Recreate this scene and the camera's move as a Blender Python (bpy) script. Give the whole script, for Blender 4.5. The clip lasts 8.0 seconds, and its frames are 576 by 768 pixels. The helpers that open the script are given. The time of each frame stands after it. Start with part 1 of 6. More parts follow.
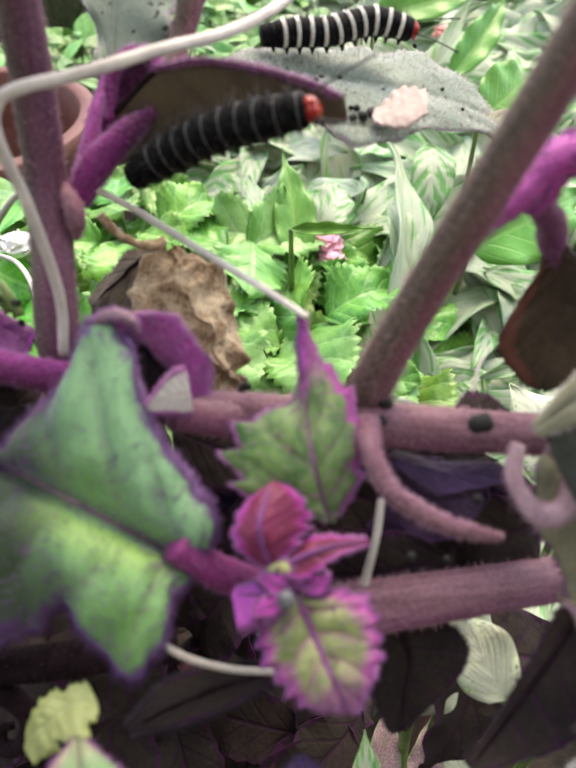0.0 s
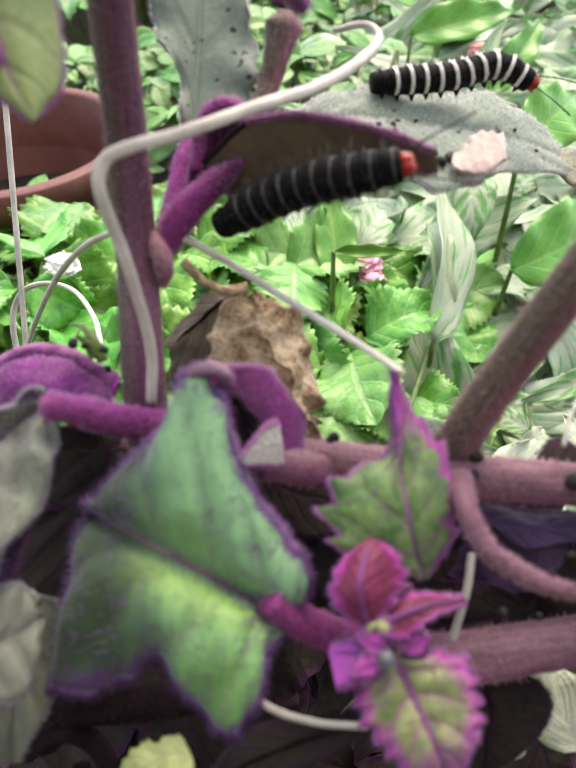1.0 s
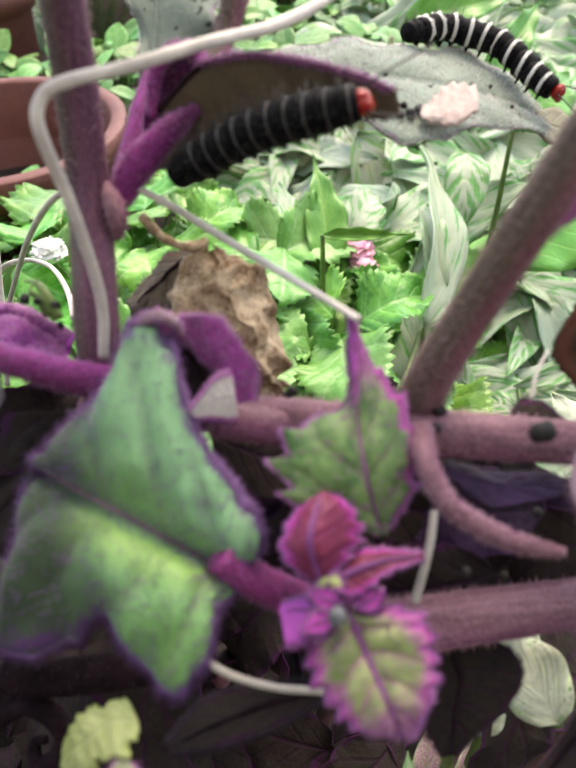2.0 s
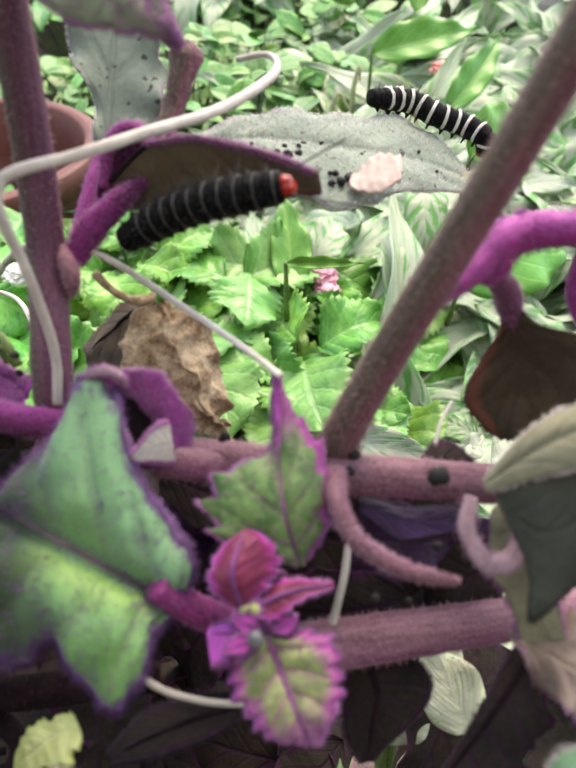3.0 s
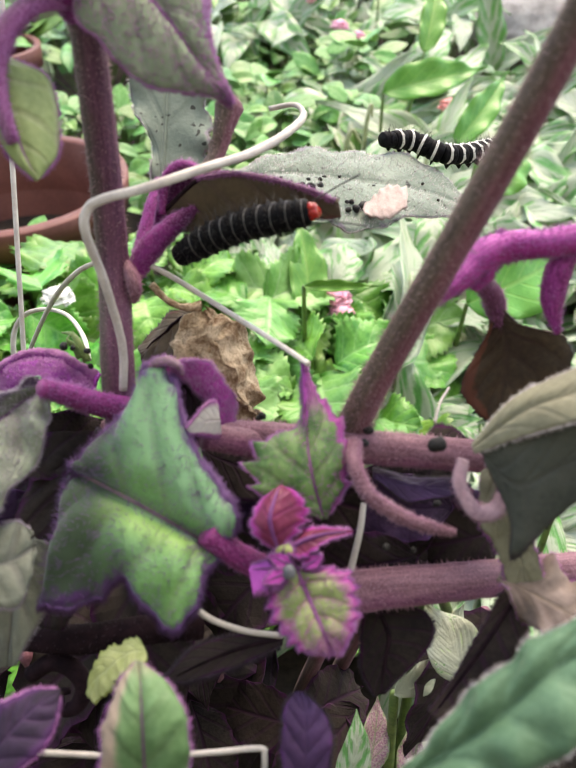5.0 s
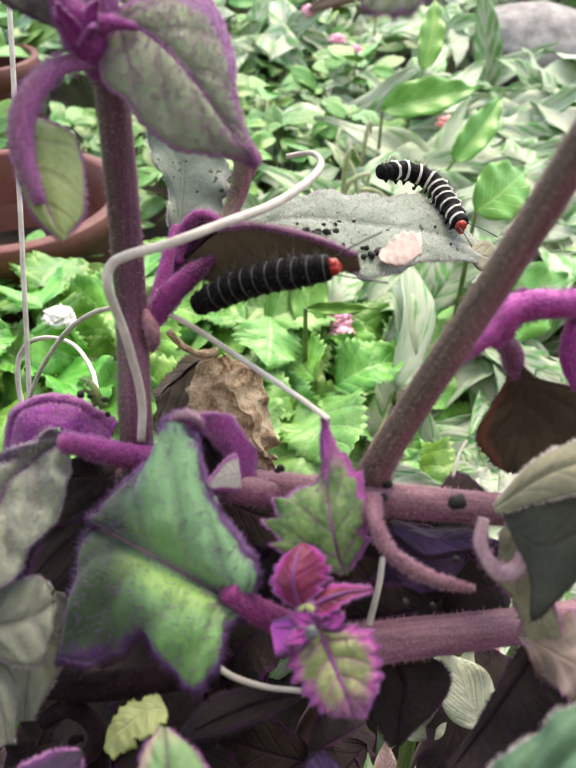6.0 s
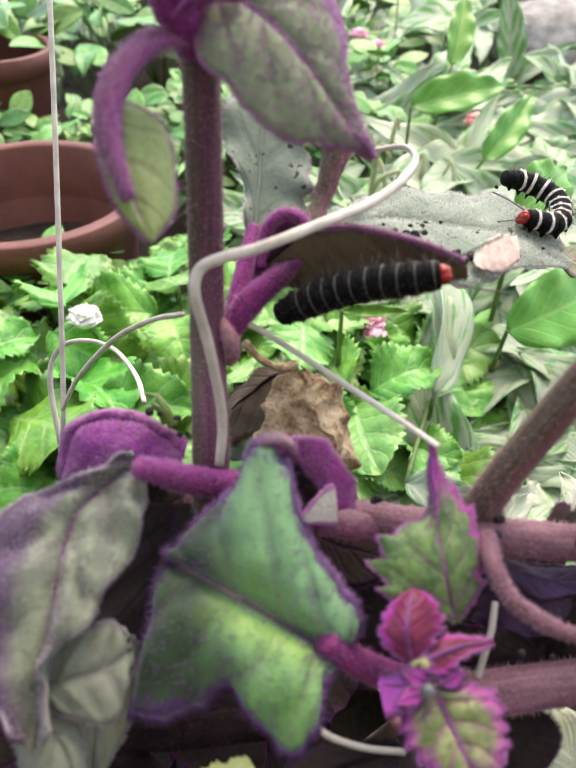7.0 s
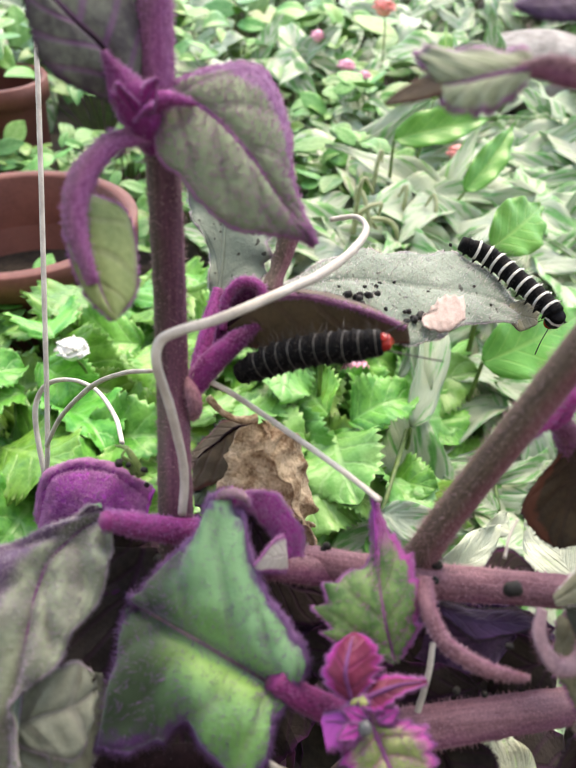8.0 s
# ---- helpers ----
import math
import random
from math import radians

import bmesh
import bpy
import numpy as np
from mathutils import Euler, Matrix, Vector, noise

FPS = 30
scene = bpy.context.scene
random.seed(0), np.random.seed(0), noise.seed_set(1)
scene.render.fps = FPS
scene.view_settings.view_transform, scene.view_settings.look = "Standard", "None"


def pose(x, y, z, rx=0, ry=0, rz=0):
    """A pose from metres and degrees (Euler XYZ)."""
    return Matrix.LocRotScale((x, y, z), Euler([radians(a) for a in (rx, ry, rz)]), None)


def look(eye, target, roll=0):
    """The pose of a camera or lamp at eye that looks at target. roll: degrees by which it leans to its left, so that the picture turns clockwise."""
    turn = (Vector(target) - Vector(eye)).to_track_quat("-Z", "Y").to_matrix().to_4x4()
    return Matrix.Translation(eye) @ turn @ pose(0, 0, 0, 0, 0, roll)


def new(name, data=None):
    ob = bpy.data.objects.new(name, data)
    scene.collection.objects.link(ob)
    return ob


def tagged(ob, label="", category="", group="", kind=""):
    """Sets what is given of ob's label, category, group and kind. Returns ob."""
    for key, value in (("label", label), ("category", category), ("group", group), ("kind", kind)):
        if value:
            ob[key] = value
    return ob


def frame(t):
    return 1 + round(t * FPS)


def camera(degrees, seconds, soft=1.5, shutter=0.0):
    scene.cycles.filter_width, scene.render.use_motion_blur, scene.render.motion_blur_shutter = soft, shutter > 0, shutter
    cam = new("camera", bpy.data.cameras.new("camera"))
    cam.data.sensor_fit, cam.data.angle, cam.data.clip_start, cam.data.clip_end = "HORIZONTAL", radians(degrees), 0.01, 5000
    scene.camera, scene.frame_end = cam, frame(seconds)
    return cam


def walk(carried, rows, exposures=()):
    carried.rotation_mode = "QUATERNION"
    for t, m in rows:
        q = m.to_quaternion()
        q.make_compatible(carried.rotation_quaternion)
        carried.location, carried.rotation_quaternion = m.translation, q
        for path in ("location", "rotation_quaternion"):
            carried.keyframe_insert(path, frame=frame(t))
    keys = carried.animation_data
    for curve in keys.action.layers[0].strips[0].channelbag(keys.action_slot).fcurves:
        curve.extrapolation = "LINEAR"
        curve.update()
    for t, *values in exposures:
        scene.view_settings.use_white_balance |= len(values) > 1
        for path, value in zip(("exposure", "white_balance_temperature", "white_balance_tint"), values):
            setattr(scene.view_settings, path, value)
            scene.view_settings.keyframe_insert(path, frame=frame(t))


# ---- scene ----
cam = camera(44, 8.0)
cam.data.dof.use_dof = True
cam.data.dof.focus_distance = 0.22
cam.data.dof.aperture_fstop = 28.0
PATH = [
    (0, look((-0.00416, -0.10149, 0.04409), (-0.00159, 0.04154, -0.09568), -0.04)),
    (0.5, look((-0.01282, -0.09335, 0.05220), (-0.01383, 0.05087, -0.08636), -0.64)),
    (1, look((-0.01474, -0.09712, 0.04909), (-0.01781, 0.04766, -0.08885), -1.10)),
    (1.2, look((-0.01521, -0.09770, 0.04599), (-0.01912, 0.04695, -0.09207), -0.84)),
    (2.3, look((-0.00602, -0.09874, 0.04057), (-0.00988, 0.04606, -0.09734), -1.78)),
    (2.5, look((-0.00783, -0.09793, 0.04759), (-0.00845, 0.04787, -0.08931), -0.61)),
    (3, look((0.00002, -0.10424, 0.05435), (0.00210, 0.04239, -0.08165), 0.45)),
    (3.5, look((0.00531, -0.09974, 0.06040), (0.00834, 0.04696, -0.07551), 0.75)),
    (4, look((0.00216, -0.11182, 0.06262), (0.00408, 0.03574, -0.07238), 0.37)),
    (4.5, look((-0.00196, -0.12642, 0.07662), (-0.00129, 0.02392, -0.05528), 0.01)),
    (5, look((-0.00270, -0.12874, 0.06569), (-0.00437, 0.02343, -0.06409), -0.47)),
    (5.2, look((-0.00494, -0.12741, 0.07391), (-0.00686, 0.02532, -0.05522), -0.54)),
    (6.5, look((-0.01398, -0.11632, 0.07252), (-0.01164, 0.03658, -0.05639), 1.07)),
    (7, look((-0.02650, -0.10809, 0.06648), (-0.02581, 0.04428, -0.06306), 1.20)),
    (7.5, look((-0.02463, -0.10799, 0.07565), (-0.02426, 0.04571, -0.05232), 1.26)),
    (8, look((-0.01893, -0.11191, 0.08054), (-0.01702, 0.04334, -0.04553), 1.51)),
]
walk(cam, PATH, [(0, 1.72, 8400, 15), (8, 1.72, 8400, 15)])

# ---------------------------------------------------------------- light
world = bpy.data.worlds.new("sky")
scene.world = world
world.use_nodes = True
wt = world.node_tree
sky = wt.nodes.new("ShaderNodeTexSky")
sky.sky_type = "NISHITA"
sky.sun_disc = False
sky.sun_elevation = radians(54)
sky.sun_rotation = radians(15)
wt.links.new(sky.outputs[0], wt.nodes["Background"].inputs[0])
wt.nodes["Background"].inputs[1].default_value = 0.195
sun = new("sun", bpy.data.lights.new("sun", "SUN"))
sun.data.energy = 1.05
sun.data.angle = radians(36)
sun.data.color = (1.0, 0.95, 0.88)
sun.matrix_world = look((0.15, 0.55, 0.80), (0, 0, 0))

# ---------------------------------------------------------------- materials


def material(name, rough=0.6, spec=0.4, sheen=0.0, sheen_tint=(1, 1, 1), metal=0.0, coat=0.0):
    m = bpy.data.materials.new(name)
    m.use_nodes = True
    b = m.node_tree.nodes["Principled BSDF"]
    b.inputs["Roughness"].default_value = rough
    b.inputs["Specular IOR Level"].default_value = spec
    b.inputs["Metallic"].default_value = metal
    b.inputs["Sheen Weight"].default_value = sheen
    b.inputs["Sheen Roughness"].default_value = 0.4
    b.inputs["Sheen Tint"].default_value = (*sheen_tint, 1)
    b.inputs["Coat Weight"].default_value = coat
    return m, m.node_tree, b


def math_node(nt, op, a, b=0.0, c=0.0):
    n = nt.nodes.new("ShaderNodeMath")
    n.operation = op
    for k, v in enumerate((a, b, c)):
        if isinstance(v, (int, float)):
            n.inputs[k].default_value = v
        else:
            nt.links.new(v, n.inputs[k])
    return n.outputs[0]


def step(nt, v, lo, hi):
    n = nt.nodes.new("ShaderNodeMapRange")
    n.interpolation_type = "SMOOTHSTEP"
    n.inputs["From Min"].default_value, n.inputs["From Max"].default_value = lo, hi
    nt.links.new(v, n.inputs["Value"])
    return n.outputs[0]


def mix(nt, f, a, b):
    n = nt.nodes.new("ShaderNodeMix")
    n.data_type = "RGBA"
    for s, v in ((n.inputs["Factor"], f), (n.inputs[6], a), (n.inputs[7], b)):
        if isinstance(v, (int, float)):
            s.default_value = v
        elif isinstance(v, tuple):
            s.default_value = (*v, 1)
        else:
            nt.links.new(v, s)
    return n.outputs[2]


def noise_node(nt, scale, detail=4.0, coord=None, rough=0.55):
    n = nt.nodes.new("ShaderNodeTexNoise")
    n.inputs["Scale"].default_value = scale
    n.inputs["Detail"].default_value = detail
    n.inputs["Roughness"].default_value = rough
    if coord is None:
        coord = nt.nodes.new("ShaderNodeTexCoord").outputs["Object"]
    nt.links.new(coord, n.inputs["Vector"])
    return n.outputs["Fac"]


def bump(nt, b, height, strength, dist):
    n = nt.nodes.new("ShaderNodeBump")
    n.inputs["Strength"].default_value = strength
    n.inputs["Distance"].default_value = dist
    nt.links.new(height, n.inputs["Height"])
    nt.links.new(n.outputs[0], b.inputs["Normal"])


def varied(nt, colour, amount):
    """Each object a little lighter or darker and of another hue."""
    r = nt.nodes.new("ShaderNodeObjectInfo").outputs["Random"]
    h = nt.nodes.new("ShaderNodeHueSaturation")
    nt.links.new(colour, h.inputs["Color"])
    nt.links.new(math_node(nt, "MULTIPLY_ADD", r, 0.05 * amount, 0.5 - 0.025 * amount), h.inputs["Hue"])
    r2 = math_node(nt, "FRACT", math_node(nt, "MULTIPLY", r, 7.31))
    nt.links.new(math_node(nt, "MULTIPLY_ADD", r2, 0.6 * amount, 1 - 0.3 * amount), h.inputs["Value"])
    return h.outputs[0]


def leaf_material(name, base, light, vein, edge, n=7, slant=0.55, vein_w=0.09, vein_f=0.7, edge_at=0.85, edge_f=1.0,
                  rough=0.5, sheen=0.0, tint=(1, 1, 1), grain=900, relief=0.5, vary=0.0, spots=0.0, coat=0.0, blotch=60, tip_f=0.0, tip_shade=None, tip_at=0.62, crest_light=None, lean=0.0):
    m, nt, b = material(name, rough, 0.4, sheen, tint, coat=coat)
    uv = nt.nodes.new("ShaderNodeUVMap")
    sep = nt.nodes.new("ShaderNodeSeparateXYZ")
    nt.links.new(uv.outputs[0], sep.inputs[0])
    u, v = sep.outputs[0], sep.outputs[1]
    a = math_node(nt, "ABSOLUTE", math_node(nt, "MULTIPLY_ADD", u, 2.0, -1.0))
    big = noise_node(nt, blotch, 3)
    fine = noise_node(nt, grain, 3)
    wob = math_node(nt, "MULTIPLY_ADD", big, 0.12, -0.06)
    rib = math_node(nt, "SUBTRACT", 1.0, step(nt, math_node(nt, "ADD", a, math_node(nt, "MULTIPLY", wob, 0.2)), 0.02, 0.10))
    lane = math_node(nt, "FRACT", math_node(nt, "ADD", math_node(nt, "MULTIPLY", math_node(nt, "SUBTRACT", v, math_node(nt, "MULTIPLY", a, slant / 2)), float(n)), wob))
    side = math_node(nt, "SUBTRACT", 1.0, step(nt, math_node(nt, "ABSOLUTE", math_node(nt, "SUBTRACT", lane, 0.5)), vein_w * 0.4, vein_w * 2.0))
    side = math_node(nt, "MULTIPLY", side, math_node(nt, "SUBTRACT", 1.0, math_node(nt, "MULTIPLY", a, 0.5)))
    veins = math_node(nt, "MAXIMUM", rib, math_node(nt, "MULTIPLY", side, 0.75))
    ground = mix(nt, step(nt, math_node(nt, "ADD", math_node(nt, "MULTIPLY", big, 0.7), math_node(nt, "MULTIPLY", fine, 0.3)), 0.35, 0.65), base, light)
    col = mix(nt, math_node(nt, "MULTIPLY", veins, vein_f), ground, vein)
    # bright band by the midrib and pale upper half paint the fold's sheen
    if crest_light:
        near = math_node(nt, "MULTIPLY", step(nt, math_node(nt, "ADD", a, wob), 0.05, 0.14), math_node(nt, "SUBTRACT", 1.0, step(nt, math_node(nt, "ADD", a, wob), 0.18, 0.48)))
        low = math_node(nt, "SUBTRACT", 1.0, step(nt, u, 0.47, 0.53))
        col = mix(nt, math_node(nt, "MULTIPLY", near, math_node(nt, "MULTIPLY", low, 0.85)), col, crest_light)
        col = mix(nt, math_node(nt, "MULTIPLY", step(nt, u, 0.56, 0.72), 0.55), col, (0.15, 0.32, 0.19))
    worn = math_node(nt, "ADD", math_node(nt, "MULTIPLY", wob, 2.2), math_node(nt, "MULTIPLY_ADD", noise_node(nt, 330, 3), 0.5, -0.27))
    rim = math_node(nt, "ADD", a, worn)
    if lean:
        rim = math_node(nt, "ADD", rim, math_node(nt, "MULTIPLY_ADD", u, 2 * lean, -lean))
    rim = step(nt, rim, edge_at, 1.02)
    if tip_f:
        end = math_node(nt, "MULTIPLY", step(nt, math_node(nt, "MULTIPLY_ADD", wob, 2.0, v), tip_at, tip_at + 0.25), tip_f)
        # this colour paints shade over the leaf's far end
        if tip_shade:
            col = mix(nt, end, col, tip_shade)
        else:
            rim = math_node(nt, "MAXIMUM", rim, end)
    col = mix(nt, math_node(nt, "MULTIPLY", rim, edge_f), col, edge)
    if spots:
        holes = step(nt, noise_node(nt, 420, 1), 0.68, 0.72)
        col = mix(nt, math_node(nt, "MULTIPLY", holes, spots), col, (0.02, 0.02, 0.015))
    if vary:
        col = varied(nt, col, vary)
    nt.links.new(col, b.inputs["Base Color"])
    bump(nt, b, math_node(nt, "ADD", math_node(nt, "MULTIPLY", veins, -0.7), math_node(nt, "MULTIPLY", fine, 0.5)), relief, 0.0006)
    return m


def plain_material(name, a, b2, scale, rough=0.6, relief=0.3, dist=0.0003, sheen=0.0, tint=(1, 1, 1), fine=None, vary=0.0, spec=0.4, streak=None):
    m, nt, b = material(name, rough, spec, sheen, tint)
    coord = nt.nodes.new("ShaderNodeTexCoord").outputs["Object"]
    if streak:
        mp = nt.nodes.new("ShaderNodeMapping")
        mp.inputs["Scale"].default_value = streak
        nt.links.new(coord, mp.inputs["Vector"])
        coord = mp.outputs[0]
    n1 = noise_node(nt, scale, 4, coord)
    n2 = noise_node(nt, fine or scale * 6, 4, coord)
    s = math_node(nt, "ADD", math_node(nt, "MULTIPLY", n1, 0.65), math_node(nt, "MULTIPLY", n2, 0.35))
    col = mix(nt, step(nt, s, 0.35, 0.65), a, b2)
    if vary:
        col = varied(nt, col, vary)
    nt.links.new(col, b.inputs["Base Color"])
    bump(nt, b, s, relief, dist)
    return m


# green leaf with its fold's highlight, sheen and dark end put into colour
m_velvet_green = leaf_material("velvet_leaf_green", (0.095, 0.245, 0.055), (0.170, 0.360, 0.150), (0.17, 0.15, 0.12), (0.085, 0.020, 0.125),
                               n=5, vein_f=0.4, crest_light=(0.185, 0.350, 0.080), edge_at=0.84, edge_f=0.9, tip_f=0.92, tip_shade=(0.024, 0.042, 0.022), tip_at=0.46, rough=0.5, sheen=0.35, tint=(0.75, 0.85, 0.95), blotch=45, grain=1500)
m_velvet_under = leaf_material("velvet_leaf_underside", (0.17, 0.215, 0.13), (0.28, 0.33, 0.215), (0.16, 0.09, 0.15), (0.24, 0.05, 0.25),
                               n=5, vein_f=0.22, edge_at=0.78, edge_f=0.65, rough=0.75, sheen=0.22, tint=(0.85, 0.75, 0.9), relief=0.8)
m_velvet_drape = leaf_material("velvet_leaf_drape", (0.125, 0.150, 0.100), (0.225, 0.260, 0.180), (0.085, 0.040, 0.095), (0.080, 0.042, 0.095),
                               n=3, vein_f=0.4, vein_w=0.12, edge_at=0.45, edge_f=0.93, lean=0.80, rough=0.75, sheen=0.15, tint=(0.85, 0.75, 0.9), relief=0.8)
m_velvet_pale = leaf_material("velvet_leaf_pale", (0.115, 0.130, 0.095), (0.190, 0.205, 0.155), (0.10, 0.08, 0.09), (0.13, 0.09, 0.12),
                              n=3, vein_f=0.35, edge_at=0.85, edge_f=0.4, rough=0.75, sheen=0.2, tint=(0.85, 0.8, 0.9), relief=0.8)
# near-black leaf colour: the shade inside the plant is put into it
m_velvet_shade_dark = leaf_material("velvet_leaf_shade_dark", (0.017, 0.013, 0.013), (0.038, 0.030, 0.025), (0.035, 0.012, 0.03), (0.05, 0.014, 0.045),
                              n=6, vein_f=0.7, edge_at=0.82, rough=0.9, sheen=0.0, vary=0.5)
m_velvet_shade_dark.node_tree.nodes["Principled BSDF"].inputs["Specular IOR Level"].default_value = 0.12
m_velvet_brown = leaf_material("velvet_leaf_brown", (0.062, 0.046, 0.026), (0.115, 0.083, 0.046), (0.09, 0.04, 0.05), (0.17, 0.055, 0.05),
                               n=5, vein_f=0.25, edge_at=0.80, edge_f=0.7, rough=0.7, sheen=0.15, tint=(0.8, 0.6, 0.8))
# dark brown carries the leaf's shade; the red side, light coming through
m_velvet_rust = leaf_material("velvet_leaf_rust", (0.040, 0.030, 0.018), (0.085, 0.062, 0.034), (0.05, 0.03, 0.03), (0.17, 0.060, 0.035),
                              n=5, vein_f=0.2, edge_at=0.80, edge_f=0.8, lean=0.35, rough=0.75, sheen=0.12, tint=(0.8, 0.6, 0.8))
m_velvet_crown = leaf_material("velvet_leaf_crown", (0.120, 0.170, 0.095), (0.210, 0.260, 0.165), (0.16, 0.09, 0.15), (0.21, 0.055, 0.23),
                               n=5, vein_f=0.3, edge_at=0.80, edge_f=0.8, lean=-0.30, rough=0.75, sheen=0.22, tint=(0.85, 0.75, 0.9), relief=0.8)
m_velvet_violet = leaf_material("velvet_leaf_violet", (0.20, 0.02, 0.19), (0.32, 0.05, 0.30), (0.30, 0.05, 0.28), (0.34, 0.05, 0.32),
                                n=5, vein_f=0.5, rough=0.65, sheen=0.25, tint=(0.9, 0.5, 1.0))
m_velvet_young = leaf_material("velvet_leaf_young", (0.030, 0.095, 0.020), (0.12, 0.225, 0.065), (0.12, 0.065, 0.07), (0.27, 0.035, 0.22),
                               n=5, vein_f=0.3, edge_at=0.78, lean=0.22, tip_f=0.9, blotch=260, rough=0.55, sheen=0.2, tint=(0.9, 0.6, 0.9))
m_velvet_olive_young = leaf_material("velvet_leaf_olive_young", (0.085, 0.135, 0.03), (0.21, 0.25, 0.095), (0.25, 0.05, 0.16), (0.38, 0.035, 0.28),
                                     n=5, vein_f=0.55, edge_at=0.55, tip_f=0.5, blotch=260, rough=0.55, sheen=0.2, tint=(0.9, 0.6, 0.9))
m_velvet_bud = leaf_material("velvet_leaf_bud", (0.10, 0.006, 0.028), (0.18, 0.014, 0.055), (0.28, 0.025, 0.16), (0.50, 0.04, 0.38),
                             n=4, vein_f=0.3, edge_at=0.56, rough=0.5, sheen=0.22, tint=(0.95, 0.6, 0.9))
m_velvet_trim = leaf_material("velvet_leaf_magenta_trim", (0.40, 0.38, 0.35), (0.54, 0.51, 0.46), (0.35, 0.20, 0.3), (0.30, 0.02, 0.22),
                              n=5, vein_f=0.2, edge_at=0.70, rough=0.6, sheen=0.2, tint=(0.9, 0.6, 0.9))
m_velvet_magenta = leaf_material("velvet_leaf_magenta", (0.26, 0.014, 0.18), (0.44, 0.05, 0.34), (0.5, 0.1, 0.42), (0.55, 0.10, 0.46), n=4, vein_f=0.3, rough=0.55, sheen=0.2, tint=(0.95, 0.6, 0.95))
m_velvet_lime = leaf_material("velvet_leaf_lime", (0.13, 0.19, 0.055), (0.24, 0.31, 0.115), (0.16, 0.14, 0.09), (0.17, 0.12, 0.12),
                              n=4, vein_f=0.4, edge_f=0.5, edge_at=0.86, rough=0.5, sheen=0.2)
m_velvet_grey = leaf_material("velvet_leaf_grey", (0.145, 0.195, 0.15), (0.225, 0.275, 0.215), (0.18, 0.21, 0.175), (0.24, 0.13, 0.24),
                              n=4, vein_f=0.15, edge_at=0.93, edge_f=0.5, rough=0.75, sheen=0.25, tint=(0.9, 0.95, 0.95), spots=0.9)
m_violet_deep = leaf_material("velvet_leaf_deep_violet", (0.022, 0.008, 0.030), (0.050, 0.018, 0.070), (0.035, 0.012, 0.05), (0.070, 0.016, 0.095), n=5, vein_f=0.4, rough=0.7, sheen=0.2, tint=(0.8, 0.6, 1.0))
m_leaf_olive = leaf_material("velvet_leaf_olive", (0.17, 0.165, 0.105), (0.26, 0.255, 0.165), (0.15, 0.135, 0.10), (0.16, 0.13, 0.11),
                             n=4, vein_f=0.25, edge_at=0.9, rough=0.7, sheen=0.2)
m_faded = leaf_material("faded_velvet_leaf", (0.06, 0.14, 0.045), (0.13, 0.24, 0.10), (0.13, 0.16, 0.09), (0.33, 0.24, 0.19), n=4, vein_f=0.2, edge_at=0.62, edge_f=0.9, lean=-0.35, tip_f=0.5, tip_at=0.72, rough=0.6)
m_dead = plain_material("dead_leaf", (0.21, 0.12, 0.06), (0.68, 0.53, 0.36), 230, 0.85, 1.0, 0.0012, fine=1500)


def stem_material(name, back, back2, front, front2):
    """A stem that is flushed pink along one side and brown along the other, with long fine streaks."""
    m, nt, b = material(name, 0.6, 0.35, 0.15, (0.9, 0.65, 0.75))
    uv = nt.nodes.new("ShaderNodeUVMap").outputs[0]
    sep = nt.nodes.new("ShaderNodeSeparateXYZ")
    nt.links.new(uv, sep.inputs[0])
    mp = nt.nodes.new("ShaderNodeMapping")
    mp.inputs["Scale"].default_value = (26, 9, 1)
    nt.links.new(uv, mp.inputs["Vector"])
    streak = noise_node(nt, 1.0, 5, mp.outputs[0], 0.65)
    fine = noise_node(nt, 1600, 3)
    big = noise_node(nt, 70, 3)
    s = math_node(nt, "ADD", math_node(nt, "MULTIPLY", streak, 0.6), math_node(nt, "MULTIPLY", fine, 0.4))
    f = step(nt, s, 0.36, 0.62)
    flush = math_node(nt, "COSINE", math_node(nt, "MULTIPLY", sep.outputs[0], 6.2832))
    flush = step(nt, math_node(nt, "ADD", flush, math_node(nt, "MULTIPLY_ADD", big, 1.6, -0.8)), -0.35, 0.65)
    nt.links.new(mix(nt, flush, mix(nt, f, back, back2), mix(nt, f, front, front2)), b.inputs["Base Color"])
    bump(nt, b, s, 0.7, 0.0005)
    return m


m_stem = stem_material("velvet_stem", (0.060, 0.042, 0.030), (0.140, 0.100, 0.075), (0.125, 0.040, 0.056), (0.240, 0.100, 0.130))
m_stem_dark = stem_material("velvet_stem_dark", (0.048, 0.032, 0.025), (0.105, 0.072, 0.058), (0.080, 0.024, 0.050), (0.165, 0.064, 0.110))
# near-black stalk colour that stands in for the shade low in the plant
m_dark_shade_stem = plain_material("dark_shade_stem", (0.010, 0.006, 0.008), (0.026, 0.014, 0.018), 150, 0.8, 0.5, spec=0.05)
m_stem_pink = stem_material("velvet_stem_pink", (0.120, 0.046, 0.064), (0.260, 0.130, 0.160), (0.165, 0.043, 0.105), (0.32, 0.13, 0.22))
m_hook = stem_material("velvet_hook", (0.12, 0.036, 0.085), (0.25, 0.10, 0.20), (0.10, 0.024, 0.065), (0.20, 0.07, 0.15))
m_stem_violet = stem_material("violet_young_stem", (0.11, 0.035, 0.08), (0.22, 0.09, 0.17), (0.17, 0.028, 0.13), (0.30, 0.10, 0.25))
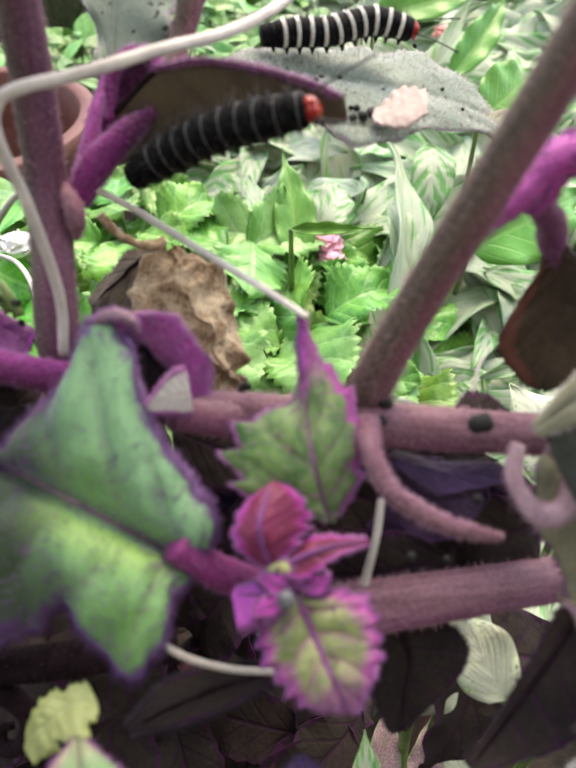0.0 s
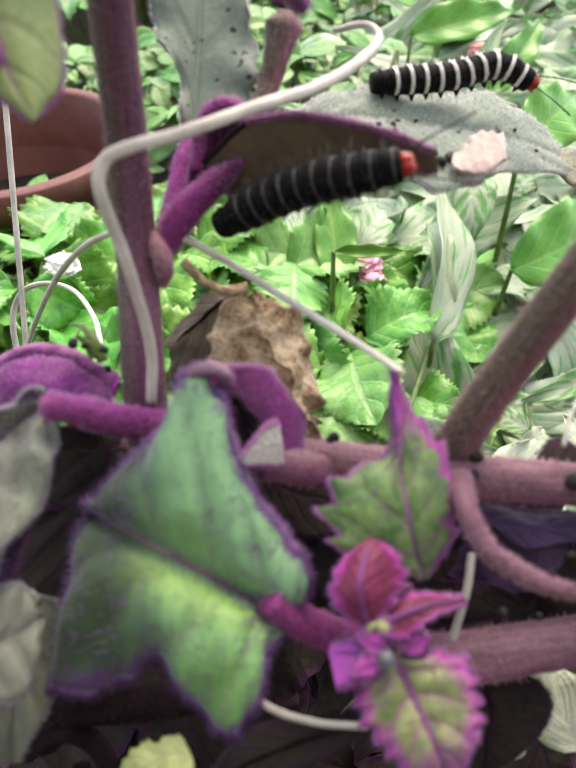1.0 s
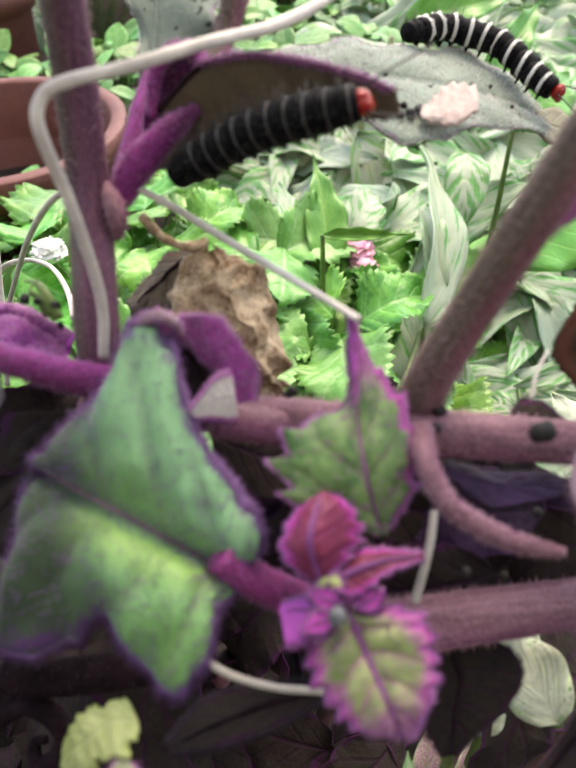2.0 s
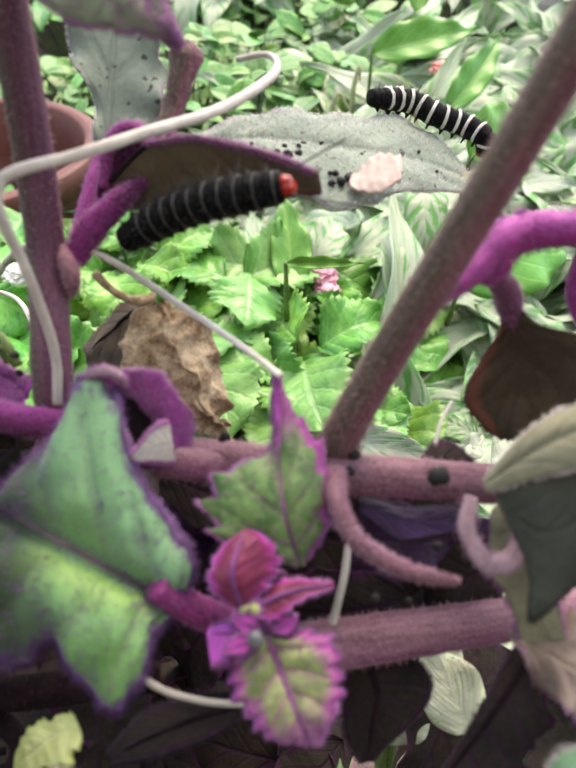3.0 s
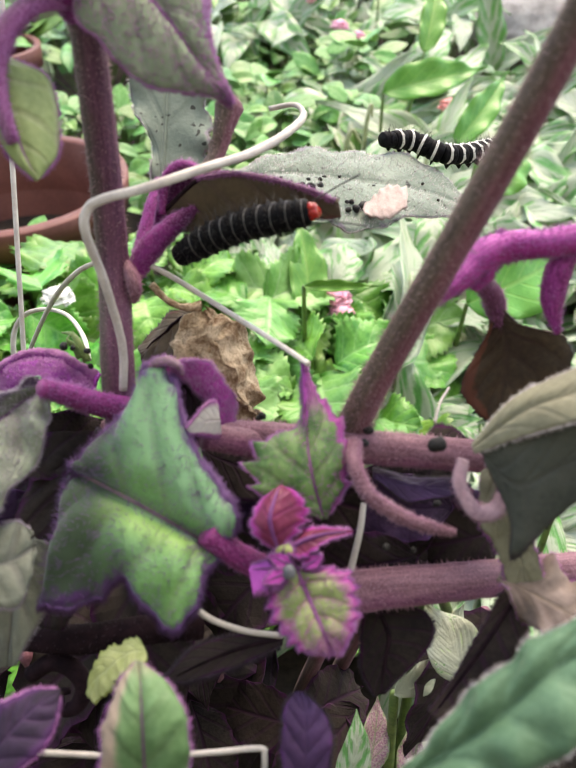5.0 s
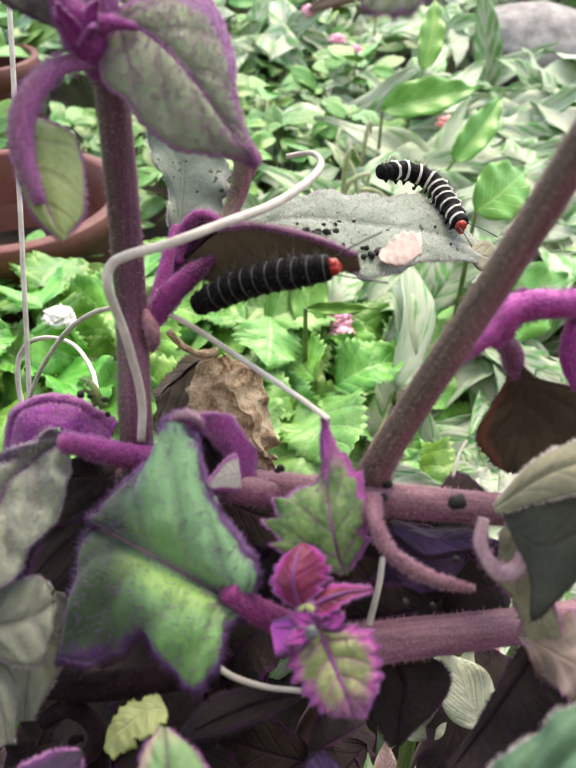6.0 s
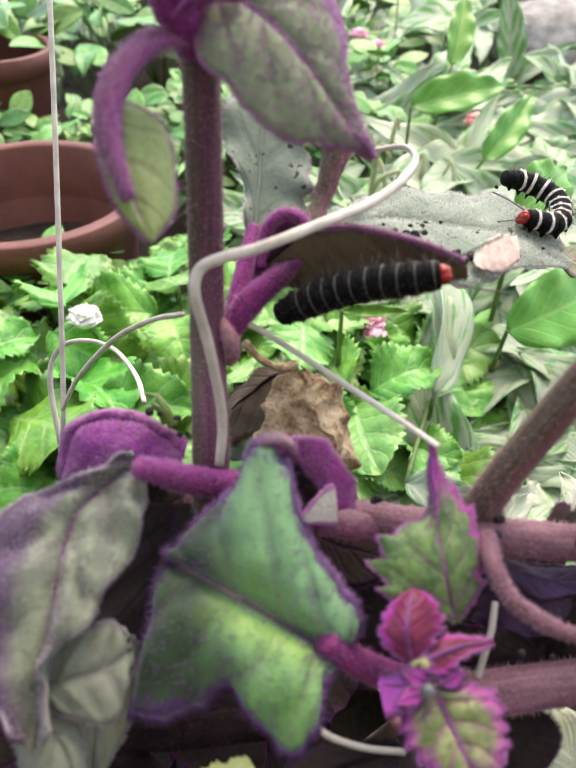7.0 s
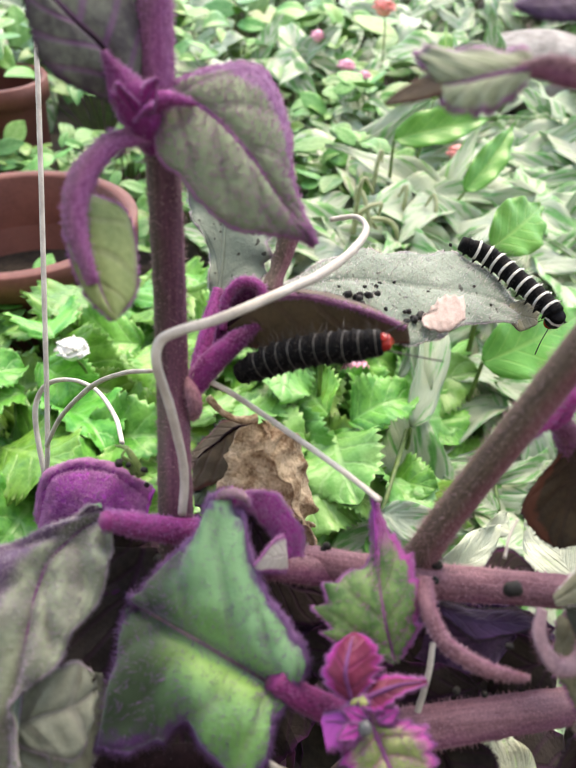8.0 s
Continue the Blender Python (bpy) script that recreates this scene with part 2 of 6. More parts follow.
m_violet_fuzz = plain_material("violet_fuzz", (0.17, 0.008, 0.18), (0.33, 0.026, 0.33), 160, 0.7, 0.8, 0.0008, sheen=0.22, tint=(0.9, 0.5, 1.0), fine=1800)
m_sheath = plain_material("magenta_sheath", (0.10, 0.006, 0.07), (0.25, 0.022, 0.19), 140, 0.65, 0.6, 0.0006, sheen=0.3, tint=(0.9, 0.5, 0.9), fine=1500)
m_velvet_dusk = leaf_material("velvet_leaf_dusky", (0.045, 0.038, 0.045), (0.13, 0.145, 0.115), (0.18, 0.045, 0.19), (0.10, 0.04, 0.11), n=4, vein_f=0.7, edge_at=0.85, rough=0.7, sheen=0.3, tint=(0.85, 0.8, 0.95), blotch=170)
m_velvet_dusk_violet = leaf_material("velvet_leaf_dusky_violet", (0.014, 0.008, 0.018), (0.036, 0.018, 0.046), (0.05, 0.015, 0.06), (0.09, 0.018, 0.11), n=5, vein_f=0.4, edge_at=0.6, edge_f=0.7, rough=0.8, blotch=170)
# dark green for the bent leaf's hanging half: its shade as a colour
m_shade_green = leaf_material("velvet_leaf_painted_shade_green", (0.030, 0.036, 0.027), (0.060, 0.066, 0.050), (0.05, 0.05, 0.04), (0.06, 0.045, 0.05), n=4, vein_f=0.4, rough=0.8, blotch=120)
m_seed = plain_material("grey_seed", (0.06, 0.065, 0.07), (0.17, 0.18, 0.19), 400, 0.6, 0.6)
m_petiole = stem_material("velvet_petiole", (0.17, 0.012, 0.12), (0.36, 0.05, 0.28), (0.12, 0.010, 0.07), (0.30, 0.04, 0.20))
m_petiole_bright = stem_material("velvet_petiole_bright", (0.28, 0.022, 0.20), (0.52, 0.11, 0.41), (0.24, 0.014, 0.13), (0.44, 0.05, 0.30))
m_pale_skin = plain_material("pale_leaf_skin", (0.16, 0.095, 0.12), (0.29, 0.19, 0.22), 150, 0.6, 0.4, 0.0003, fine=1200)
m_blue_green = leaf_material("velvet_leaf_blue_green", (0.055, 0.130, 0.065), (0.105, 0.210, 0.115), (0.08, 0.165, 0.09), (0.08, 0.15, 0.085), n=4, vein_f=0.3, edge_f=0.3, rough=0.55, sheen=0.2)
m_pinkish = leaf_material("withered_pink_leaf", (0.143, 0.105, 0.086), (0.247, 0.191, 0.161), (0.20, 0.15, 0.10), (0.22, 0.13, 0.14), n=3, vein_f=0.4, edge_f=0.5, rough=0.7)
m_hair_stem = plain_material("stem_hair", (0.22, 0.12, 0.14), (0.40, 0.27, 0.28), 100, 0.5, 0.0)
m_hair_pink = plain_material("pink_stem_hair", (0.29, 0.13, 0.18), (0.48, 0.29, 0.36), 100, 0.5, 0.0)
m_hair_violet = plain_material("violet_leaf_hair", (0.10, 0.040, 0.14), (0.20, 0.10, 0.26), 100, 0.5, 0.0)
# near-black hair, so that the painted shade of inner leaves stays dark
m_hair_dark = plain_material("dark_plant_hair", (0.018, 0.010, 0.018), (0.045, 0.026, 0.045), 100, 0.5, 0.0)
m_rib = plain_material("velvet_rib", (0.12, 0.025, 0.12), (0.19, 0.055, 0.18), 150, 0.6, 0.4)
m_hair = plain_material("plant_hair", (0.27, 0.075, 0.26), (0.44, 0.20, 0.41), 100, 0.5, 0.0)
m_hair_grey = plain_material("grey_plant_hair", (0.20, 0.16, 0.20), (0.38, 0.33, 0.37), 100, 0.5, 0.0)
m_hair_pale = plain_material("pale_hair", (0.55, 0.5, 0.5), (0.7, 0.66, 0.66), 100, 0.5, 0.0)
m_fibre = plain_material("dry_fibre", (0.42, 0.38, 0.34), (0.63, 0.59, 0.53), 150, 0.45, 0.4, 0.0002, fine=2500)
m_straw = plain_material("straw", (0.28, 0.32, 0.16), (0.46, 0.48, 0.30), 150, 0.6, 0.4)
m_frass = plain_material("frass", (0.006, 0.006, 0.006), (0.02, 0.018, 0.015), 900, 0.7, 0.8, 0.0003)
m_black = plain_material("caterpillar_black", (0.002, 0.002, 0.0025), (0.007, 0.007, 0.008), 700, 0.6, 0.8, 0.0004, fine=3000, spec=0.08)
m_white = plain_material("caterpillar_white", (0.62, 0.62, 0.56), (0.8, 0.8, 0.75), 600, 0.55, 0.3)
m_ring = plain_material("caterpillar_ring", (0.045, 0.045, 0.042), (0.13, 0.13, 0.122), 600, 0.6, 0.3)
m_red = plain_material("caterpillar_red", (0.26, 0.010, 0.010), (0.40, 0.028, 0.016), 500, 0.22, 0.1)
m_seta = plain_material("caterpillar_hair", (0.006, 0.006, 0.006), (0.035, 0.035, 0.032), 300, 0.5, 0.0)
m_window = plain_material("eaten_patch", (0.36, 0.27, 0.235), (0.52, 0.42, 0.37), 500, 0.6, 0.4)

m_tooth = leaf_material("toothed_leaf", (0.050, 0.215, 0.026), (0.15, 0.40, 0.065), (0.25, 0.49, 0.15), (0.30, 0.53, 0.15), n=5, vein_f=0.5, vein_w=0.06,
                        edge_at=0.93, edge_f=0.7, rough=0.3, relief=0.8, vary=0.9, grain=300, blotch=40)
# paler copy of the toothed leaf: sky reflected in its gloss, as colour
m_tooth_skylit = leaf_material("skylit_toothed_leaf", (0.105, 0.33, 0.060), (0.215, 0.46, 0.135), (0.36, 0.56, 0.26), (0.33, 0.54, 0.22), n=5, vein_f=0.5, vein_w=0.06,
                             edge_at=0.93, edge_f=0.7, rough=0.34, relief=0.8, vary=0.7, grain=300, blotch=40)
m_tooth_under = leaf_material("toothed_leaf_under", (0.12, 0.28, 0.06), (0.20, 0.40, 0.10), (0.30, 0.45, 0.18), (0.16, 0.34, 0.08), n=6, rough=0.5, vary=0.6)
m_broad = leaf_material("broad_leaf", (0.07, 0.25, 0.035), (0.125, 0.34, 0.055), (0.28, 0.44, 0.11), (0.10, 0.3, 0.05), n=7, vein_f=0.3, vein_w=0.06,
                        edge_at=0.96, edge_f=0.3, rough=0.35, vary=0.5, grain=300, blotch=30)
m_small = leaf_material("small_leaf", (0.08, 0.26, 0.05), (0.17, 0.39, 0.11), (0.28, 0.47, 0.18), (0.16, 0.38, 0.11), n=5, vein_f=0.4, rough=0.4, vary=1.0, grain=300, blotch=60)
m_yellow = leaf_material("yellowing_leaf", (0.30, 0.36, 0.10), (0.46, 0.50, 0.21), (0.42, 0.46, 0.25), (0.30, 0.36, 0.1), n=6, vein_f=0.4, rough=0.5)


def variegated_material(name, green, white, cover):
    """White along the veins, green between them, in stripes that fan out from the midrib."""
    m, nt, b = material(name, 0.38, 0.4)
    uv = nt.nodes.new("ShaderNodeUVMap")
    sep = nt.nodes.new("ShaderNodeSeparateXYZ")
    nt.links.new(uv.outputs[0], sep.inputs[0])
    a = math_node(nt, "ABSOLUTE", math_node(nt, "MULTIPLY_ADD", sep.outputs[0], 2.0, -1.0))
    rnd = nt.nodes.new("ShaderNodeObjectInfo").outputs["Random"]
    big = noise_node(nt, 55, 4)
    fine = noise_node(nt, 420, 3)
    vec = nt.nodes.new("ShaderNodeCombineXYZ")
    nt.links.new(math_node(nt, "MULTIPLY", math_node(nt, "SUBTRACT", sep.outputs[1], math_node(nt, "MULTIPLY", a, 0.75)), 17.0), vec.inputs[0])
    nt.links.new(math_node(nt, "MULTIPLY", sep.outputs[0], 2.5), vec.inputs[1])
    nt.links.new(math_node(nt, "MULTIPLY", rnd, 60.0), vec.inputs[2])
    lane = math_node(nt, "MULTIPLY_ADD", noise_node(nt, 1.0, 4, vec.outputs[0], 0.6), 5.0, -2.5)
    fan = math_node(nt, "MULTIPLY", math_node(nt, "SUBTRACT", sep.outputs[1], math_node(nt, "MULTIPLY", a, 0.30)), 36.0)
    fan = math_node(nt, "COSINE", math_node(nt, "ADD", fan, math_node(nt, "MULTIPLY", big, 9.0)))
    lane = math_node(nt, "ADD", lane, math_node(nt, "MULTIPLY", fan, 0.65))
    rib = math_node(nt, "SUBTRACT", 1.0, step(nt, a, 0.05, 0.30))
    s = math_node(nt, "ADD", math_node(nt, "MULTIPLY", lane, 0.60), math_node(nt, "MULTIPLY", rib, 0.7))
    s = math_node(nt, "ADD", s, math_node(nt, "MULTIPLY_ADD", big, 2.0, -1.0 + cover))
    s = math_node(nt, "ADD", s, math_node(nt, "MULTIPLY_ADD", rnd, 0.7, -0.35))
    s = math_node(nt, "SUBTRACT", s, math_node(nt, "MULTIPLY", step(nt, a, 0.75, 1.0), 0.25))
    deep = mix(nt, fine, green, tuple(c * 1.9 for c in green))
    col = mix(nt, step(nt, s, -0.30, 0.40), deep, white)
    col = varied(nt, col, 0.5)
    nt.links.new(col, b.inputs["Base Color"])
    bump(nt, b, math_node(nt, "ADD", lane, fine), 0.5, 0.0006)
    return m


m_varieg = variegated_material("variegated_leaf", (0.072, 0.24, 0.065), (0.41, 0.49, 0.35), 0.25)
m_varieg_under = variegated_material("variegated_leaf_under", (0.12, 0.27, 0.10), (0.44, 0.52, 0.37), 0.15)
m_varieg_white = variegated_material("white_variegated_leaf", (0.14, 0.31, 0.10), (0.46, 0.53, 0.40), 0.42)
m_almost_white = variegated_material("almost_white_leaf", (0.37, 0.48, 0.27), (0.50, 0.555, 0.42), 0.9)
m_speckled = leaf_material("speckled_pink_leaf", (0.26, 0.10, 0.20), (0.42, 0.34, 0.32), (0.16, 0.28, 0.12), (0.20, 0.30, 0.14), n=6, vein_f=0.5, edge_at=0.8, rough=0.6, blotch=500)
def cover_material():
    m, nt, b = material("ground_cover", 0.5)
    r = nt.nodes.new("ShaderNodeNewGeometry").outputs["Random Per Island"]
    col = mix(nt, r, (0.09, 0.28, 0.06), (0.38, 0.50, 0.30))
    nt.links.new(mix(nt, noise_node(nt, 300), col, (0.16, 0.32, 0.10)), b.inputs["Base Color"])
    return m


m_cover = cover_material()
m_green_stalk = plain_material("green_stalk", (0.06, 0.12, 0.03), (0.14, 0.22, 0.06), 200, 0.5, 0.3, vary=0.5)
m_pink = plain_material("pink_petal", (0.94, 0.38, 0.56), (0.96, 0.58, 0.70), 200, 0.5, 0.2)
m_coral = plain_material("coral_petal", (0.94, 0.30, 0.28), (0.96, 0.46, 0.42), 200, 0.5, 0.2)
m_white_petal = plain_material("white_petal", (0.75, 0.75, 0.7), (0.85, 0.85, 0.8), 200, 0.5, 0.2)
m_pot = plain_material("terracotta_plastic", (0.13, 0.040, 0.032), (0.19, 0.065, 0.05), 25, 0.55, 0.2, 0.0006, fine=300)
m_soil = plain_material("soil", (0.018, 0.014, 0.010), (0.06, 0.045, 0.03), 30, 0.9, 1.0, 0.004, fine=220)
m_stone = plain_material("grey_stone", (0.20, 0.19, 0.175), (0.41, 0.395, 0.37), 40, 0.85, 1.0, 0.003, fine=350)
m_wall = plain_material("plaster", (0.42, 0.41, 0.39), (0.56, 0.55, 0.52), 6, 0.9, 0.4, 0.002, fine=120)
m_dark_pole = plain_material("dark_metal", (0.03, 0.03, 0.035), (0.06, 0.06, 0.065), 30, 0.5, 0.1)

# ---------------------------------------------------------------- geometry helpers


def V(p):
    return Vector(p)


def spline(points, n):
    """n + 1 places along a smooth curve through the points."""
    p = [V(q) for q in points]
    p = [p[0] * 2 - p[1]] + p + [p[-1] * 2 - p[-2]]
    out = []
    last = len(p) - 3
    for k in range(n + 1):
        s = k / n * last
        i = min(int(s), last - 1)
        t = s - i
        a, b, c, d = p[i:i + 4]
        out.append(0.5 * ((2 * b) + (c - a) * t + (2 * a - 5 * b + 4 * c - d) * t * t + (3 * b - a - 3 * c + d) * t ** 3))
    return out


def part(name, bm, mats, parent=None, label="", kind=""):
    """Links a bmesh as one mesh object under a thing or a part."""
    me = bpy.data.meshes.new(name)
    bm.normal_update()
    bm.to_mesh(me)
    bm.free()
    return put(name, me, mats, parent, label, kind)


def put(name, me, mats, parent=None, label="", kind=""):
    for m in (mats if isinstance(mats, (list, tuple)) else [mats]):
        me.materials.append(m)
    me.polygons.foreach_set("use_smooth", [True] * len(me.polygons))
    ob = new(name, me)
    if parent:
        ob.parent = parent
        ob.matrix_parent_inverse = parent_world(parent).inverted()
    return tagged(ob, label=label, kind=kind)


def parent_world(ob):
    m = ob.matrix_basis.copy()
    while ob.parent:
        m = ob.parent.matrix_basis @ m if not ob.matrix_parent_inverse else ob.parent.matrix_basis @ ob.matrix_parent_inverse @ m
        ob = ob.parent
    return m


def thing(name, at, label, category, group="", kind=""):
    ob = new(name)
    ob.location = at
    ob.empty_display_size = 0.01
    bpy.context.view_layer.update()
    return tagged(ob, label, category, group, kind)


def tube_bm(points, radii, n=24, sides=10, flat=1.0, rough=0.0, seed=0, bm=None, mat=0):
    """A round stalk along a curve, with closed ends."""
    bm = bm or bmesh.new()
    line = spline(points, n)
    uvl = bm.loops.layers.uv.verify()
    rr = np.interp(np.linspace(0, 1, n + 1), np.linspace(0, 1, len(radii)), radii)
    t0 = (line[1] - line[0]).normalized()
    side = V((0.75, -0.35, -0.55))
    side = side - t0 * side.dot(t0)
    side = side.normalized() if side.length > 0.2 else t0.orthogonal().normalized()
    rings = []
    for k, p in enumerate(line):
        t = (line[min(k + 1, n)] - line[max(k - 1, 0)]).normalized()
        side = (side - t * side.dot(t)).normalized()
        other = t.cross(side)
        ring = []
        for j in range(sides):
            ang = 2 * math.pi * j / sides
            r = rr[k] * (1 + rough * noise.noise(p * 400 + V((j * 1.7, seed, 0))))
            ring.append(bm.verts.new(p + (side * math.cos(ang) + other * math.sin(ang) * flat) * r))
        rings.append(ring)
    for k, (a, b) in enumerate(zip(rings, rings[1:])):
        for j in range(sides):
            f = bm.faces.new((a[j], a[(j + 1) % sides], b[(j + 1) % sides], b[j]))
            f.material_index = mat
            for lp, (du, dv) in zip(f.loops, ((0, 0), (1, 0), (1, 1), (0, 1))):
                lp[uvl].uv = ((j + du) / sides, (k + dv) / n)
    for ring, rev in ((rings[0], True), (rings[-1], False)):
        f = bm.faces.new(ring[::-1] if rev else ring)
        f.material_index = mat
    return bm


def sheet_mesh(name, grid, thick, flip=False):
    """A thin solid sheet from a grid of places [v][u]: upper faces in slot 0, lower in slot 1."""
    nv, nu = len(grid), len(grid[0])
    g = np.array([[tuple(p) for p in row] for row in grid])
    du, dv = np.gradient(g, axis=1), np.gradient(g, axis=0)
    nrm = np.cross(du, dv)
    nrm /= np.linalg.norm(nrm, axis=2, keepdims=True) + 1e-12
    if flip:
        nrm = -nrm
    low = g - nrm * thick
    verts = np.concatenate([g.reshape(-1, 3), low.reshape(-1, 3)])
    off = nv * nu
    faces, mats = [], []
    for i in range(nv - 1):
        for j in range(nu - 1):
            a, b, c, d = i * nu + j, i * nu + j + 1, (i + 1) * nu + j + 1, (i + 1) * nu + j
            q = (d, c, b, a) if flip else (a, b, c, d)
            faces.append(q)
            mats.append(0)
            faces.append(tuple(x + off for x in q[::-1]))
            mats.append(1)
    rim = [j for j in range(nu)] + [i * nu + nu - 1 for i in range(1, nv)] + [(nv - 1) * nu + j for j in range(nu - 2, -1, -1)] + [i * nu for i in range(nv - 2, 0, -1)]
    for a, b in zip(rim, rim[1:] + rim[:1]):
        q = (a, a + off, b + off, b)
        faces.append(q[::-1] if flip else q)
        mats.append(0)
    me = bpy.data.meshes.new(name)
    me.from_pydata([tuple(v) for v in verts], [], faces)
    me.polygons.foreach_set("material_index", mats)
    uvl = me.uv_layers.new(name="UVMap")
    ids = np.empty(len(me.loops), dtype=np.int32)
    me.loops.foreach_get("vertex_index", ids)
    ids = ids % off
    uv = np.stack([(ids % nu) / (nu - 1), (ids // nu) / (nv - 1)], 1)
    uvl.data.foreach_set("uv", uv.astype(np.float32).ravel())
    me.update()
    return me


FRONT = V((-0.01, -0.115, 0.065))


def blade_grid(rib, left, right, bulge=0.0, teeth=0, tooth=0.0, wave=0.0, waves=5, crumple=0.0, nu=14, nv=40, seed=0, quilt=0.0, ribs=5, ragged=0.0, groove=0.0):
    """A leaf surface between a midrib and two margins, each a smooth curve; bulge raises both halves between them."""
    r, l, g = spline(rib, nv), spline(left, nv), spline(right, nv)
    h = nv // 2
    if (g[h] - l[h]).cross(r[h + 1] - r[h - 1]).dot(FRONT - r[h]) < 0:
        l, g = g, l
    grid = []
    for k in range(nv + 1):
        v = k / nv
        t = (r[min(k + 1, nv)] - r[max(k - 1, 0)]).normalized()
        across = g[k] - l[k]
        n = across.cross(t)
        n = n.normalized() if n.length > 1e-9 else V((0, 0, 1))
        row = []
        for j in range(nu + 1):
            s = 2 * j / nu - 1
            e = l[k] if s < 0 else g[k]
            a = abs(s)
            zig = 0.0
            if teeth:
                zig = tooth * ((v * teeth) % 1.0 - 0.5) * a ** 3 * math.sin(math.pi * min(1, v * 1.15)) ** 0.5
            if ragged:
                zig += ragged * a ** 3 * noise.noise(V((v * 11, s * 1.5, seed + 3.3))) + 0.5 * ragged * a ** 4 * noise.noise(V((v * 31, s * 2, seed)))
            p = r[k].lerp(e, a * (1 + zig))
            h = bulge * 2.6 * math.sqrt(a) * (1 - a) * math.sin(math.pi * min(max(v, 0.04), 0.97)) ** 0.5
            if groove:
                h = bulge * (1 - math.exp(-a / groove)) * (1 - a ** 2.2) * math.sin(math.pi * min(max(v, 0.05), 0.95)) ** 0.4
            h += wave * a * a * math.sin(v * waves * 2 * math.pi + (1.3 if s < 0 else 0) + seed)
            if quilt:
                h += quilt * (abs(math.cos(math.pi * ribs * (v - a * 0.275))) - 0.4) * 4 * a * (1 - a)
                h += quilt * 0.5 * noise.noise(p * 260)
            p = p + n * h
            if crumple:
                p = p + noise.noise_vector(p * 160 + V((seed, 0, 0))) * crumple + noise.noise_vector(p * 420 + V((seed, 5, 0))) * crumple * 0.5
            row.append(p)
        grid.append(row)
    return grid


def hair_mesh(name, roots, length, width, seed, lean=0.35):
    """Fine hairs: each one a thin three-sided spike from (place, direction)."""
    rng = np.random.default_rng(seed)
    n = len(roots)
    p = np.array([tuple(q[0]) for q in roots])
    d = np.array([tuple(q[1]) for q in roots]) + rng.normal(0, lean, (n, 3))
    d /= np.linalg.norm(d, axis=1, keepdims=True)
    s = np.cross(d, rng.normal(0, 1, (n, 3)))
    s *= width / (np.linalg.norm(s, axis=1, keepdims=True) + 1e-12)
    o = np.cross(d, s)
    ln = length * rng.uniform(0.5, 1.25, (n, 1))
    verts = np.stack([p + s, p - s * 0.5 + o * 0.87, p - s * 0.5 - o * 0.87, p + d * ln], 1).reshape(-1, 3)
    k = np.arange(n)[:, None] * 4
    faces = np.stack([k + (0, 1, 3), k + (1, 2, 3), k + (2, 0, 3)], 1).reshape(-1, 3)
    me = bpy.data.meshes.new(name)
    me.from_pydata(verts.tolist(), [], faces.tolist())
    return me


def tube_hairs(parent, points, radii, count, length, mat, seed, width=0.00008):
    rng = random.Random(seed)
    line = spline(points, 60)
    roots = []
    for _ in range(count * 4 // 5):
        s = rng.uniform(0, 59.99)
        k = int(s)
        p = line[k].lerp(line[k + 1], s - k)
        t = (line[k + 1] - line[k]).normalized()
        a = t.orthogonal().normalized()
        d = Matrix.Rotation(rng.uniform(0, 2 * math.pi), 3, t) @ a
        r = np.interp(s / 60, np.linspace(0, 1, len(radii)), radii)
        roots.append((p + d * r * 0.97, d))
    return put("hairs", hair_mesh("hairs", roots, length, width, seed), mat, parent, kind="stuff")


def stalk(name, parent, points, radii, mat, label="", n=24, sides=12, flat=1.0, rough=0.0, hairs=0, hair_len=0.0009, hair_mat=None, seed=1):
    ob = part(name, tube_bm(points, radii, n, sides, flat, rough, seed), mat, parent, label)
    if hairs:
        tube_hairs(ob, points, radii, hairs, hair_len, hair_mat or (m_hair_stem if mat is m_stem else m_hair_pink if mat is m_stem_pink else m_hair_dark if mat is m_dark_shade_stem else m_hair), seed)
    return ob


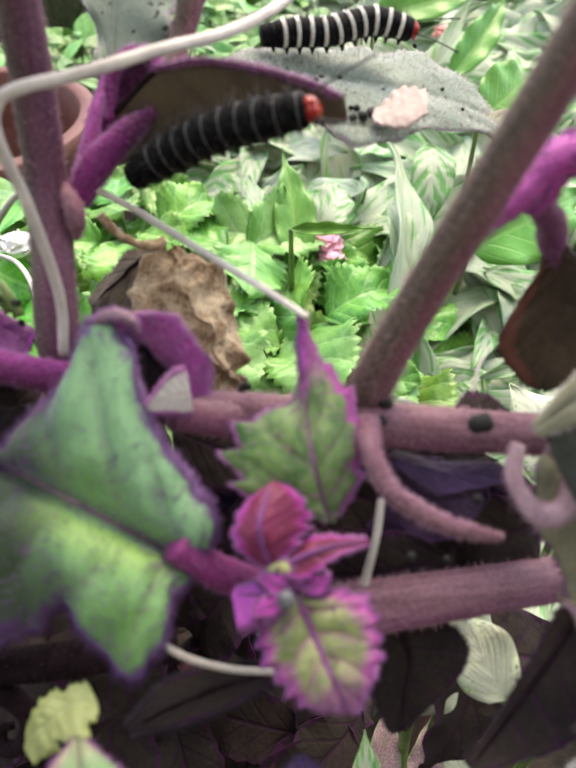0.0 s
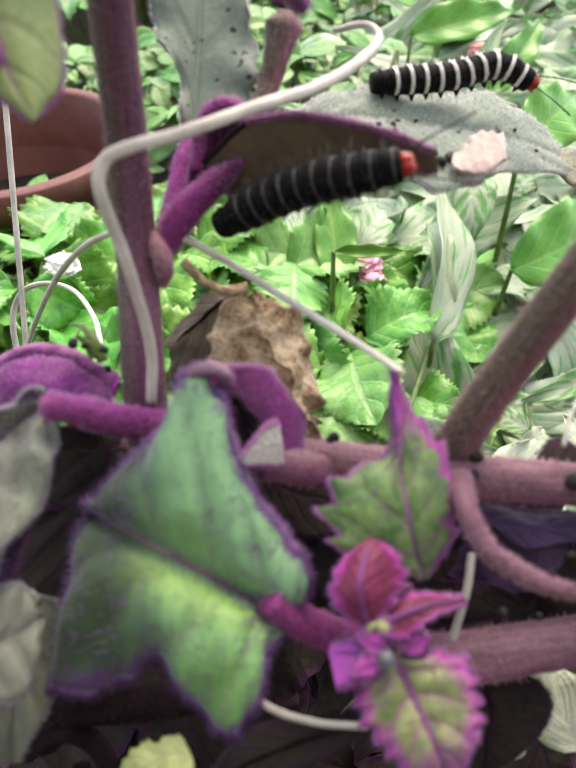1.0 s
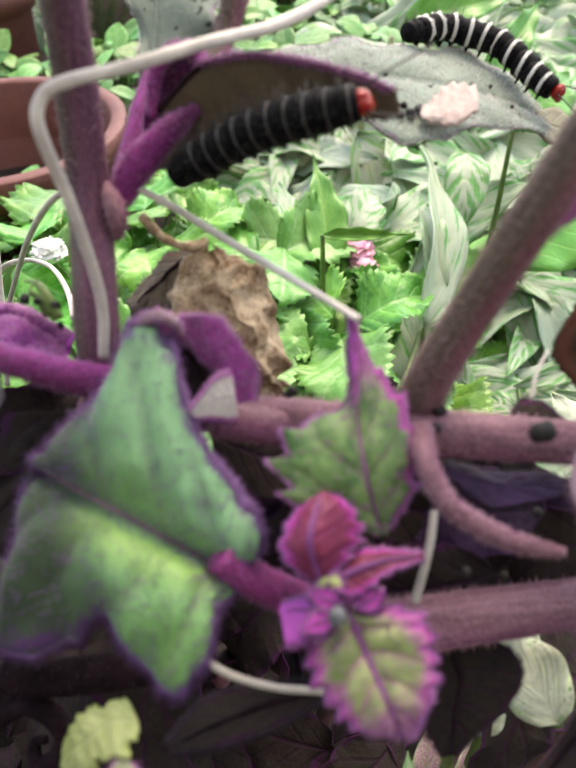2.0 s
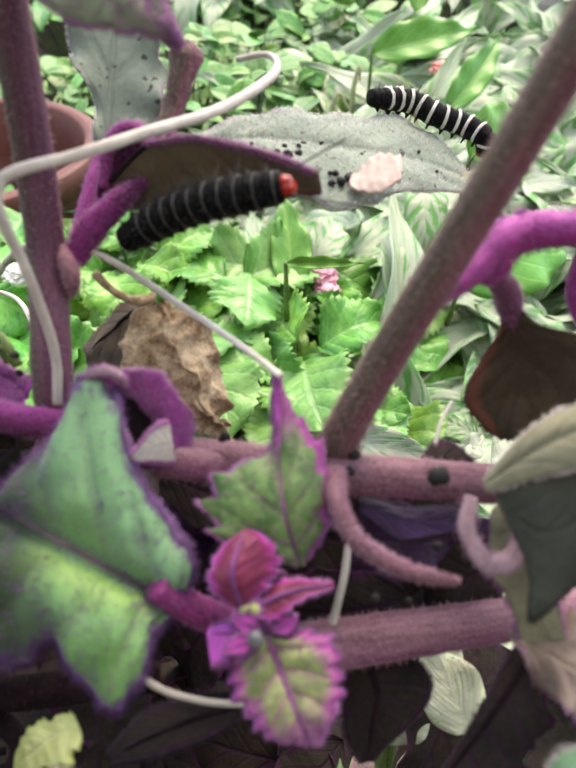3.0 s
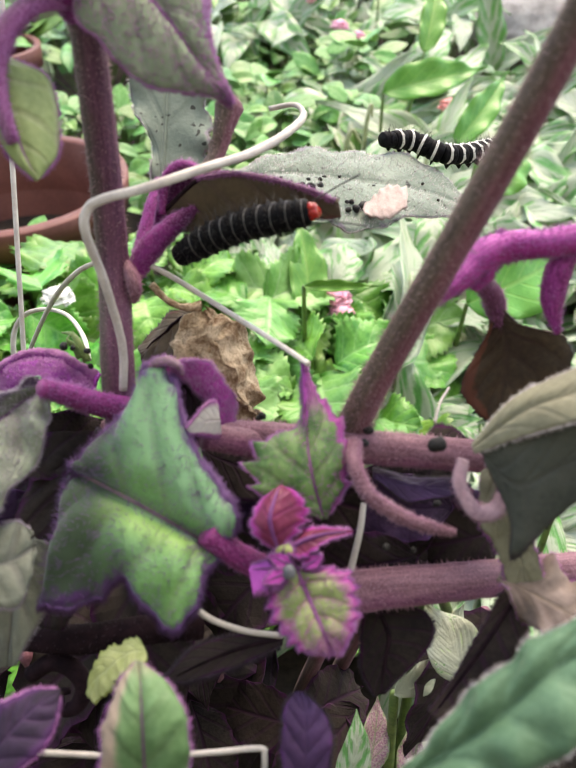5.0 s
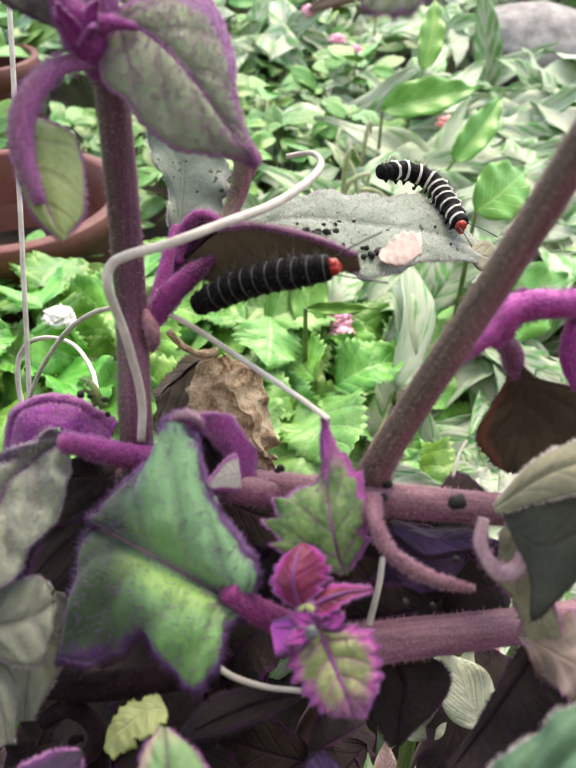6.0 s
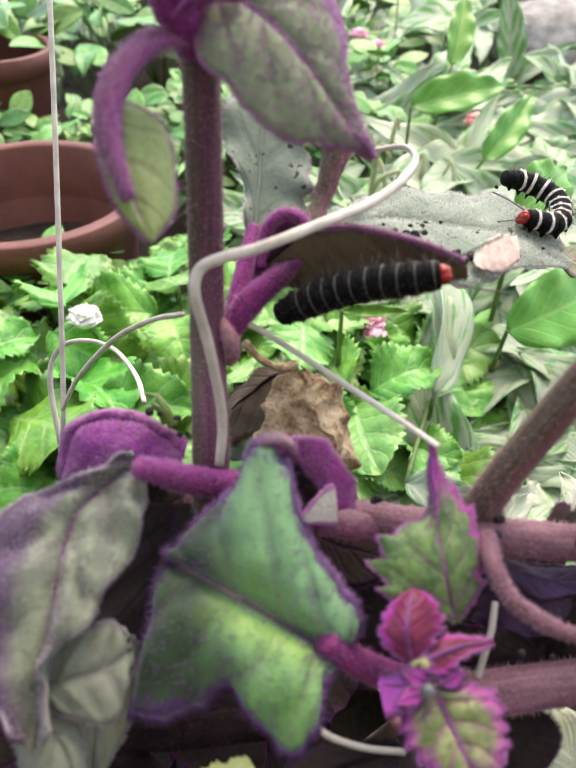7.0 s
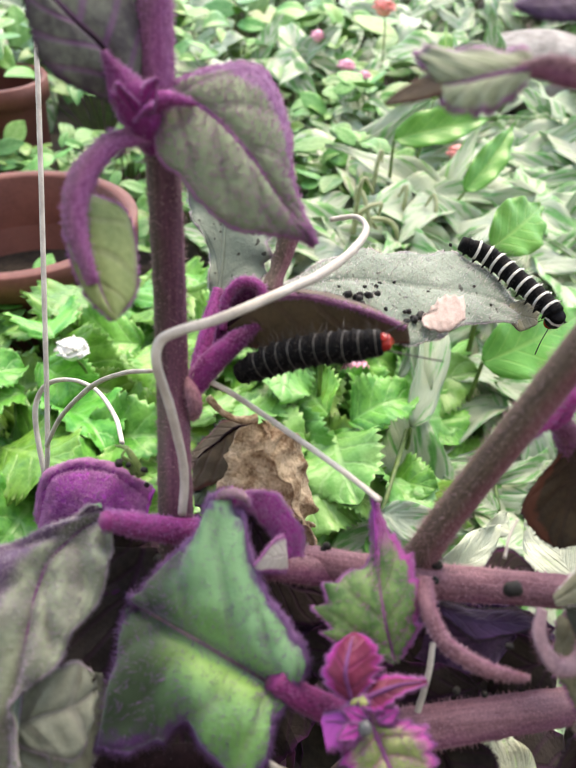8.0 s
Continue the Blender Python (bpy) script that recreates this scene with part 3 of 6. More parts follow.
def leaf(parent, rib, left, right, top, under, label="", name="leaf", thick=0.0005, hairs=0, hair_len=0.0009, rib_r=0.00055, rib_mat=None, hair_mat=None, face_hairs=0, **shape):
    grid = blade_grid(rib, left, right, **shape)
    ob = put(name, sheet_mesh(name, grid, thick), [top, under], parent, label)
    if rib_r:
        mid = [grid[k][len(grid[0]) // 2] for k in range(0, len(grid) - 1, 4)]
        part("midrib", tube_bm(mid, [rib_r, rib_r * 0.8, rib_r * 0.3], len(mid) * 2, 8, 1.0), rib_mat or (m_dark_shade_stem if top in (m_velvet_shade_dark, m_velvet_brown, m_velvet_dusk) else m_rib), ob)
    if hairs or face_hairs:
        rng = random.Random(hairs)
        roots = []
        nv = len(grid)
        for _ in range(hairs * 2):
            k, side = rng.randrange(1, nv - 1), rng.random() < 0.5
            if rng.random() > 0.75 + 0.9 * noise.noise(V((k * 0.35, side * 5.0, hairs))):
                continue
            row, row2 = grid[k], grid[min(k + 1, nv - 1)]
            a, b = (row[0], row[1]) if side else (row[-1], row[-2])
            a2 = row2[0] if side else row2[-1]
            if (a - b).length > 1e-7:
                roots.append((a.lerp(a2, rng.random()), (a - b).normalized()))
        for _ in range(face_hairs * 2):
            k, j = rng.randrange(1, nv - 1), rng.randrange(0, len(grid[0]) - 1)
            n = (grid[k][j + 1] - grid[k][j]).cross(grid[k + 1][j] - grid[k][j])
            if n.length > 1e-12:
                w = rng.random()
                p = grid[k][j].lerp(grid[k + 1][j], w).lerp(grid[k][j + 1].lerp(grid[k + 1][j + 1], w), rng.random())
                roots.append((p, n.normalized()))
        put("hairs", hair_mesh("hairs", roots, hair_len, 0.00008, 3), hair_mat or (m_hair_dark if top in (m_velvet_shade_dark, m_velvet_brown, m_shade_green, m_violet_deep, m_velvet_dusk) else m_hair), ob, kind="stuff")
    return ob


def free_leaf_mesh(name, length, width, peak=0.4, arch=40, fold=15, teeth=0, tooth=0.0, wave=0.0, waves=4, lobes=0, nu=8, nv=18, thick=0.0004, seed=0, tip=1.0, quilt=0.0, ribs=5):
    """A leaf from its base at the origin along +y, its upper side to +z."""
    rng = random.Random(seed)
    grid = []
    y = z = 0.0
    for k in range(nv + 1):
        v = k / nv
        ang = radians(arch) * (v - 0.35) * 1.2
        if k:
            y += length / nv * math.cos(ang)
            z -= length / nv * math.sin(ang)
        w = math.sin(math.pi * v ** (math.log(0.5) / math.log(peak))) if 0 < v < 1 else 0.0
        w = max(w, 0.0) ** (0.72 if v < peak else 0.25 + 0.85 * tip)
        if lobes:
            w *= 0.80 + 0.20 * abs(math.cos(math.pi * lobes * v))
        row = []
        for j in range(nu + 1):
            s = 2 * j / nu - 1
            a = abs(s)
            zig = 1 + (tooth * (((v * teeth) % 1.0) - 0.5) * a ** 4 if teeth else 0)
            x = s * width / 2 * w * zig
            h = a * width / 2 * w * math.tan(radians(fold)) + wave * a * a * math.sin(v * waves * 6.283 + (1.4 if s < 0 else 0) + seed)
            h += quilt * (abs(math.cos(math.pi * ribs * (v - a * 0.275))) - 0.4) * 4 * a * (1 - a)
            row.append(V((x + 0.06 * length * math.sin(v * 2 + seed) * v, y + math.sin(ang) * h, z + math.cos(ang) * h)))
        grid.append(row)
    return sheet_mesh(name, grid, thick)


def aim(at, along, up, size=1.0):
    """A pose with +y along and +z towards up."""
    y = V(along).normalized()
    x = y.cross(V(up)).normalized()
    z = x.cross(y)
    m = Matrix((x, y, z)).transposed().to_4x4()
    return Matrix.Translation(at) @ m @ Matrix.Scale(size, 4)


def attach(name, me, parent, m, label=""):
    ob = new(name, me)
    ob.parent = parent
    ob.matrix_parent_inverse = parent_world(parent).inverted()
    ob.matrix_basis = m
    return tagged(ob, label=label)


# ---------------------------------------------------------------- setting
GROUND = -0.30


def build_ground():
    bm = bmesh.new()
    n = 70
    xs = [math.copysign(abs(q) ** 4 * 400, q) + q * 0.7 for q in np.linspace(-1, 1, n)]
    vs = {}
    for i, x in enumerate(xs):
        for j, y in enumerate(xs):
            h = 0.012 * noise.noise(V((x * 9, y * 9, 0))) + 0.005 * noise.noise(V((x * 40, y * 40, 3)))
            vs[i, j] = bm.verts.new((x, y + 0.4, GROUND + (h if abs(x) < 3 and abs(y) < 3 else 0)))
    for i in range(n - 1):
        for j in range(n - 1):
            bm.faces.new((vs[i, j], vs[i + 1, j], vs[i + 1, j + 1], vs[i, j + 1]))
    ob = part("ground", bm, m_soil)
    return tagged(ob, "dark damp garden soil", "ground", kind="structure")


build_ground()


def build_wall():
    """A plain unseen wall added behind the camera to block sky and bounce light."""
    bm = bmesh.new()
    bmesh.ops.create_cube(bm, size=1.0, matrix=Matrix.Translation((0, -0.75, GROUND + 1.4)) @ Matrix.Diagonal((6.0, 0.2, 2.8, 1)))
    return tagged(part("unseen_wall_south", bm, m_wall), "unseen plain plaster wall added to shape the light", "wall", kind="structure")


build_wall()

# ---------------------------------------------------------------- the velvet plant
plant = thing("velvet_plant", (-0.045, -0.01, GROUND), "purple velvet plant with hairy stems and drooping leaves", "plant")
STEM = [(-0.046, -0.012, GROUND), (-0.046, -0.013, -0.12)] + [(-0.0410, -0.0129, -0.0422), (-0.0422, 0.0076, -0.0138), (-0.0416, 0.0150, 0.0207), (-0.0419, 0.0177, 0.0399)]
stalk("stem", plant, STEM, [0.0042, 0.0040, 0.0035, 0.0033, 0.0031], m_stem_dark, "upright dark purple hairy stem", n=60, sides=18, rough=0.05, hairs=5000, hair_len=0.0011, hair_mat=m_hair_stem, seed=2)
UPPER = [(-0.0419, 0.0172, 0.0375), (-0.0417, 0.0231, 0.0529), (-0.0418, 0.0290, 0.0650), (-0.0420, 0.0330, 0.0760)]
stalk("stem", plant, UPPER, [0.0031, 0.0031, 0.0029, 0.0026], m_stem_violet, "violet hairy young part of the stem", n=30, sides=18, rough=0.05, hairs=2600, hair_len=0.0011, seed=31)
stalk("node", plant, [(-0.0422, 0.0142, 0.0324), (-0.0440, 0.0120, 0.0392), (-0.0459, 0.0115, 0.0433), (-0.0490, 0.0121, 0.0488)], [0.0024, 0.0038, 0.0030, 0.0002], m_sheath, "swollen bright magenta leaf node", n=24, sides=16, rough=0.12, hairs=1500, seed=32)
stalk("petiole", plant, [(-0.0426, 0.0117, 0.0405), (-0.0387, 0.0114, 0.0417), (-0.0343, 0.0124, 0.0406)], [0.0024, 0.0013, 0.0003], m_petiole, hairs=500, seed=33)
stalk("node", plant, [(-0.0393, 0.0065, -0.0150), (-0.0375, 0.0028, -0.0164), (-0.0368, 0.0010, -0.0185), (-0.0376, 0.0011, -0.0215)], [0.0012, 0.0017, 0.0015, 0.0006], m_stem_pink, "small pinkish swelling on the stem", n=16, rough=0.1, hairs=300, seed=34)
LEVEL = [(-0.046, -0.010, -0.050), (-0.018, -0.018, -0.043), (0.009, -0.0265, -0.038), (0.03, -0.0265, -0.0405), (0.075, -0.026, -0.046)]
stalk("stem", plant, LEVEL, [0.0032, 0.0032, 0.0035, 0.0034, 0.0033], m_stem_pink, "level pinkish purple hairy stem", n=40, sides=18, rough=0.06, hairs=3600, hair_len=0.0010, seed=3)
OBLIQUE = [(0.0085, -0.0235, -0.038), (0.0142, -0.0222, -0.0215), (0.030, -0.021, 0.020), (0.043, -0.020, 0.058), (0.052, -0.019, 0.085)]
stalk("stem", plant, OBLIQUE, [0.0034, 0.0031, 0.0029, 0.0027, 0.0026], m_stem, "slanting brownish purple hairy stem", n=40, sides=18, rough=0.05, hairs=4000, hair_len=0.0014, seed=4)
LOW = [(-0.004, -0.047, -0.062), (0.005, -0.046, -0.061), (0.04, -0.0365, -0.0695), (0.08, -0.0255, -0.079)]
stalk("stem", plant, LOW, [0.003, 0.0043, 0.0041, 0.0038], m_stem_pink, "low brownish purple hairy stem", n=40, sides=18, rough=0.07, hairs=4000, hair_len=0.0012, seed=5)
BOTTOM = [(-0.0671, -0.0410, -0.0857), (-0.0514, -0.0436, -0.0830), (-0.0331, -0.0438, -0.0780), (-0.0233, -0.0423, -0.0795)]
stalk("stem", plant, BOTTOM, [0.0034, 0.0034, 0.003], m_dark_shade_stem, "low stem, painted near-black for the shade", n=20, hairs=600, seed=6)
HOOK = [(0.0089, -0.0304, -0.0334), (0.0087, -0.0366, -0.0330), (0.0111, -0.0414, -0.0355), (0.0168, -0.0440, -0.0386), (0.0229, -0.0444, -0.0415), (0.0281, -0.0435, -0.0444)]
stalk("petiole", plant, HOOK, [0.0017, 0.0015, 0.0014, 0.0014, 0.0011, 0.0004], m_stem_pink, "curved purple petiole", n=40, rough=0.08, hairs=1800, hair_len=0.0008, seed=7)

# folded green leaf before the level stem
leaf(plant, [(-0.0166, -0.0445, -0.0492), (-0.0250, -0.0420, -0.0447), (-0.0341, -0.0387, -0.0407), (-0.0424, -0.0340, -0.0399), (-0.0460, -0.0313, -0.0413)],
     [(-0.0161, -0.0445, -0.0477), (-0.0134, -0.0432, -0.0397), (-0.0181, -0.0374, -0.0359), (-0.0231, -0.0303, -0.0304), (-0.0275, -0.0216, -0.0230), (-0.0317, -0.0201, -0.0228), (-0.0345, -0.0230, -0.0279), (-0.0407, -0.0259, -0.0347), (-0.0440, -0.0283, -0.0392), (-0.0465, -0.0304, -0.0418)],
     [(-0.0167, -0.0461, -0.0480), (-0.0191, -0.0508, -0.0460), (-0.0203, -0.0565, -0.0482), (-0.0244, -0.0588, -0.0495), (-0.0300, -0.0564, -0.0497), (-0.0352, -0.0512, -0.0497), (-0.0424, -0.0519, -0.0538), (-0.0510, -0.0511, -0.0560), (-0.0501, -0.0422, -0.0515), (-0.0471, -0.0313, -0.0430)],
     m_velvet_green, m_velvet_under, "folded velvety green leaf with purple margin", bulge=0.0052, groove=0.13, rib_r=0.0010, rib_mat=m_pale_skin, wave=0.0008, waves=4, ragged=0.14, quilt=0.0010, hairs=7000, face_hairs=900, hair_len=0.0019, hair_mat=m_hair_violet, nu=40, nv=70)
stalk("petiole", plant, [(-0.0192, -0.0454, -0.0422), (-0.0146, -0.0458, -0.0474), (-0.0077, -0.0446, -0.0553), (0.0010, -0.0419, -0.0645)], [0.0022, 0.0027, 0.003], m_petiole, hairs=700, seed=8)
# drooping grey leaf
leaf(plant, [(-0.0530, -0.0190, -0.0296), (-0.0595, -0.0240, -0.0305), (-0.0628, -0.0319, -0.0316), (-0.0634, -0.0412, -0.0350), (-0.0632, -0.0505, -0.0413), (-0.0644, -0.0610, -0.0505)],
     [(-0.0534, -0.0195, -0.0254), (-0.0619, -0.0226, -0.0277), (-0.0708, -0.0275, -0.0290), (-0.0770, -0.0388, -0.0303), (-0.0766, -0.0505, -0.0382), (-0.0669, -0.0610, -0.0430)],
     [(-0.0506, -0.0238, -0.0259), (-0.0506, -0.0294, -0.0296), (-0.0516, -0.0346, -0.0327), (-0.0555, -0.0416, -0.0350), (-0.0566, -0.0464, -0.0362), (-0.0614, -0.0506, -0.0367), (-0.0632, -0.0545, -0.0382), (-0.0606, -0.0609, -0.0429)],
     m_velvet_drape, m_velvet_green, "drooping grey velvety leaf showing its underside", bulge=0.0012, quilt=0.0020, ribs=4, ragged=0.05, hairs=1600, face_hairs=1800, hair_mat=m_hair_grey, rib_r=0.0004, wave=0.0008, nv=56, nu=20)
stalk("petiole", plant, [(-0.0365, -0.0138, -0.0401), (-0.0429, -0.0174, -0.0351), (-0.0475, -0.0214, -0.0289), (-0.0513, -0.0248, -0.0237)], [0.003, 0.0027, 0.0024, 0.0018], m_petiole, "bright magenta petiole", hairs=1500, seed=9)
leaf(plant, [(-0.0655, -0.0533, -0.0446), (-0.0594, -0.0517, -0.0442), (-0.0525, -0.0480, -0.0443), (-0.0515, -0.0463, -0.0439)], [(-0.0650, -0.0517, -0.0443), (-0.0615, -0.0466, -0.0411), (-0.0556, -0.0439, -0.0408), (-0.0520, -0.0447, -0.0418)],
     [(-0.0654, -0.0543, -0.0460), (-0.0586, -0.0569, -0.0474), (-0.0529, -0.0560, -0.0494), (-0.0517, -0.0475, -0.0452)], m_velvet_pale, m_velvet_shade_dark, hairs=400, hair_mat=m_hair_grey, rib_r=0, bulge=0.001, crumple=0.0005, quilt=0.0008)
leaf(plant, [(-0.0705, -0.0530, -0.0480), (-0.0649, -0.0564, -0.0489), (-0.0602, -0.0603, -0.0520), (-0.0581, -0.0664, -0.0590)], [(-0.0700, -0.0522, -0.0487), (-0.0636, -0.0524, -0.0489), (-0.0584, -0.0570, -0.0527), (-0.0572, -0.0660, -0.0601)],
     [(-0.0708, -0.0540, -0.0476), (-0.0684, -0.0594, -0.0509), (-0.0653, -0.0642, -0.0535), (-0.0586, -0.0670, -0.0582)], m_velvet_pale, m_velvet_shade_dark, hairs=300, hair_mat=m_hair_grey, rib_r=0, bulge=0.001)
leaf(plant, [(-0.0599, -0.0382, -0.0524), (-0.0588, -0.0468, -0.0579), (-0.0586, -0.0590, -0.0660)], [(-0.0700, -0.0380, -0.0520), (-0.0706, -0.0481, -0.0593), (-0.0601, -0.0593, -0.0664)], [(-0.0531, -0.0388, -0.0532), (-0.0519, -0.0480, -0.0594), (-0.0572, -0.0590, -0.0660)], m_velvet_pale, m_velvet_shade_dark, "pale grey velvety leaf hanging low", hairs=300, hair_mat=m_hair_grey, rib_r=0, bulge=0.0012, quilt=0.0008, ragged=0.08)
leaf(plant, [(-0.0464, -0.0089, -0.0373), (-0.0589, -0.0011, -0.0359), (-0.0702, 0.0009, -0.0415), (-0.0741, -0.0042, -0.0510)], [(-0.0463, -0.0055, -0.0364), (-0.0596, 0.0038, -0.0378), (-0.0725, 0.0072, -0.0433), (-0.0767, 0.0017, -0.0501)],
     [(-0.0468, -0.0132, -0.0379), (-0.0533, -0.0136, -0.0368), (-0.0617, -0.0103, -0.0393), (-0.0710, -0.0092, -0.0475)], m_violet_fuzz, m_violet_fuzz, "curled bright violet velvety leaf", hairs=1500, face_hairs=6000, bulge=0.002, crumple=0.0007, rib_r=0, nv=50, nu=20)
# leaf between the drooping and the green one, near-black for the gap's shade
leaf(plant, [(-0.0485, -0.0126, -0.0474), (-0.0521, -0.0225, -0.0561), (-0.0554, -0.0334, -0.0662), (-0.0577, -0.0447, -0.0766)], [(-0.0590, -0.0127, -0.0476), (-0.0649, -0.0228, -0.0597), (-0.0672, -0.0338, -0.0699), (-0.0622, -0.0439, -0.0788)], [(-0.0399, -0.0144, -0.0464), (-0.0425, -0.0241, -0.0550), (-0.0440, -0.0349, -0.0648), (-0.0535, -0.0457, -0.0763)], m_velvet_shade_dark, m_velvet_shade_dark, "near-black leaf that paints the shade deep in the plant", hairs=300, quilt=0.0008, crumple=0.0006, ragged=0.1, rib_r=0)
leaf(plant, [(-0.0239, -0.0151, -0.0504), (-0.0149, -0.0186, -0.0531), (-0.0027, -0.0206, -0.0541)], [(-0.0251, -0.0118, -0.0481), (-0.0139, -0.0132, -0.0499), (-0.0022, -0.0182, -0.0528)], [(-0.0231, -0.0197, -0.0527), (-0.0152, -0.0252, -0.0563), (-0.0033, -0.0241, -0.0551)], m_velvet_shade_dark, m_velvet_shade_dark, "near-black leaf that paints the shade behind the level stem", hairs=200, crumple=0.0006, rib_r=0)
# small curled leaf behind the green one
leaf(plant, [(-0.0171, -0.0272, -0.0302), (-0.0199, -0.0287, -0.0292), (-0.0231, -0.0307, -0.0297)], [(-0.0176, -0.0253, -0.0270), (-0.0200, -0.0273, -0.0267), (-0.0232, -0.0307, -0.0293)], [(-0.0169, -0.0285, -0.0333), (-0.0198, -0.0297, -0.0319), (-0.0230, -0.0308, -0.0301)],
     m_velvet_trim, m_velvet_violet, "small curled leaf with violet margin", hairs=500, rib_r=0, nv=20)
leaf(plant, [(-0.0276, -0.0197, -0.0222), (-0.0220, -0.0199, -0.0240), (-0.0183, -0.0225, -0.0272), (-0.0166, -0.0272, -0.0312)], [(-0.0278, -0.0207, -0.0227), (-0.0232, -0.0206, -0.0265), (-0.0200, -0.0227, -0.0298), (-0.0190, -0.0279, -0.0328)], [(-0.0269, -0.0189, -0.0221), (-0.0197, -0.0192, -0.0225), (-0.0147, -0.0240, -0.0274), (-0.0148, -0.0273, -0.0306)], m_velvet_magenta, m_sheath, "curled magenta leaf flap", hairs=1200, face_hairs=800, crumple=0.0006, ragged=0.25, rib_r=0, nv=40)
stalk("leaf_curl", plant, [(-0.0310, -0.0205, -0.0225), (-0.0296, -0.0199, -0.0215), (-0.0274, -0.0198, -0.0213), (-0.0252, -0.0203, -0.0222), (-0.0247, -0.0206, -0.0242)], [0.0004, 0.0009, 0.0010, 0.0007, 0.0003], m_pale_skin, "small rolled brownish leaf edge", n=24, rough=0.3, hairs=300, seed=30)
# dark sheet added behind the curl in place of its hollow's shade
leaf(plant, [(-0.0287, -0.0163, -0.0271), (-0.0249, -0.0154, -0.0324), (-0.0218, -0.0186, -0.0394)], [(-0.0287, -0.0151, -0.0272), (-0.0229, -0.0129, -0.0307), (-0.0178, -0.0167, -0.0369)], [(-0.0291, -0.0169, -0.0278), (-0.0268, -0.0180, -0.0355), (-0.0237, -0.0212, -0.0426)], m_velvet_shade_dark, m_velvet_shade_dark, "near-black sheet painting the shade inside a curled leaf", hairs=100, nv=20)
stalk("petiole", plant, [(-0.0211, -0.0245, -0.0371), (-0.0167, -0.0236, -0.0391), (-0.0116, -0.0227, -0.0410), (-0.0054, -0.0214, -0.0426)], [0.0028, 0.003, 0.003], m_stem_pink, hairs=500, seed=10)
# shoot tip
leaf(plant, [(0.0029, -0.0423, -0.0416), (0.0006, -0.0381, -0.0334), (-0.0004, -0.0308, -0.0292), (-0.0009, -0.0193, -0.0215)], [(0.0019, -0.0428, -0.0407), (-0.0086, -0.0423, -0.0355), (-0.0105, -0.0382, -0.0321), (-0.0094, -0.0334, -0.0294), (-0.0020, -0.0289, -0.0300), (-0.0013, -0.0237, -0.0253), (-0.0011, -0.0193, -0.0215)],
     [(0.0035, -0.0423, -0.0416), (0.0075, -0.0378, -0.0377), (0.0083, -0.0335, -0.0340), (0.0065, -0.0268, -0.0306), (0.0017, -0.0224, -0.0268), (-0.0006, -0.0193, -0.0215)], m_velvet_young, m_velvet_violet, "small toothed green leaf with magenta margin", rib_r=0.0003, teeth=8, tooth=0.28, ragged=0.12, quilt=0.0006, hairs=1400, face_hairs=400, bulge=0.0010, nv=64)
leaf(plant, [(-0.0055, -0.0503, -0.0404), (-0.0070, -0.0484, -0.0350), (-0.0062, -0.0445, -0.0333), (-0.0052, -0.0416, -0.0330)], [(-0.0062, -0.0503, -0.0405), (-0.0100, -0.0485, -0.0383), (-0.0102, -0.0445, -0.0366), (-0.0076, -0.0419, -0.0350), (-0.0054, -0.0410, -0.0339)],
     [(-0.0050, -0.0501, -0.0402), (-0.0019, -0.0476, -0.0387), (-0.0002, -0.0442, -0.0376), (-0.0018, -0.0420, -0.0350), (-0.0047, -0.0410, -0.0339)], m_velvet_bud, m_velvet_bud, "young dark red leaf with magenta margin", teeth=7, tooth=0.24, ragged=0.1, hairs=700, bulge=0.0008, quilt=0.0003, nv=56)
leaf(plant, [(-0.0041, -0.0503, -0.0404), (-0.0008, -0.0492, -0.0391), (0.0031, -0.0479, -0.0390), (0.0080, -0.0470, -0.0394)], [(-0.0040, -0.0493, -0.0407), (-0.0016, -0.0461, -0.0400), (0.0026, -0.0459, -0.0397), (0.0078, -0.0468, -0.0392)],
     [(-0.0038, -0.0513, -0.0401), (-0.0009, -0.0518, -0.0407), (0.0030, -0.0495, -0.0393), (0.0080, -0.0472, -0.0396)], m_velvet_bud, m_velvet_young, "narrow magenta leaf with pale green tip", teeth=7, tooth=0.30, hairs=500, nv=56)
leaf(plant, [(-0.0021, -0.0529, -0.0434), (0.0002, -0.0577, -0.0456), (0.0023, -0.0628, -0.0466), (0.0040, -0.0655, -0.0496)], [(-0.0029, -0.0525, -0.0429), (-0.0074, -0.0569, -0.0460), (-0.0048, -0.0617, -0.0482), (-0.0016, -0.0651, -0.0490), (0.0034, -0.0656, -0.0496)],
     [(-0.0008, -0.0527, -0.0432), (0.0053, -0.0532, -0.0424), (0.0085, -0.0579, -0.0446), (0.0073, -0.0627, -0.0467), (0.0049, -0.0660, -0.0493)], m_velvet_olive_young, m_velvet_violet, "toothed young leaf, olive green with magenta margin", teeth=9, tooth=0.24, ragged=0.12, quilt=0.0006, nv=72, hairs=1300, face_hairs=400, bulge=0.001)
leaf(plant, [(-0.0021, -0.0531, -0.0436), (-0.0065, -0.0532, -0.0422), (-0.0109, -0.0524, -0.0434)], [(-0.0017, -0.0520, -0.0439), (-0.0058, -0.0508, -0.0425), (-0.0107, -0.0514, -0.0438)], [(-0.0025, -0.0545, -0.0436), (-0.0067, -0.0563, -0.0439), (-0.0101, -0.0563, -0.0446)],
     m_velvet_violet, m_velvet_young, teeth=6, tooth=0.34, ragged=0.2, hairs=600, rib_r=0.0004, nv=48)
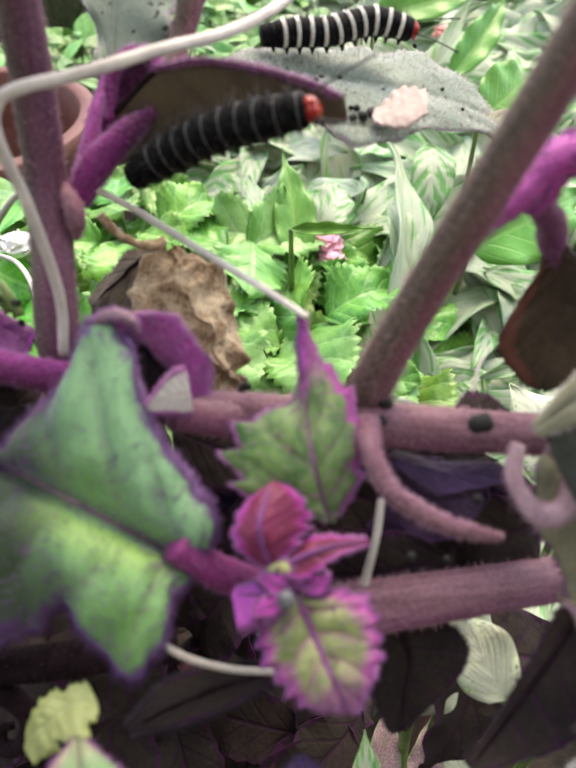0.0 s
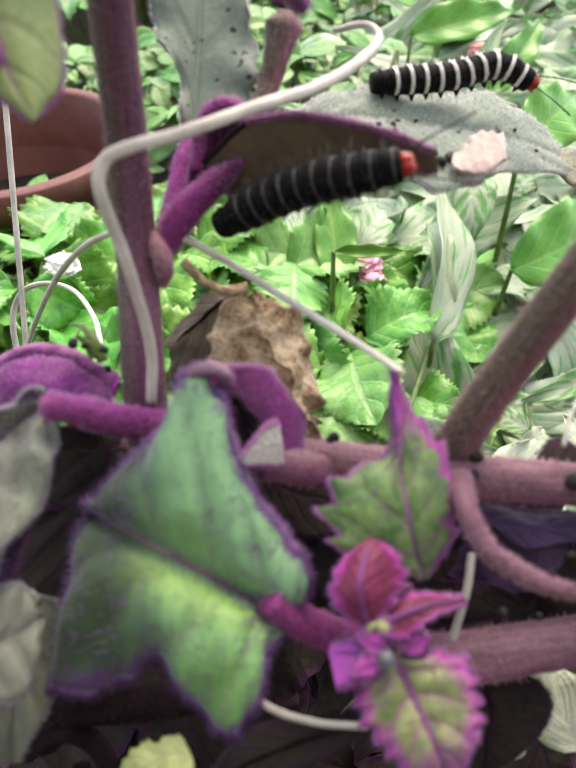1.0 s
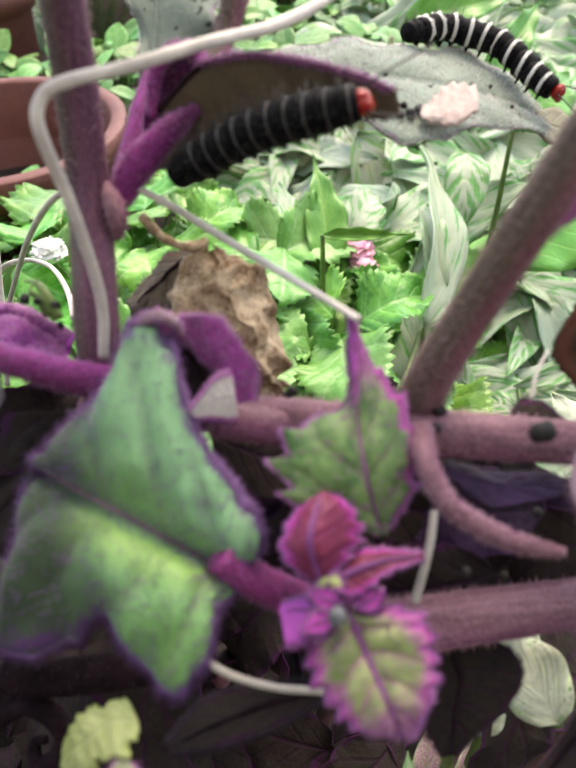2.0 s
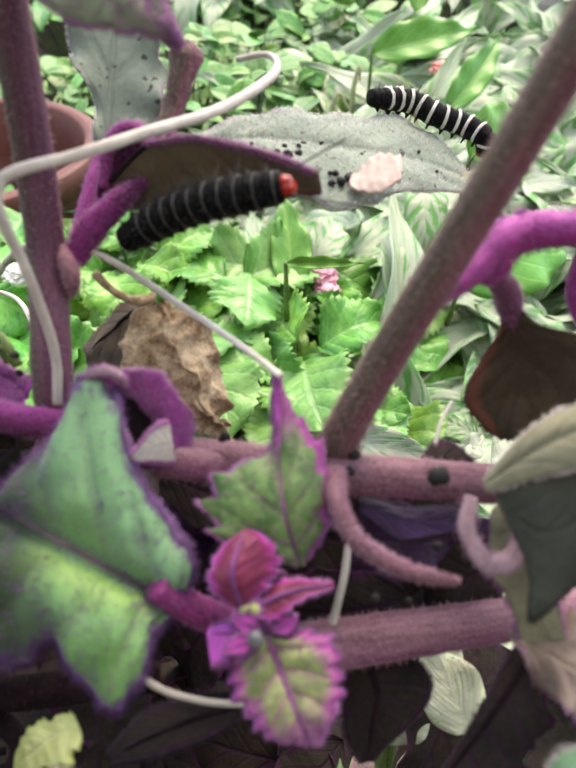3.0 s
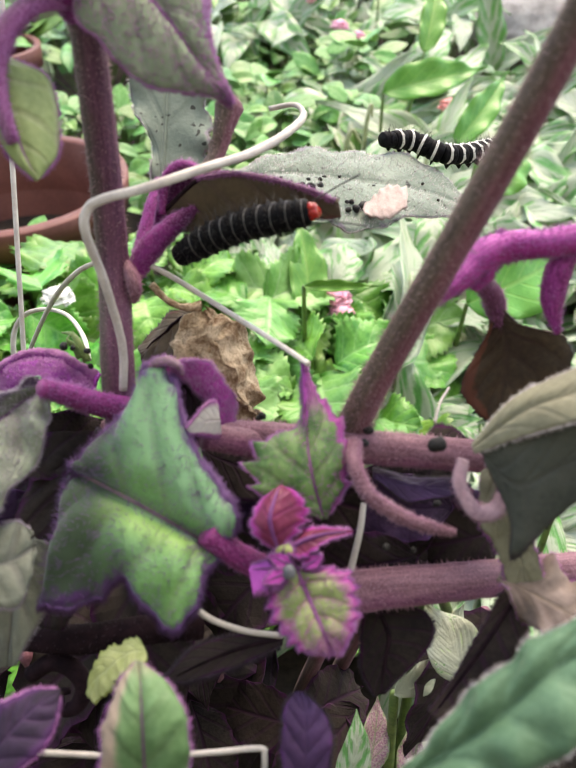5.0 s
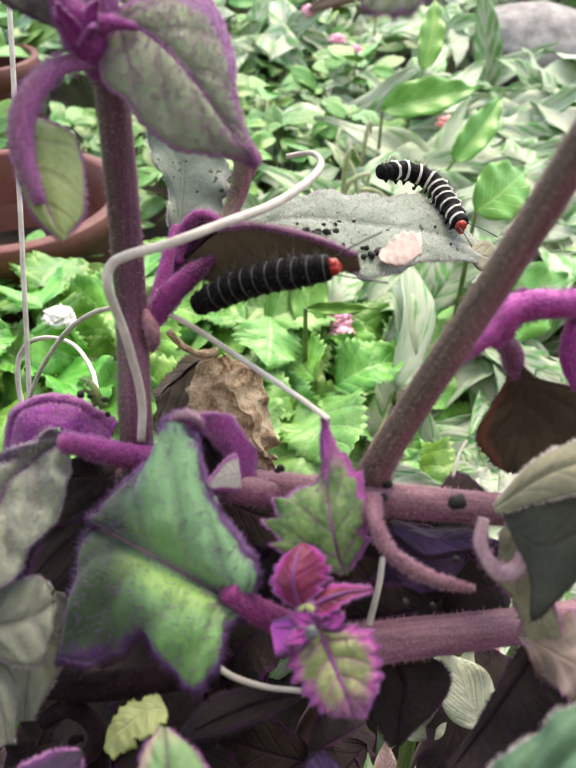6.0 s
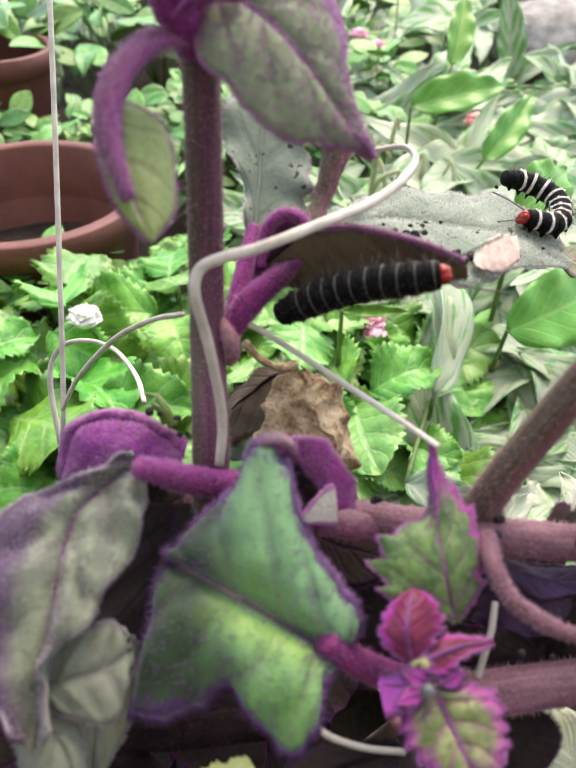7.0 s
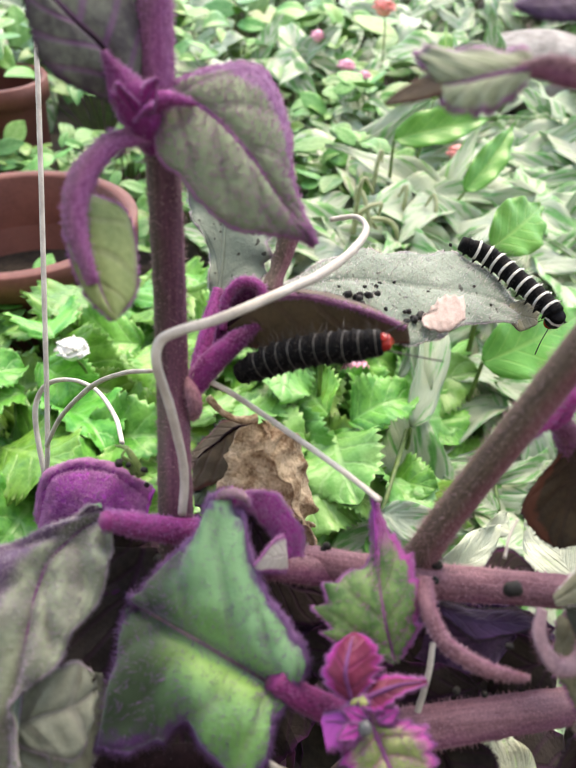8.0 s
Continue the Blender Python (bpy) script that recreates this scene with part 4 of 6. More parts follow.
leaf(plant, [(-0.0049, -0.0512, -0.0422), (-0.0046, -0.0509, -0.0397), (-0.0042, -0.0498, -0.0393)], [(-0.0055, -0.0514, -0.0417), (-0.0060, -0.0509, -0.0397), (-0.0048, -0.0495, -0.0391)], [(-0.0042, -0.0514, -0.0418), (-0.0029, -0.0511, -0.0400), (-0.0037, -0.0495, -0.0391)],
     m_yellow, m_velvet_violet, "tiny pale bud leaf", hairs=120, rib_r=0.0003, nv=16, nu=8)
# leaf that shelters the lower caterpillar
leaf(plant, [(-0.0309, 0.0147, -0.0065), (-0.0207, 0.0146, 0.0016), (-0.0067, 0.0111, 0.0022), (0.0064, 0.0073, -0.0007)], [(-0.0308, 0.0178, -0.0073), (-0.0208, 0.0206, -0.0007), (-0.0061, 0.0178, -0.0006), (0.0069, 0.0092, -0.0015)],
     [(-0.0303, 0.0148, -0.0111), (-0.0206, 0.0122, -0.0109), (-0.0071, 0.0100, -0.0071), (0.0070, 0.0060, -0.0039)], m_velvet_brown, m_velvet_grey, "leaf folded over a feeding caterpillar, brown underneath", hairs=700, bulge=0.0008, wave=0.0005)
stalk("petiole", plant, [(-0.0379, 0.0068, -0.0178), (-0.0342, 0.0095, -0.0130), (-0.0284, 0.0121, -0.0083), (-0.0225, 0.0145, -0.0047)], [0.0022, 0.0028, 0.0022, 0.0003], m_sheath, "magenta petiole", hairs=1600, seed=11, rough=0.1)
leaf(plant, [(-0.0336, 0.0130, -0.0127), (-0.0291, 0.0181, -0.0081), (-0.0235, 0.0192, -0.0044)], [(-0.0343, 0.0117, -0.0119), (-0.0312, 0.0185, -0.0030), (-0.0262, 0.0211, 0.0009), (-0.0231, 0.0201, -0.0002)], [(-0.0322, 0.0103, -0.0120), (-0.0269, 0.0125, -0.0079), (-0.0223, 0.0142, -0.0050)], m_sheath, m_sheath, "hollow magenta leaf base", name="sheath", hairs=600, face_hairs=600, crumple=0.0004, rib_r=0, nv=30)
stalk("leaf_margin", plant, [(-0.0315, 0.0142, -0.0073), (-0.0308, 0.0180, -0.0015), (-0.0277, 0.0198, 0.0012), (-0.0239, 0.0189, 0.0007), (-0.0229, 0.0152, -0.0030)], [0.0009, 0.0012, 0.0013, 0.0012, 0.0008], m_petiole, hairs=900, seed=12, rough=0.15)
stalk("leaf_margin", plant, [(-0.0231, 0.0131, 0.0015), (-0.0151, 0.0118, 0.0031), (-0.0067, 0.0095, 0.0027), (0.0007, 0.0074, 0.0014), (0.0056, 0.0056, -0.0001)], [0.0003, 0.0005, 0.0005, 0.0005, 0.0003], m_stem_violet, "violet hairy leaf margin", hairs=900, hair_len=0.0008, seed=35, rough=0.15)
# pale leaf on which the upper caterpillar sits
PALE = leaf(plant, [(-0.0209, 0.0250, -0.0047), (-0.0043, 0.0392, -0.0092), (0.0147, 0.0435, -0.0132), (0.0333, 0.0497, -0.0195), (0.0508, 0.0526, -0.0284)], [(-0.0203, 0.0274, -0.0049), (-0.0052, 0.0483, -0.0075), (0.0138, 0.0578, -0.0113), (0.0332, 0.0647, -0.0169), (0.0512, 0.0548, -0.0288)],
     [(-0.0197, 0.0221, -0.0051), (-0.0028, 0.0253, -0.0104), (0.0122, 0.0222, -0.0156), (0.0280, 0.0359, -0.0192), (0.0499, 0.0502, -0.0281)], m_velvet_grey, m_velvet_under, "pale grey velvety leaf with chewed edges and frass", hairs=900, face_hairs=1500, hair_mat=m_hair_pale, wave=0.0006, waves=6, bulge=0.0008, ragged=0.10, quilt=0.0006, nv=64, nu=20, rib_r=0)
put("eaten_patch", sheet_mesh("eaten_patch", blade_grid([(0.0137, 0.0276, -0.0129), (0.0192, 0.0301, -0.0121), (0.0250, 0.0332, -0.0122)], [(0.0147, 0.0300, -0.0124), (0.0191, 0.0345, -0.0106), (0.0251, 0.0369, -0.0116)], [(0.0139, 0.0254, -0.0132), (0.0197, 0.0249, -0.0137), (0.0244, 0.0293, -0.0131)], wave=0.0004, crumple=0.0004, nv=20, nu=10), 0.0004), [m_window, m_window], PALE, "pale pink patch where the leaf is eaten thin")
leaf(plant, [(0.0421, 0.0502, -0.0235), (0.0465, 0.0498, -0.0255), (0.0505, 0.0511, -0.0271)], [(0.0424, 0.0519, -0.0230), (0.0481, 0.0551, -0.0237), (0.0515, 0.0527, -0.0266)], [(0.0416, 0.0464, -0.0250), (0.0449, 0.0448, -0.0269), (0.0502, 0.0494, -0.0275)],
     m_leaf_olive, m_leaf_olive, "withered olive leaf end", nv=16, nu=8, rib_r=0, crumple=0.0006)
# upright leaf behind the stem
leaf(plant, [(-0.0351, 0.0160, -0.0161), (-0.0341, 0.0239, -0.0095), (-0.0332, 0.0327, -0.0018), (-0.0327, 0.0431, 0.0078), (-0.0320, 0.0544, 0.0186)], [(-0.0360, 0.0160, -0.0161), (-0.0355, 0.0239, -0.0095), (-0.0363, 0.0341, -0.0001), (-0.0413, 0.0448, 0.0099), (-0.0355, 0.0544, 0.0185)],
     [(-0.0342, 0.0160, -0.0161), (-0.0318, 0.0230, -0.0089), (-0.0243, 0.0288, -0.0032), (-0.0216, 0.0377, 0.0045), (-0.0285, 0.0534, 0.0191)], m_velvet_grey, m_velvet_under, "upright grey-green leaf with small holes", hairs=500, hair_mat=m_hair_pale, rib_mat=m_velvet_grey, teeth=9, tooth=0.16, ragged=0.25, wave=0.0012, waves=5, nv=56)
stalk("petiole", plant, [(-0.0371, 0.0097, -0.0174), (-0.0358, 0.0150, -0.0140), (-0.0344, 0.0215, -0.0092), (-0.0336, 0.0274, -0.0051)], [0.0024, 0.0026, 0.0024, 0.0012], m_petiole, flat=0.7, hairs=900, seed=13)
stalk("petiole", plant, [(-0.0168, 0.0332, 0.0118), (-0.0170, 0.0316, 0.0100), (-0.0184, 0.0284, 0.0058), (-0.0200, 0.0250, 0.0016), (-0.0220, 0.0199, -0.0015)], [0.0012, 0.0030, 0.0022, 0.0020, 0.0022], m_stem, rough=0.2, flat=0.5, seed=14, hairs=300)
# top pair of leaves
leaf(plant, [(-0.0415, 0.0164, 0.0389), (-0.0341, 0.0144, 0.0397), (-0.0256, 0.0076, 0.0346), (-0.0188, 0.0022, 0.0266), (-0.0135, -0.0008, 0.0215)], [(-0.0413, 0.0185, 0.0399), (-0.0367, 0.0210, 0.0430), (-0.0269, 0.0235, 0.0446), (-0.0209, 0.0208, 0.0413), (-0.0182, 0.0152, 0.0361), (-0.0175, 0.0088, 0.0299), (-0.0152, 0.0031, 0.0245), (-0.0134, -0.0006, 0.0217)],
     [(-0.0413, 0.0143, 0.0380), (-0.0409, 0.0073, 0.0342), (-0.0368, 0.0038, 0.0315), (-0.0326, 0.0001, 0.0286), (-0.0277, -0.0024, 0.0256), (-0.0220, -0.0023, 0.0243), (-0.0162, -0.0009, 0.0228), (-0.0136, -0.0009, 0.0213)], m_velvet_crown, m_velvet_green, "grey velvety leaf with violet margin", bulge=0.0016, quilt=0.0004, ribs=5, ragged=0.06, hairs=1600, face_hairs=2000, hair_mat=m_hair, nv=56, nu=20)
stalk("petiole", plant, [(-0.0431, 0.0116, 0.0355), (-0.0485, 0.0065, 0.0356), (-0.0527, 0.0007, 0.0315), (-0.0533, -0.0045, 0.0261), (-0.0502, -0.0107, 0.0187)], [0.0017, 0.0020, 0.0023, 0.0020, 0.0009], m_stem_violet, "arching violet petiole", flat=0.6, rough=0.12, hairs=1500, seed=15)
leaf(plant, [(-0.0530, 0.0001, 0.0292), (-0.0517, -0.0050, 0.0229), (-0.0494, -0.0097, 0.0172), (-0.0468, -0.0130, 0.0131)], [(-0.0538, 0.0001, 0.0292), (-0.0550, -0.0049, 0.0245), (-0.0518, -0.0108, 0.0174), (-0.0473, -0.0130, 0.0131)], [(-0.0519, 0.0023, 0.0287), (-0.0461, 0.0027, 0.0246), (-0.0439, -0.0065, 0.0164), (-0.0465, -0.0119, 0.0129)],
     m_velvet_lime, m_velvet_under, "hanging yellow-green leaf with violet underside", hairs=700, bulge=0.001)
leaf(plant, [(-0.0444, 0.0143, 0.0388), (-0.0489, 0.0151, 0.0477), (-0.0538, 0.0154, 0.0527), (-0.0600, 0.0165, 0.0587)], [(-0.0478, 0.0127, 0.0401), (-0.0572, 0.0109, 0.0456), (-0.0602, 0.0132, 0.0516), (-0.0612, 0.0164, 0.0587)], [(-0.0436, 0.0177, 0.0398), (-0.0430, 0.0204, 0.0496), (-0.0475, 0.0228, 0.0572), (-0.0568, 0.0197, 0.0596)],
     m_velvet_dusk, m_velvet_shade_dark, "grey-purple upper leaf with purple veins", hairs=700, bulge=0.001)
for a in range(5):
    q = [(-0.0436, 0.0095, 0.0393)][0]
    ang = a * 1.256 + 0.4
    tip = V(q) + V((0.004 * math.cos(ang), -0.002 + 0.003 * math.sin(ang), 0.005 + 0.002 * math.sin(ang * 2)))
    side = V((-math.sin(ang), 0.3, math.cos(ang))) * 0.0017
    mid = V(q).lerp(tip, 0.5)
    leaf(plant, [q, mid, tip], [q, mid - side, tip], [q, mid + side, tip], m_velvet_magenta, m_velvet_violet, name="bud_leaf", hairs=400, hair_len=0.0007, rib_r=0.0003, nv=36, nu=10, teeth=6, tooth=0.3, quilt=0.0005)

# dead leaf
leaf(plant, [(-0.0248, 0.0088, -0.0279), (-0.0206, 0.0014, -0.0321), (-0.0156, -0.0027, -0.0419), (-0.0117, -0.0041, -0.0563)], [(-0.0257, 0.0083, -0.0285), (-0.0324, 0.0025, -0.0358), (-0.0299, -0.0048, -0.0416), (-0.0199, -0.0059, -0.0476), (-0.0122, -0.0041, -0.0563)],
     [(-0.0237, 0.0092, -0.0274), (-0.0153, 0.0086, -0.0343), (-0.0108, 0.0046, -0.0440), (-0.0111, -0.0003, -0.0515), (-0.0115, -0.0041, -0.0562)], m_dead, m_dead, "dry crumpled brown dead leaf", name="dead_leaf", crumple=0.0021, wave=0.0014, ragged=0.2, nu=30, nv=80, rib_mat=m_dead)
stalk("petiole", plant, [(-0.0351, 0.0087, -0.0218), (-0.0319, 0.0082, -0.0256), (-0.0281, 0.0079, -0.0275), (-0.0242, 0.0088, -0.0279)], [0.0009, 0.0007, 0.0008, 0.0012], m_dead, "withered brown petiole", rough=0.4, n=30)
leaf(plant, [(-0.0248, 0.0091, -0.0307), (-0.0317, 0.0093, -0.0338), (-0.0393, 0.0067, -0.0402)], [(-0.0255, 0.0106, -0.0305), (-0.0331, 0.0128, -0.0327), (-0.0407, 0.0092, -0.0403)], [(-0.0253, 0.0064, -0.0325), (-0.0303, 0.0018, -0.0398), (-0.0394, 0.0020, -0.0444)], m_velvet_brown, m_dead, "shrivelled dark purple leaf piece", crumple=0.0008, hairs=200)
leaf(plant, [(-0.0341, 0.0052, -0.0436), (-0.0357, 0.0038, -0.0438), (-0.0389, 0.0006, -0.0446)], [(-0.0336, 0.0070, -0.0429), (-0.0377, 0.0074, -0.0425), (-0.0399, 0.0027, -0.0452)], [(-0.0327, 0.0020, -0.0443), (-0.0347, -0.0015, -0.0455), (-0.0387, -0.0015, -0.0456)], m_velvet_green, m_velvet_under, crumple=0.0005, nv=16)
# leaf and petiole on the slanting stem
leaf(plant, [(0.0133, -0.0126, 0.0542), (0.0085, -0.0132, 0.0534), (0.0042, -0.0128, 0.0522), (0.0012, -0.0120, 0.0516)], [(0.0138, -0.0102, 0.0556), (0.0083, -0.0087, 0.0557), (0.0019, -0.0077, 0.0554), (-0.0013, -0.0075, 0.0547), (-0.0008, -0.0091, 0.0535), (0.0012, -0.0110, 0.0520)], [(0.0125, -0.0144, 0.0528), (0.0090, -0.0162, 0.0505), (0.0060, -0.0164, 0.0495), (0.0026, -0.0149, 0.0497), (0.0012, -0.0124, 0.0511)], m_velvet_under, m_velvet_brown, "grey-green leaf with a chewed dark tip", hairs=400, wave=0.0005, bulge=0.0008, ragged=0.08)
leaf(plant, [(0.0020, -0.0119, 0.0525), (-0.0011, -0.0117, 0.0512), (-0.0057, -0.0120, 0.0491)], [(0.0019, -0.0104, 0.0528), (-0.0014, -0.0108, 0.0522), (-0.0057, -0.0118, 0.0493)], [(0.0019, -0.0136, 0.0512), (-0.0014, -0.0132, 0.0500), (-0.0057, -0.0121, 0.0490)], m_velvet_brown, m_velvet_brown, "withered brown leaf tip", nv=20, nu=8, rib_r=0, crumple=0.0004)
leaf(plant, [(0.0096, -0.0118, 0.0614), (0.0136, -0.0128, 0.0619), (0.0186, -0.0134, 0.0629)], [(0.0096, -0.0105, 0.0615), (0.0146, -0.0079, 0.0632), (0.0203, -0.0067, 0.0648)], [(0.0099, -0.0121, 0.0611), (0.0132, -0.0150, 0.0607), (0.0182, -0.0162, 0.0610)], m_violet_deep, m_velvet_violet, "deep violet leaf with a dark margin", hairs=300, bulge=0.0006, rib_r=0)
stalk("petiole", plant, [(0.0246, -0.0136, 0.0532), (0.0188, -0.0130, 0.0538), (0.0151, -0.0120, 0.0542), (0.0105, -0.0124, 0.0536)], [0.0021, 0.0020, 0.0016, 0.0006], m_stem_pink, hairs=300, seed=20)
stalk("petiole", plant, [(0.0199, -0.0209, -0.0093), (0.0245, -0.0173, -0.0074), (0.0290, -0.0138, -0.0056), (0.0329, -0.0106, -0.0035), (0.0380, -0.0093, -0.0021), (0.0436, -0.0112, -0.0005), (0.0491, -0.0124, 0.0011), (0.0577, -0.0139, 0.0020)], [0.0006, 0.0017, 0.0026, 0.0031, 0.0030, 0.0026, 0.0027, 0.0025], m_petiole_bright, "bright magenta petiole flared where it joins the stem", n=40, sides=16, rough=0.14, hairs=2600, hair_len=0.0012, seed=21)
stalk("petiole", plant, [(0.0320, -0.0121, -0.0073), (0.0360, -0.0104, -0.0118), (0.0383, -0.0081, -0.0168), (0.0399, -0.0066, -0.0212), (0.0414, -0.0050, -0.0256)], [0.0014, 0.0022, 0.0022, 0.0014, 0.0004], m_hook, rough=0.15, hairs=500, seed=22)
stalk("petiole_flare", plant, [(0.0369, -0.0072, 0.0004), (0.0359, -0.0087, -0.0021), (0.0345, -0.0102, -0.0044), (0.0331, -0.0116, -0.0068), (0.0315, -0.0134, -0.0091)], [0.0005, 0.0016, 0.0024, 0.0023, 0.0008], m_petiole_bright, "bright magenta flare of a petiole along the stem", n=30, sides=14, rough=0.2, hairs=900, seed=43)
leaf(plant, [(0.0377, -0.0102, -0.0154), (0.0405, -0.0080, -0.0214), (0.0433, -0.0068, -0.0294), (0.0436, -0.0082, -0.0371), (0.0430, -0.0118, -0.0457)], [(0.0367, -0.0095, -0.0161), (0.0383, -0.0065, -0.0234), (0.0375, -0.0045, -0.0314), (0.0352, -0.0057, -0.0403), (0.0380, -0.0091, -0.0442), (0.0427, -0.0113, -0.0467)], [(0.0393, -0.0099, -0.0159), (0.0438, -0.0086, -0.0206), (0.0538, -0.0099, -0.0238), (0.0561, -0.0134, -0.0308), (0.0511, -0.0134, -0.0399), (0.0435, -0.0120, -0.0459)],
     m_velvet_rust, m_velvet_shade_dark, "hanging brown leaf with painted shade and a reddish left side", hairs=300, hair_mat=m_hair_dark, ragged=0.1, quilt=0.0008, rib_r=0)
stalk("petiole", plant, [(0.0495, -0.0114, -0.0013), (0.0473, -0.0123, -0.0053), (0.0467, -0.0145, -0.0109), (0.0480, -0.0179, -0.0163)], [0.0016, 0.0027, 0.0023, 0.0006], m_petiole, hairs=400, seed=23)
leaf(plant, [(0.0291, -0.0397, -0.0253), (0.0363, -0.0392, -0.0171), (0.0431, -0.0396, -0.0129), (0.0545, -0.0395, -0.0083)], [(0.0290, -0.0387, -0.0249), (0.0352, -0.0358, -0.0170), (0.0435, -0.0343, -0.0123), (0.0562, -0.0331, -0.0062)],
     [(0.0293, -0.0407, -0.0257), (0.0372, -0.0434, -0.0181), (0.0426, -0.0450, -0.0139), (0.0529, -0.0458, -0.0101)], m_leaf_olive, m_velvet_shade_dark, "olive upper half of a bent-over leaf", hair_mat=m_hair_pale, hairs=300, bulge=0.001, rib_r=0)
# lower half as a separate sheet, its shade painted in dark green
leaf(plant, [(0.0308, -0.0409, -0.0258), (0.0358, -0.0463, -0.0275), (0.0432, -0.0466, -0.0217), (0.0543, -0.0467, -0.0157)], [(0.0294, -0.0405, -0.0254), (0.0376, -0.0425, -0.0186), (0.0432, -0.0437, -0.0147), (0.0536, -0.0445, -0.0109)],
     [(0.0308, -0.0415, -0.0265), (0.0350, -0.0486, -0.0332), (0.0357, -0.0535, -0.0387), (0.0439, -0.0502, -0.0288), (0.0552, -0.0482, -0.0204)], m_shade_green, m_velvet_shade_dark, "lower half of the bent leaf, shade painted dark green", rib_r=0, hairs=300)
leaf(plant, [(0.0133, -0.0860, -0.0501), (0.0251, -0.0828, -0.0373), (0.0338, -0.0789, -0.0282), (0.0454, -0.0759, -0.0202)], [(0.0133, -0.0850, -0.0490), (0.0218, -0.0795, -0.0366), (0.0326, -0.0743, -0.0276), (0.0463, -0.0732, -0.0202)],
     [(0.0138, -0.0878, -0.0491), (0.0248, -0.0896, -0.0390), (0.0348, -0.0884, -0.0315), (0.0440, -0.0821, -0.0227)], m_blue_green, m_velvet_under, "dull blue-green velvety leaf", hairs=300, hair_mat=m_hair_pale, rib_mat=m_blue_green, bulge=0.0015, ragged=0.12, quilt=0.0013, ribs=4, wave=0.001)
leaf(plant, [(0.0362, -0.0489, -0.0501), (0.0431, -0.0542, -0.0501), (0.0505, -0.0589, -0.0508), (0.0579, -0.0620, -0.0513)], [(0.0374, -0.0475, -0.0500), (0.0454, -0.0476, -0.0486), (0.0534, -0.0504, -0.0487), (0.0593, -0.0563, -0.0493)],
     [(0.0356, -0.0504, -0.0503), (0.0406, -0.0589, -0.0525), (0.0470, -0.0632, -0.0527), (0.0570, -0.0648, -0.0514)], m_pinkish, m_pinkish, "pale pinkish withered leaf", hairs=200, wave=0.003, waves=3, ragged=0.25, quilt=0.001, nv=56, rib_r=0)
leaf(plant, [(0.0412, -0.0487, -0.0559), (0.0347, -0.0559, -0.0612), (0.0282, -0.0618, -0.0679), (0.0238, -0.0657, -0.0723)], [(0.0382, -0.0485, -0.0557), (0.0334, -0.0541, -0.0606), (0.0284, -0.0600, -0.0674), (0.0232, -0.0646, -0.0726)],
     [(0.0424, -0.0509, -0.0569), (0.0420, -0.0582, -0.0607), (0.0373, -0.0644, -0.0663), (0.0246, -0.0664, -0.0717)], m_velvet_shade_dark, m_velvet_shade_dark, "ragged-edged leaf, its shade painted near-black", hairs=400, teeth=9, tooth=0.12, ragged=0.25)
leaf(plant, [(0.0145, -0.0425, -0.0691), (0.0172, -0.0483, -0.0724), (0.0163, -0.0521, -0.0764), (0.0155, -0.0569, -0.0815)], [(0.0121, -0.0430, -0.0697), (0.0114, -0.0490, -0.0744), (0.0116, -0.0537, -0.0780), (0.0143, -0.0572, -0.0817)],
     [(0.0179, -0.0414, -0.0696), (0.0258, -0.0455, -0.0698), (0.0252, -0.0512, -0.0729), (0.0161, -0.0570, -0.0801)], m_velvet_shade_dark, m_velvet_shade_dark, "dark hairy leaf with curled edge", hairs=500)
leaf(plant, [(-0.0049, -0.0532, -0.0654), (-0.0135, -0.0558, -0.0650), (-0.0207, -0.0578, -0.0669), (-0.0281, -0.0599, -0.0704)], [(-0.0048, -0.0520, -0.0656), (-0.0137, -0.0519, -0.0666), (-0.0227, -0.0537, -0.0683), (-0.0286, -0.0591, -0.0709)],
     [(-0.0049, -0.0546, -0.0654), (-0.0120, -0.0586, -0.0650), (-0.0197, -0.0605, -0.0669), (-0.0275, -0.0608, -0.0698)], m_velvet_shade_dark, m_velvet_violet, "narrow dusky leaf with violet hairs", hairs=900, hair_len=0.0014)
leaf(plant, [(-0.0255, -0.0862, -0.0536), (-0.0257, -0.0807, -0.0443), (-0.0264, -0.0757, -0.0416), (-0.0274, -0.0714, -0.0413)], [(-0.0324, -0.0860, -0.0519), (-0.0320, -0.0803, -0.0453), (-0.0303, -0.0747, -0.0420), (-0.0277, -0.0713, -0.0411)],
     [(-0.0187, -0.0868, -0.0496), (-0.0185, -0.0811, -0.0432), (-0.0219, -0.0752, -0.0410), (-0.0269, -0.0714, -0.0413)], m_faded, m_velvet_under, "upright green leaf with pinkish edge", rib_r=0.0003, hairs=300, bulge=0.001, ragged=0.1, quilt=0.0006)
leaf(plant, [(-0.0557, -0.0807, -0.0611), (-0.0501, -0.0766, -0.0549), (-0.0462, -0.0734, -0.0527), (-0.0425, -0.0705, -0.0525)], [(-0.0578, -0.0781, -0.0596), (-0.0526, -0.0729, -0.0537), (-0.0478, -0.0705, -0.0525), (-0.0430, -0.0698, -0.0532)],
     [(-0.0531, -0.0837, -0.0614), (-0.0460, -0.0807, -0.0565), (-0.0425, -0.0761, -0.0542), (-0.0424, -0.0708, -0.0528)], m_velvet_dusk_violet, m_velvet_shade_dark, hairs=500, rib_r=0, quilt=0.0006, ragged=0.12)
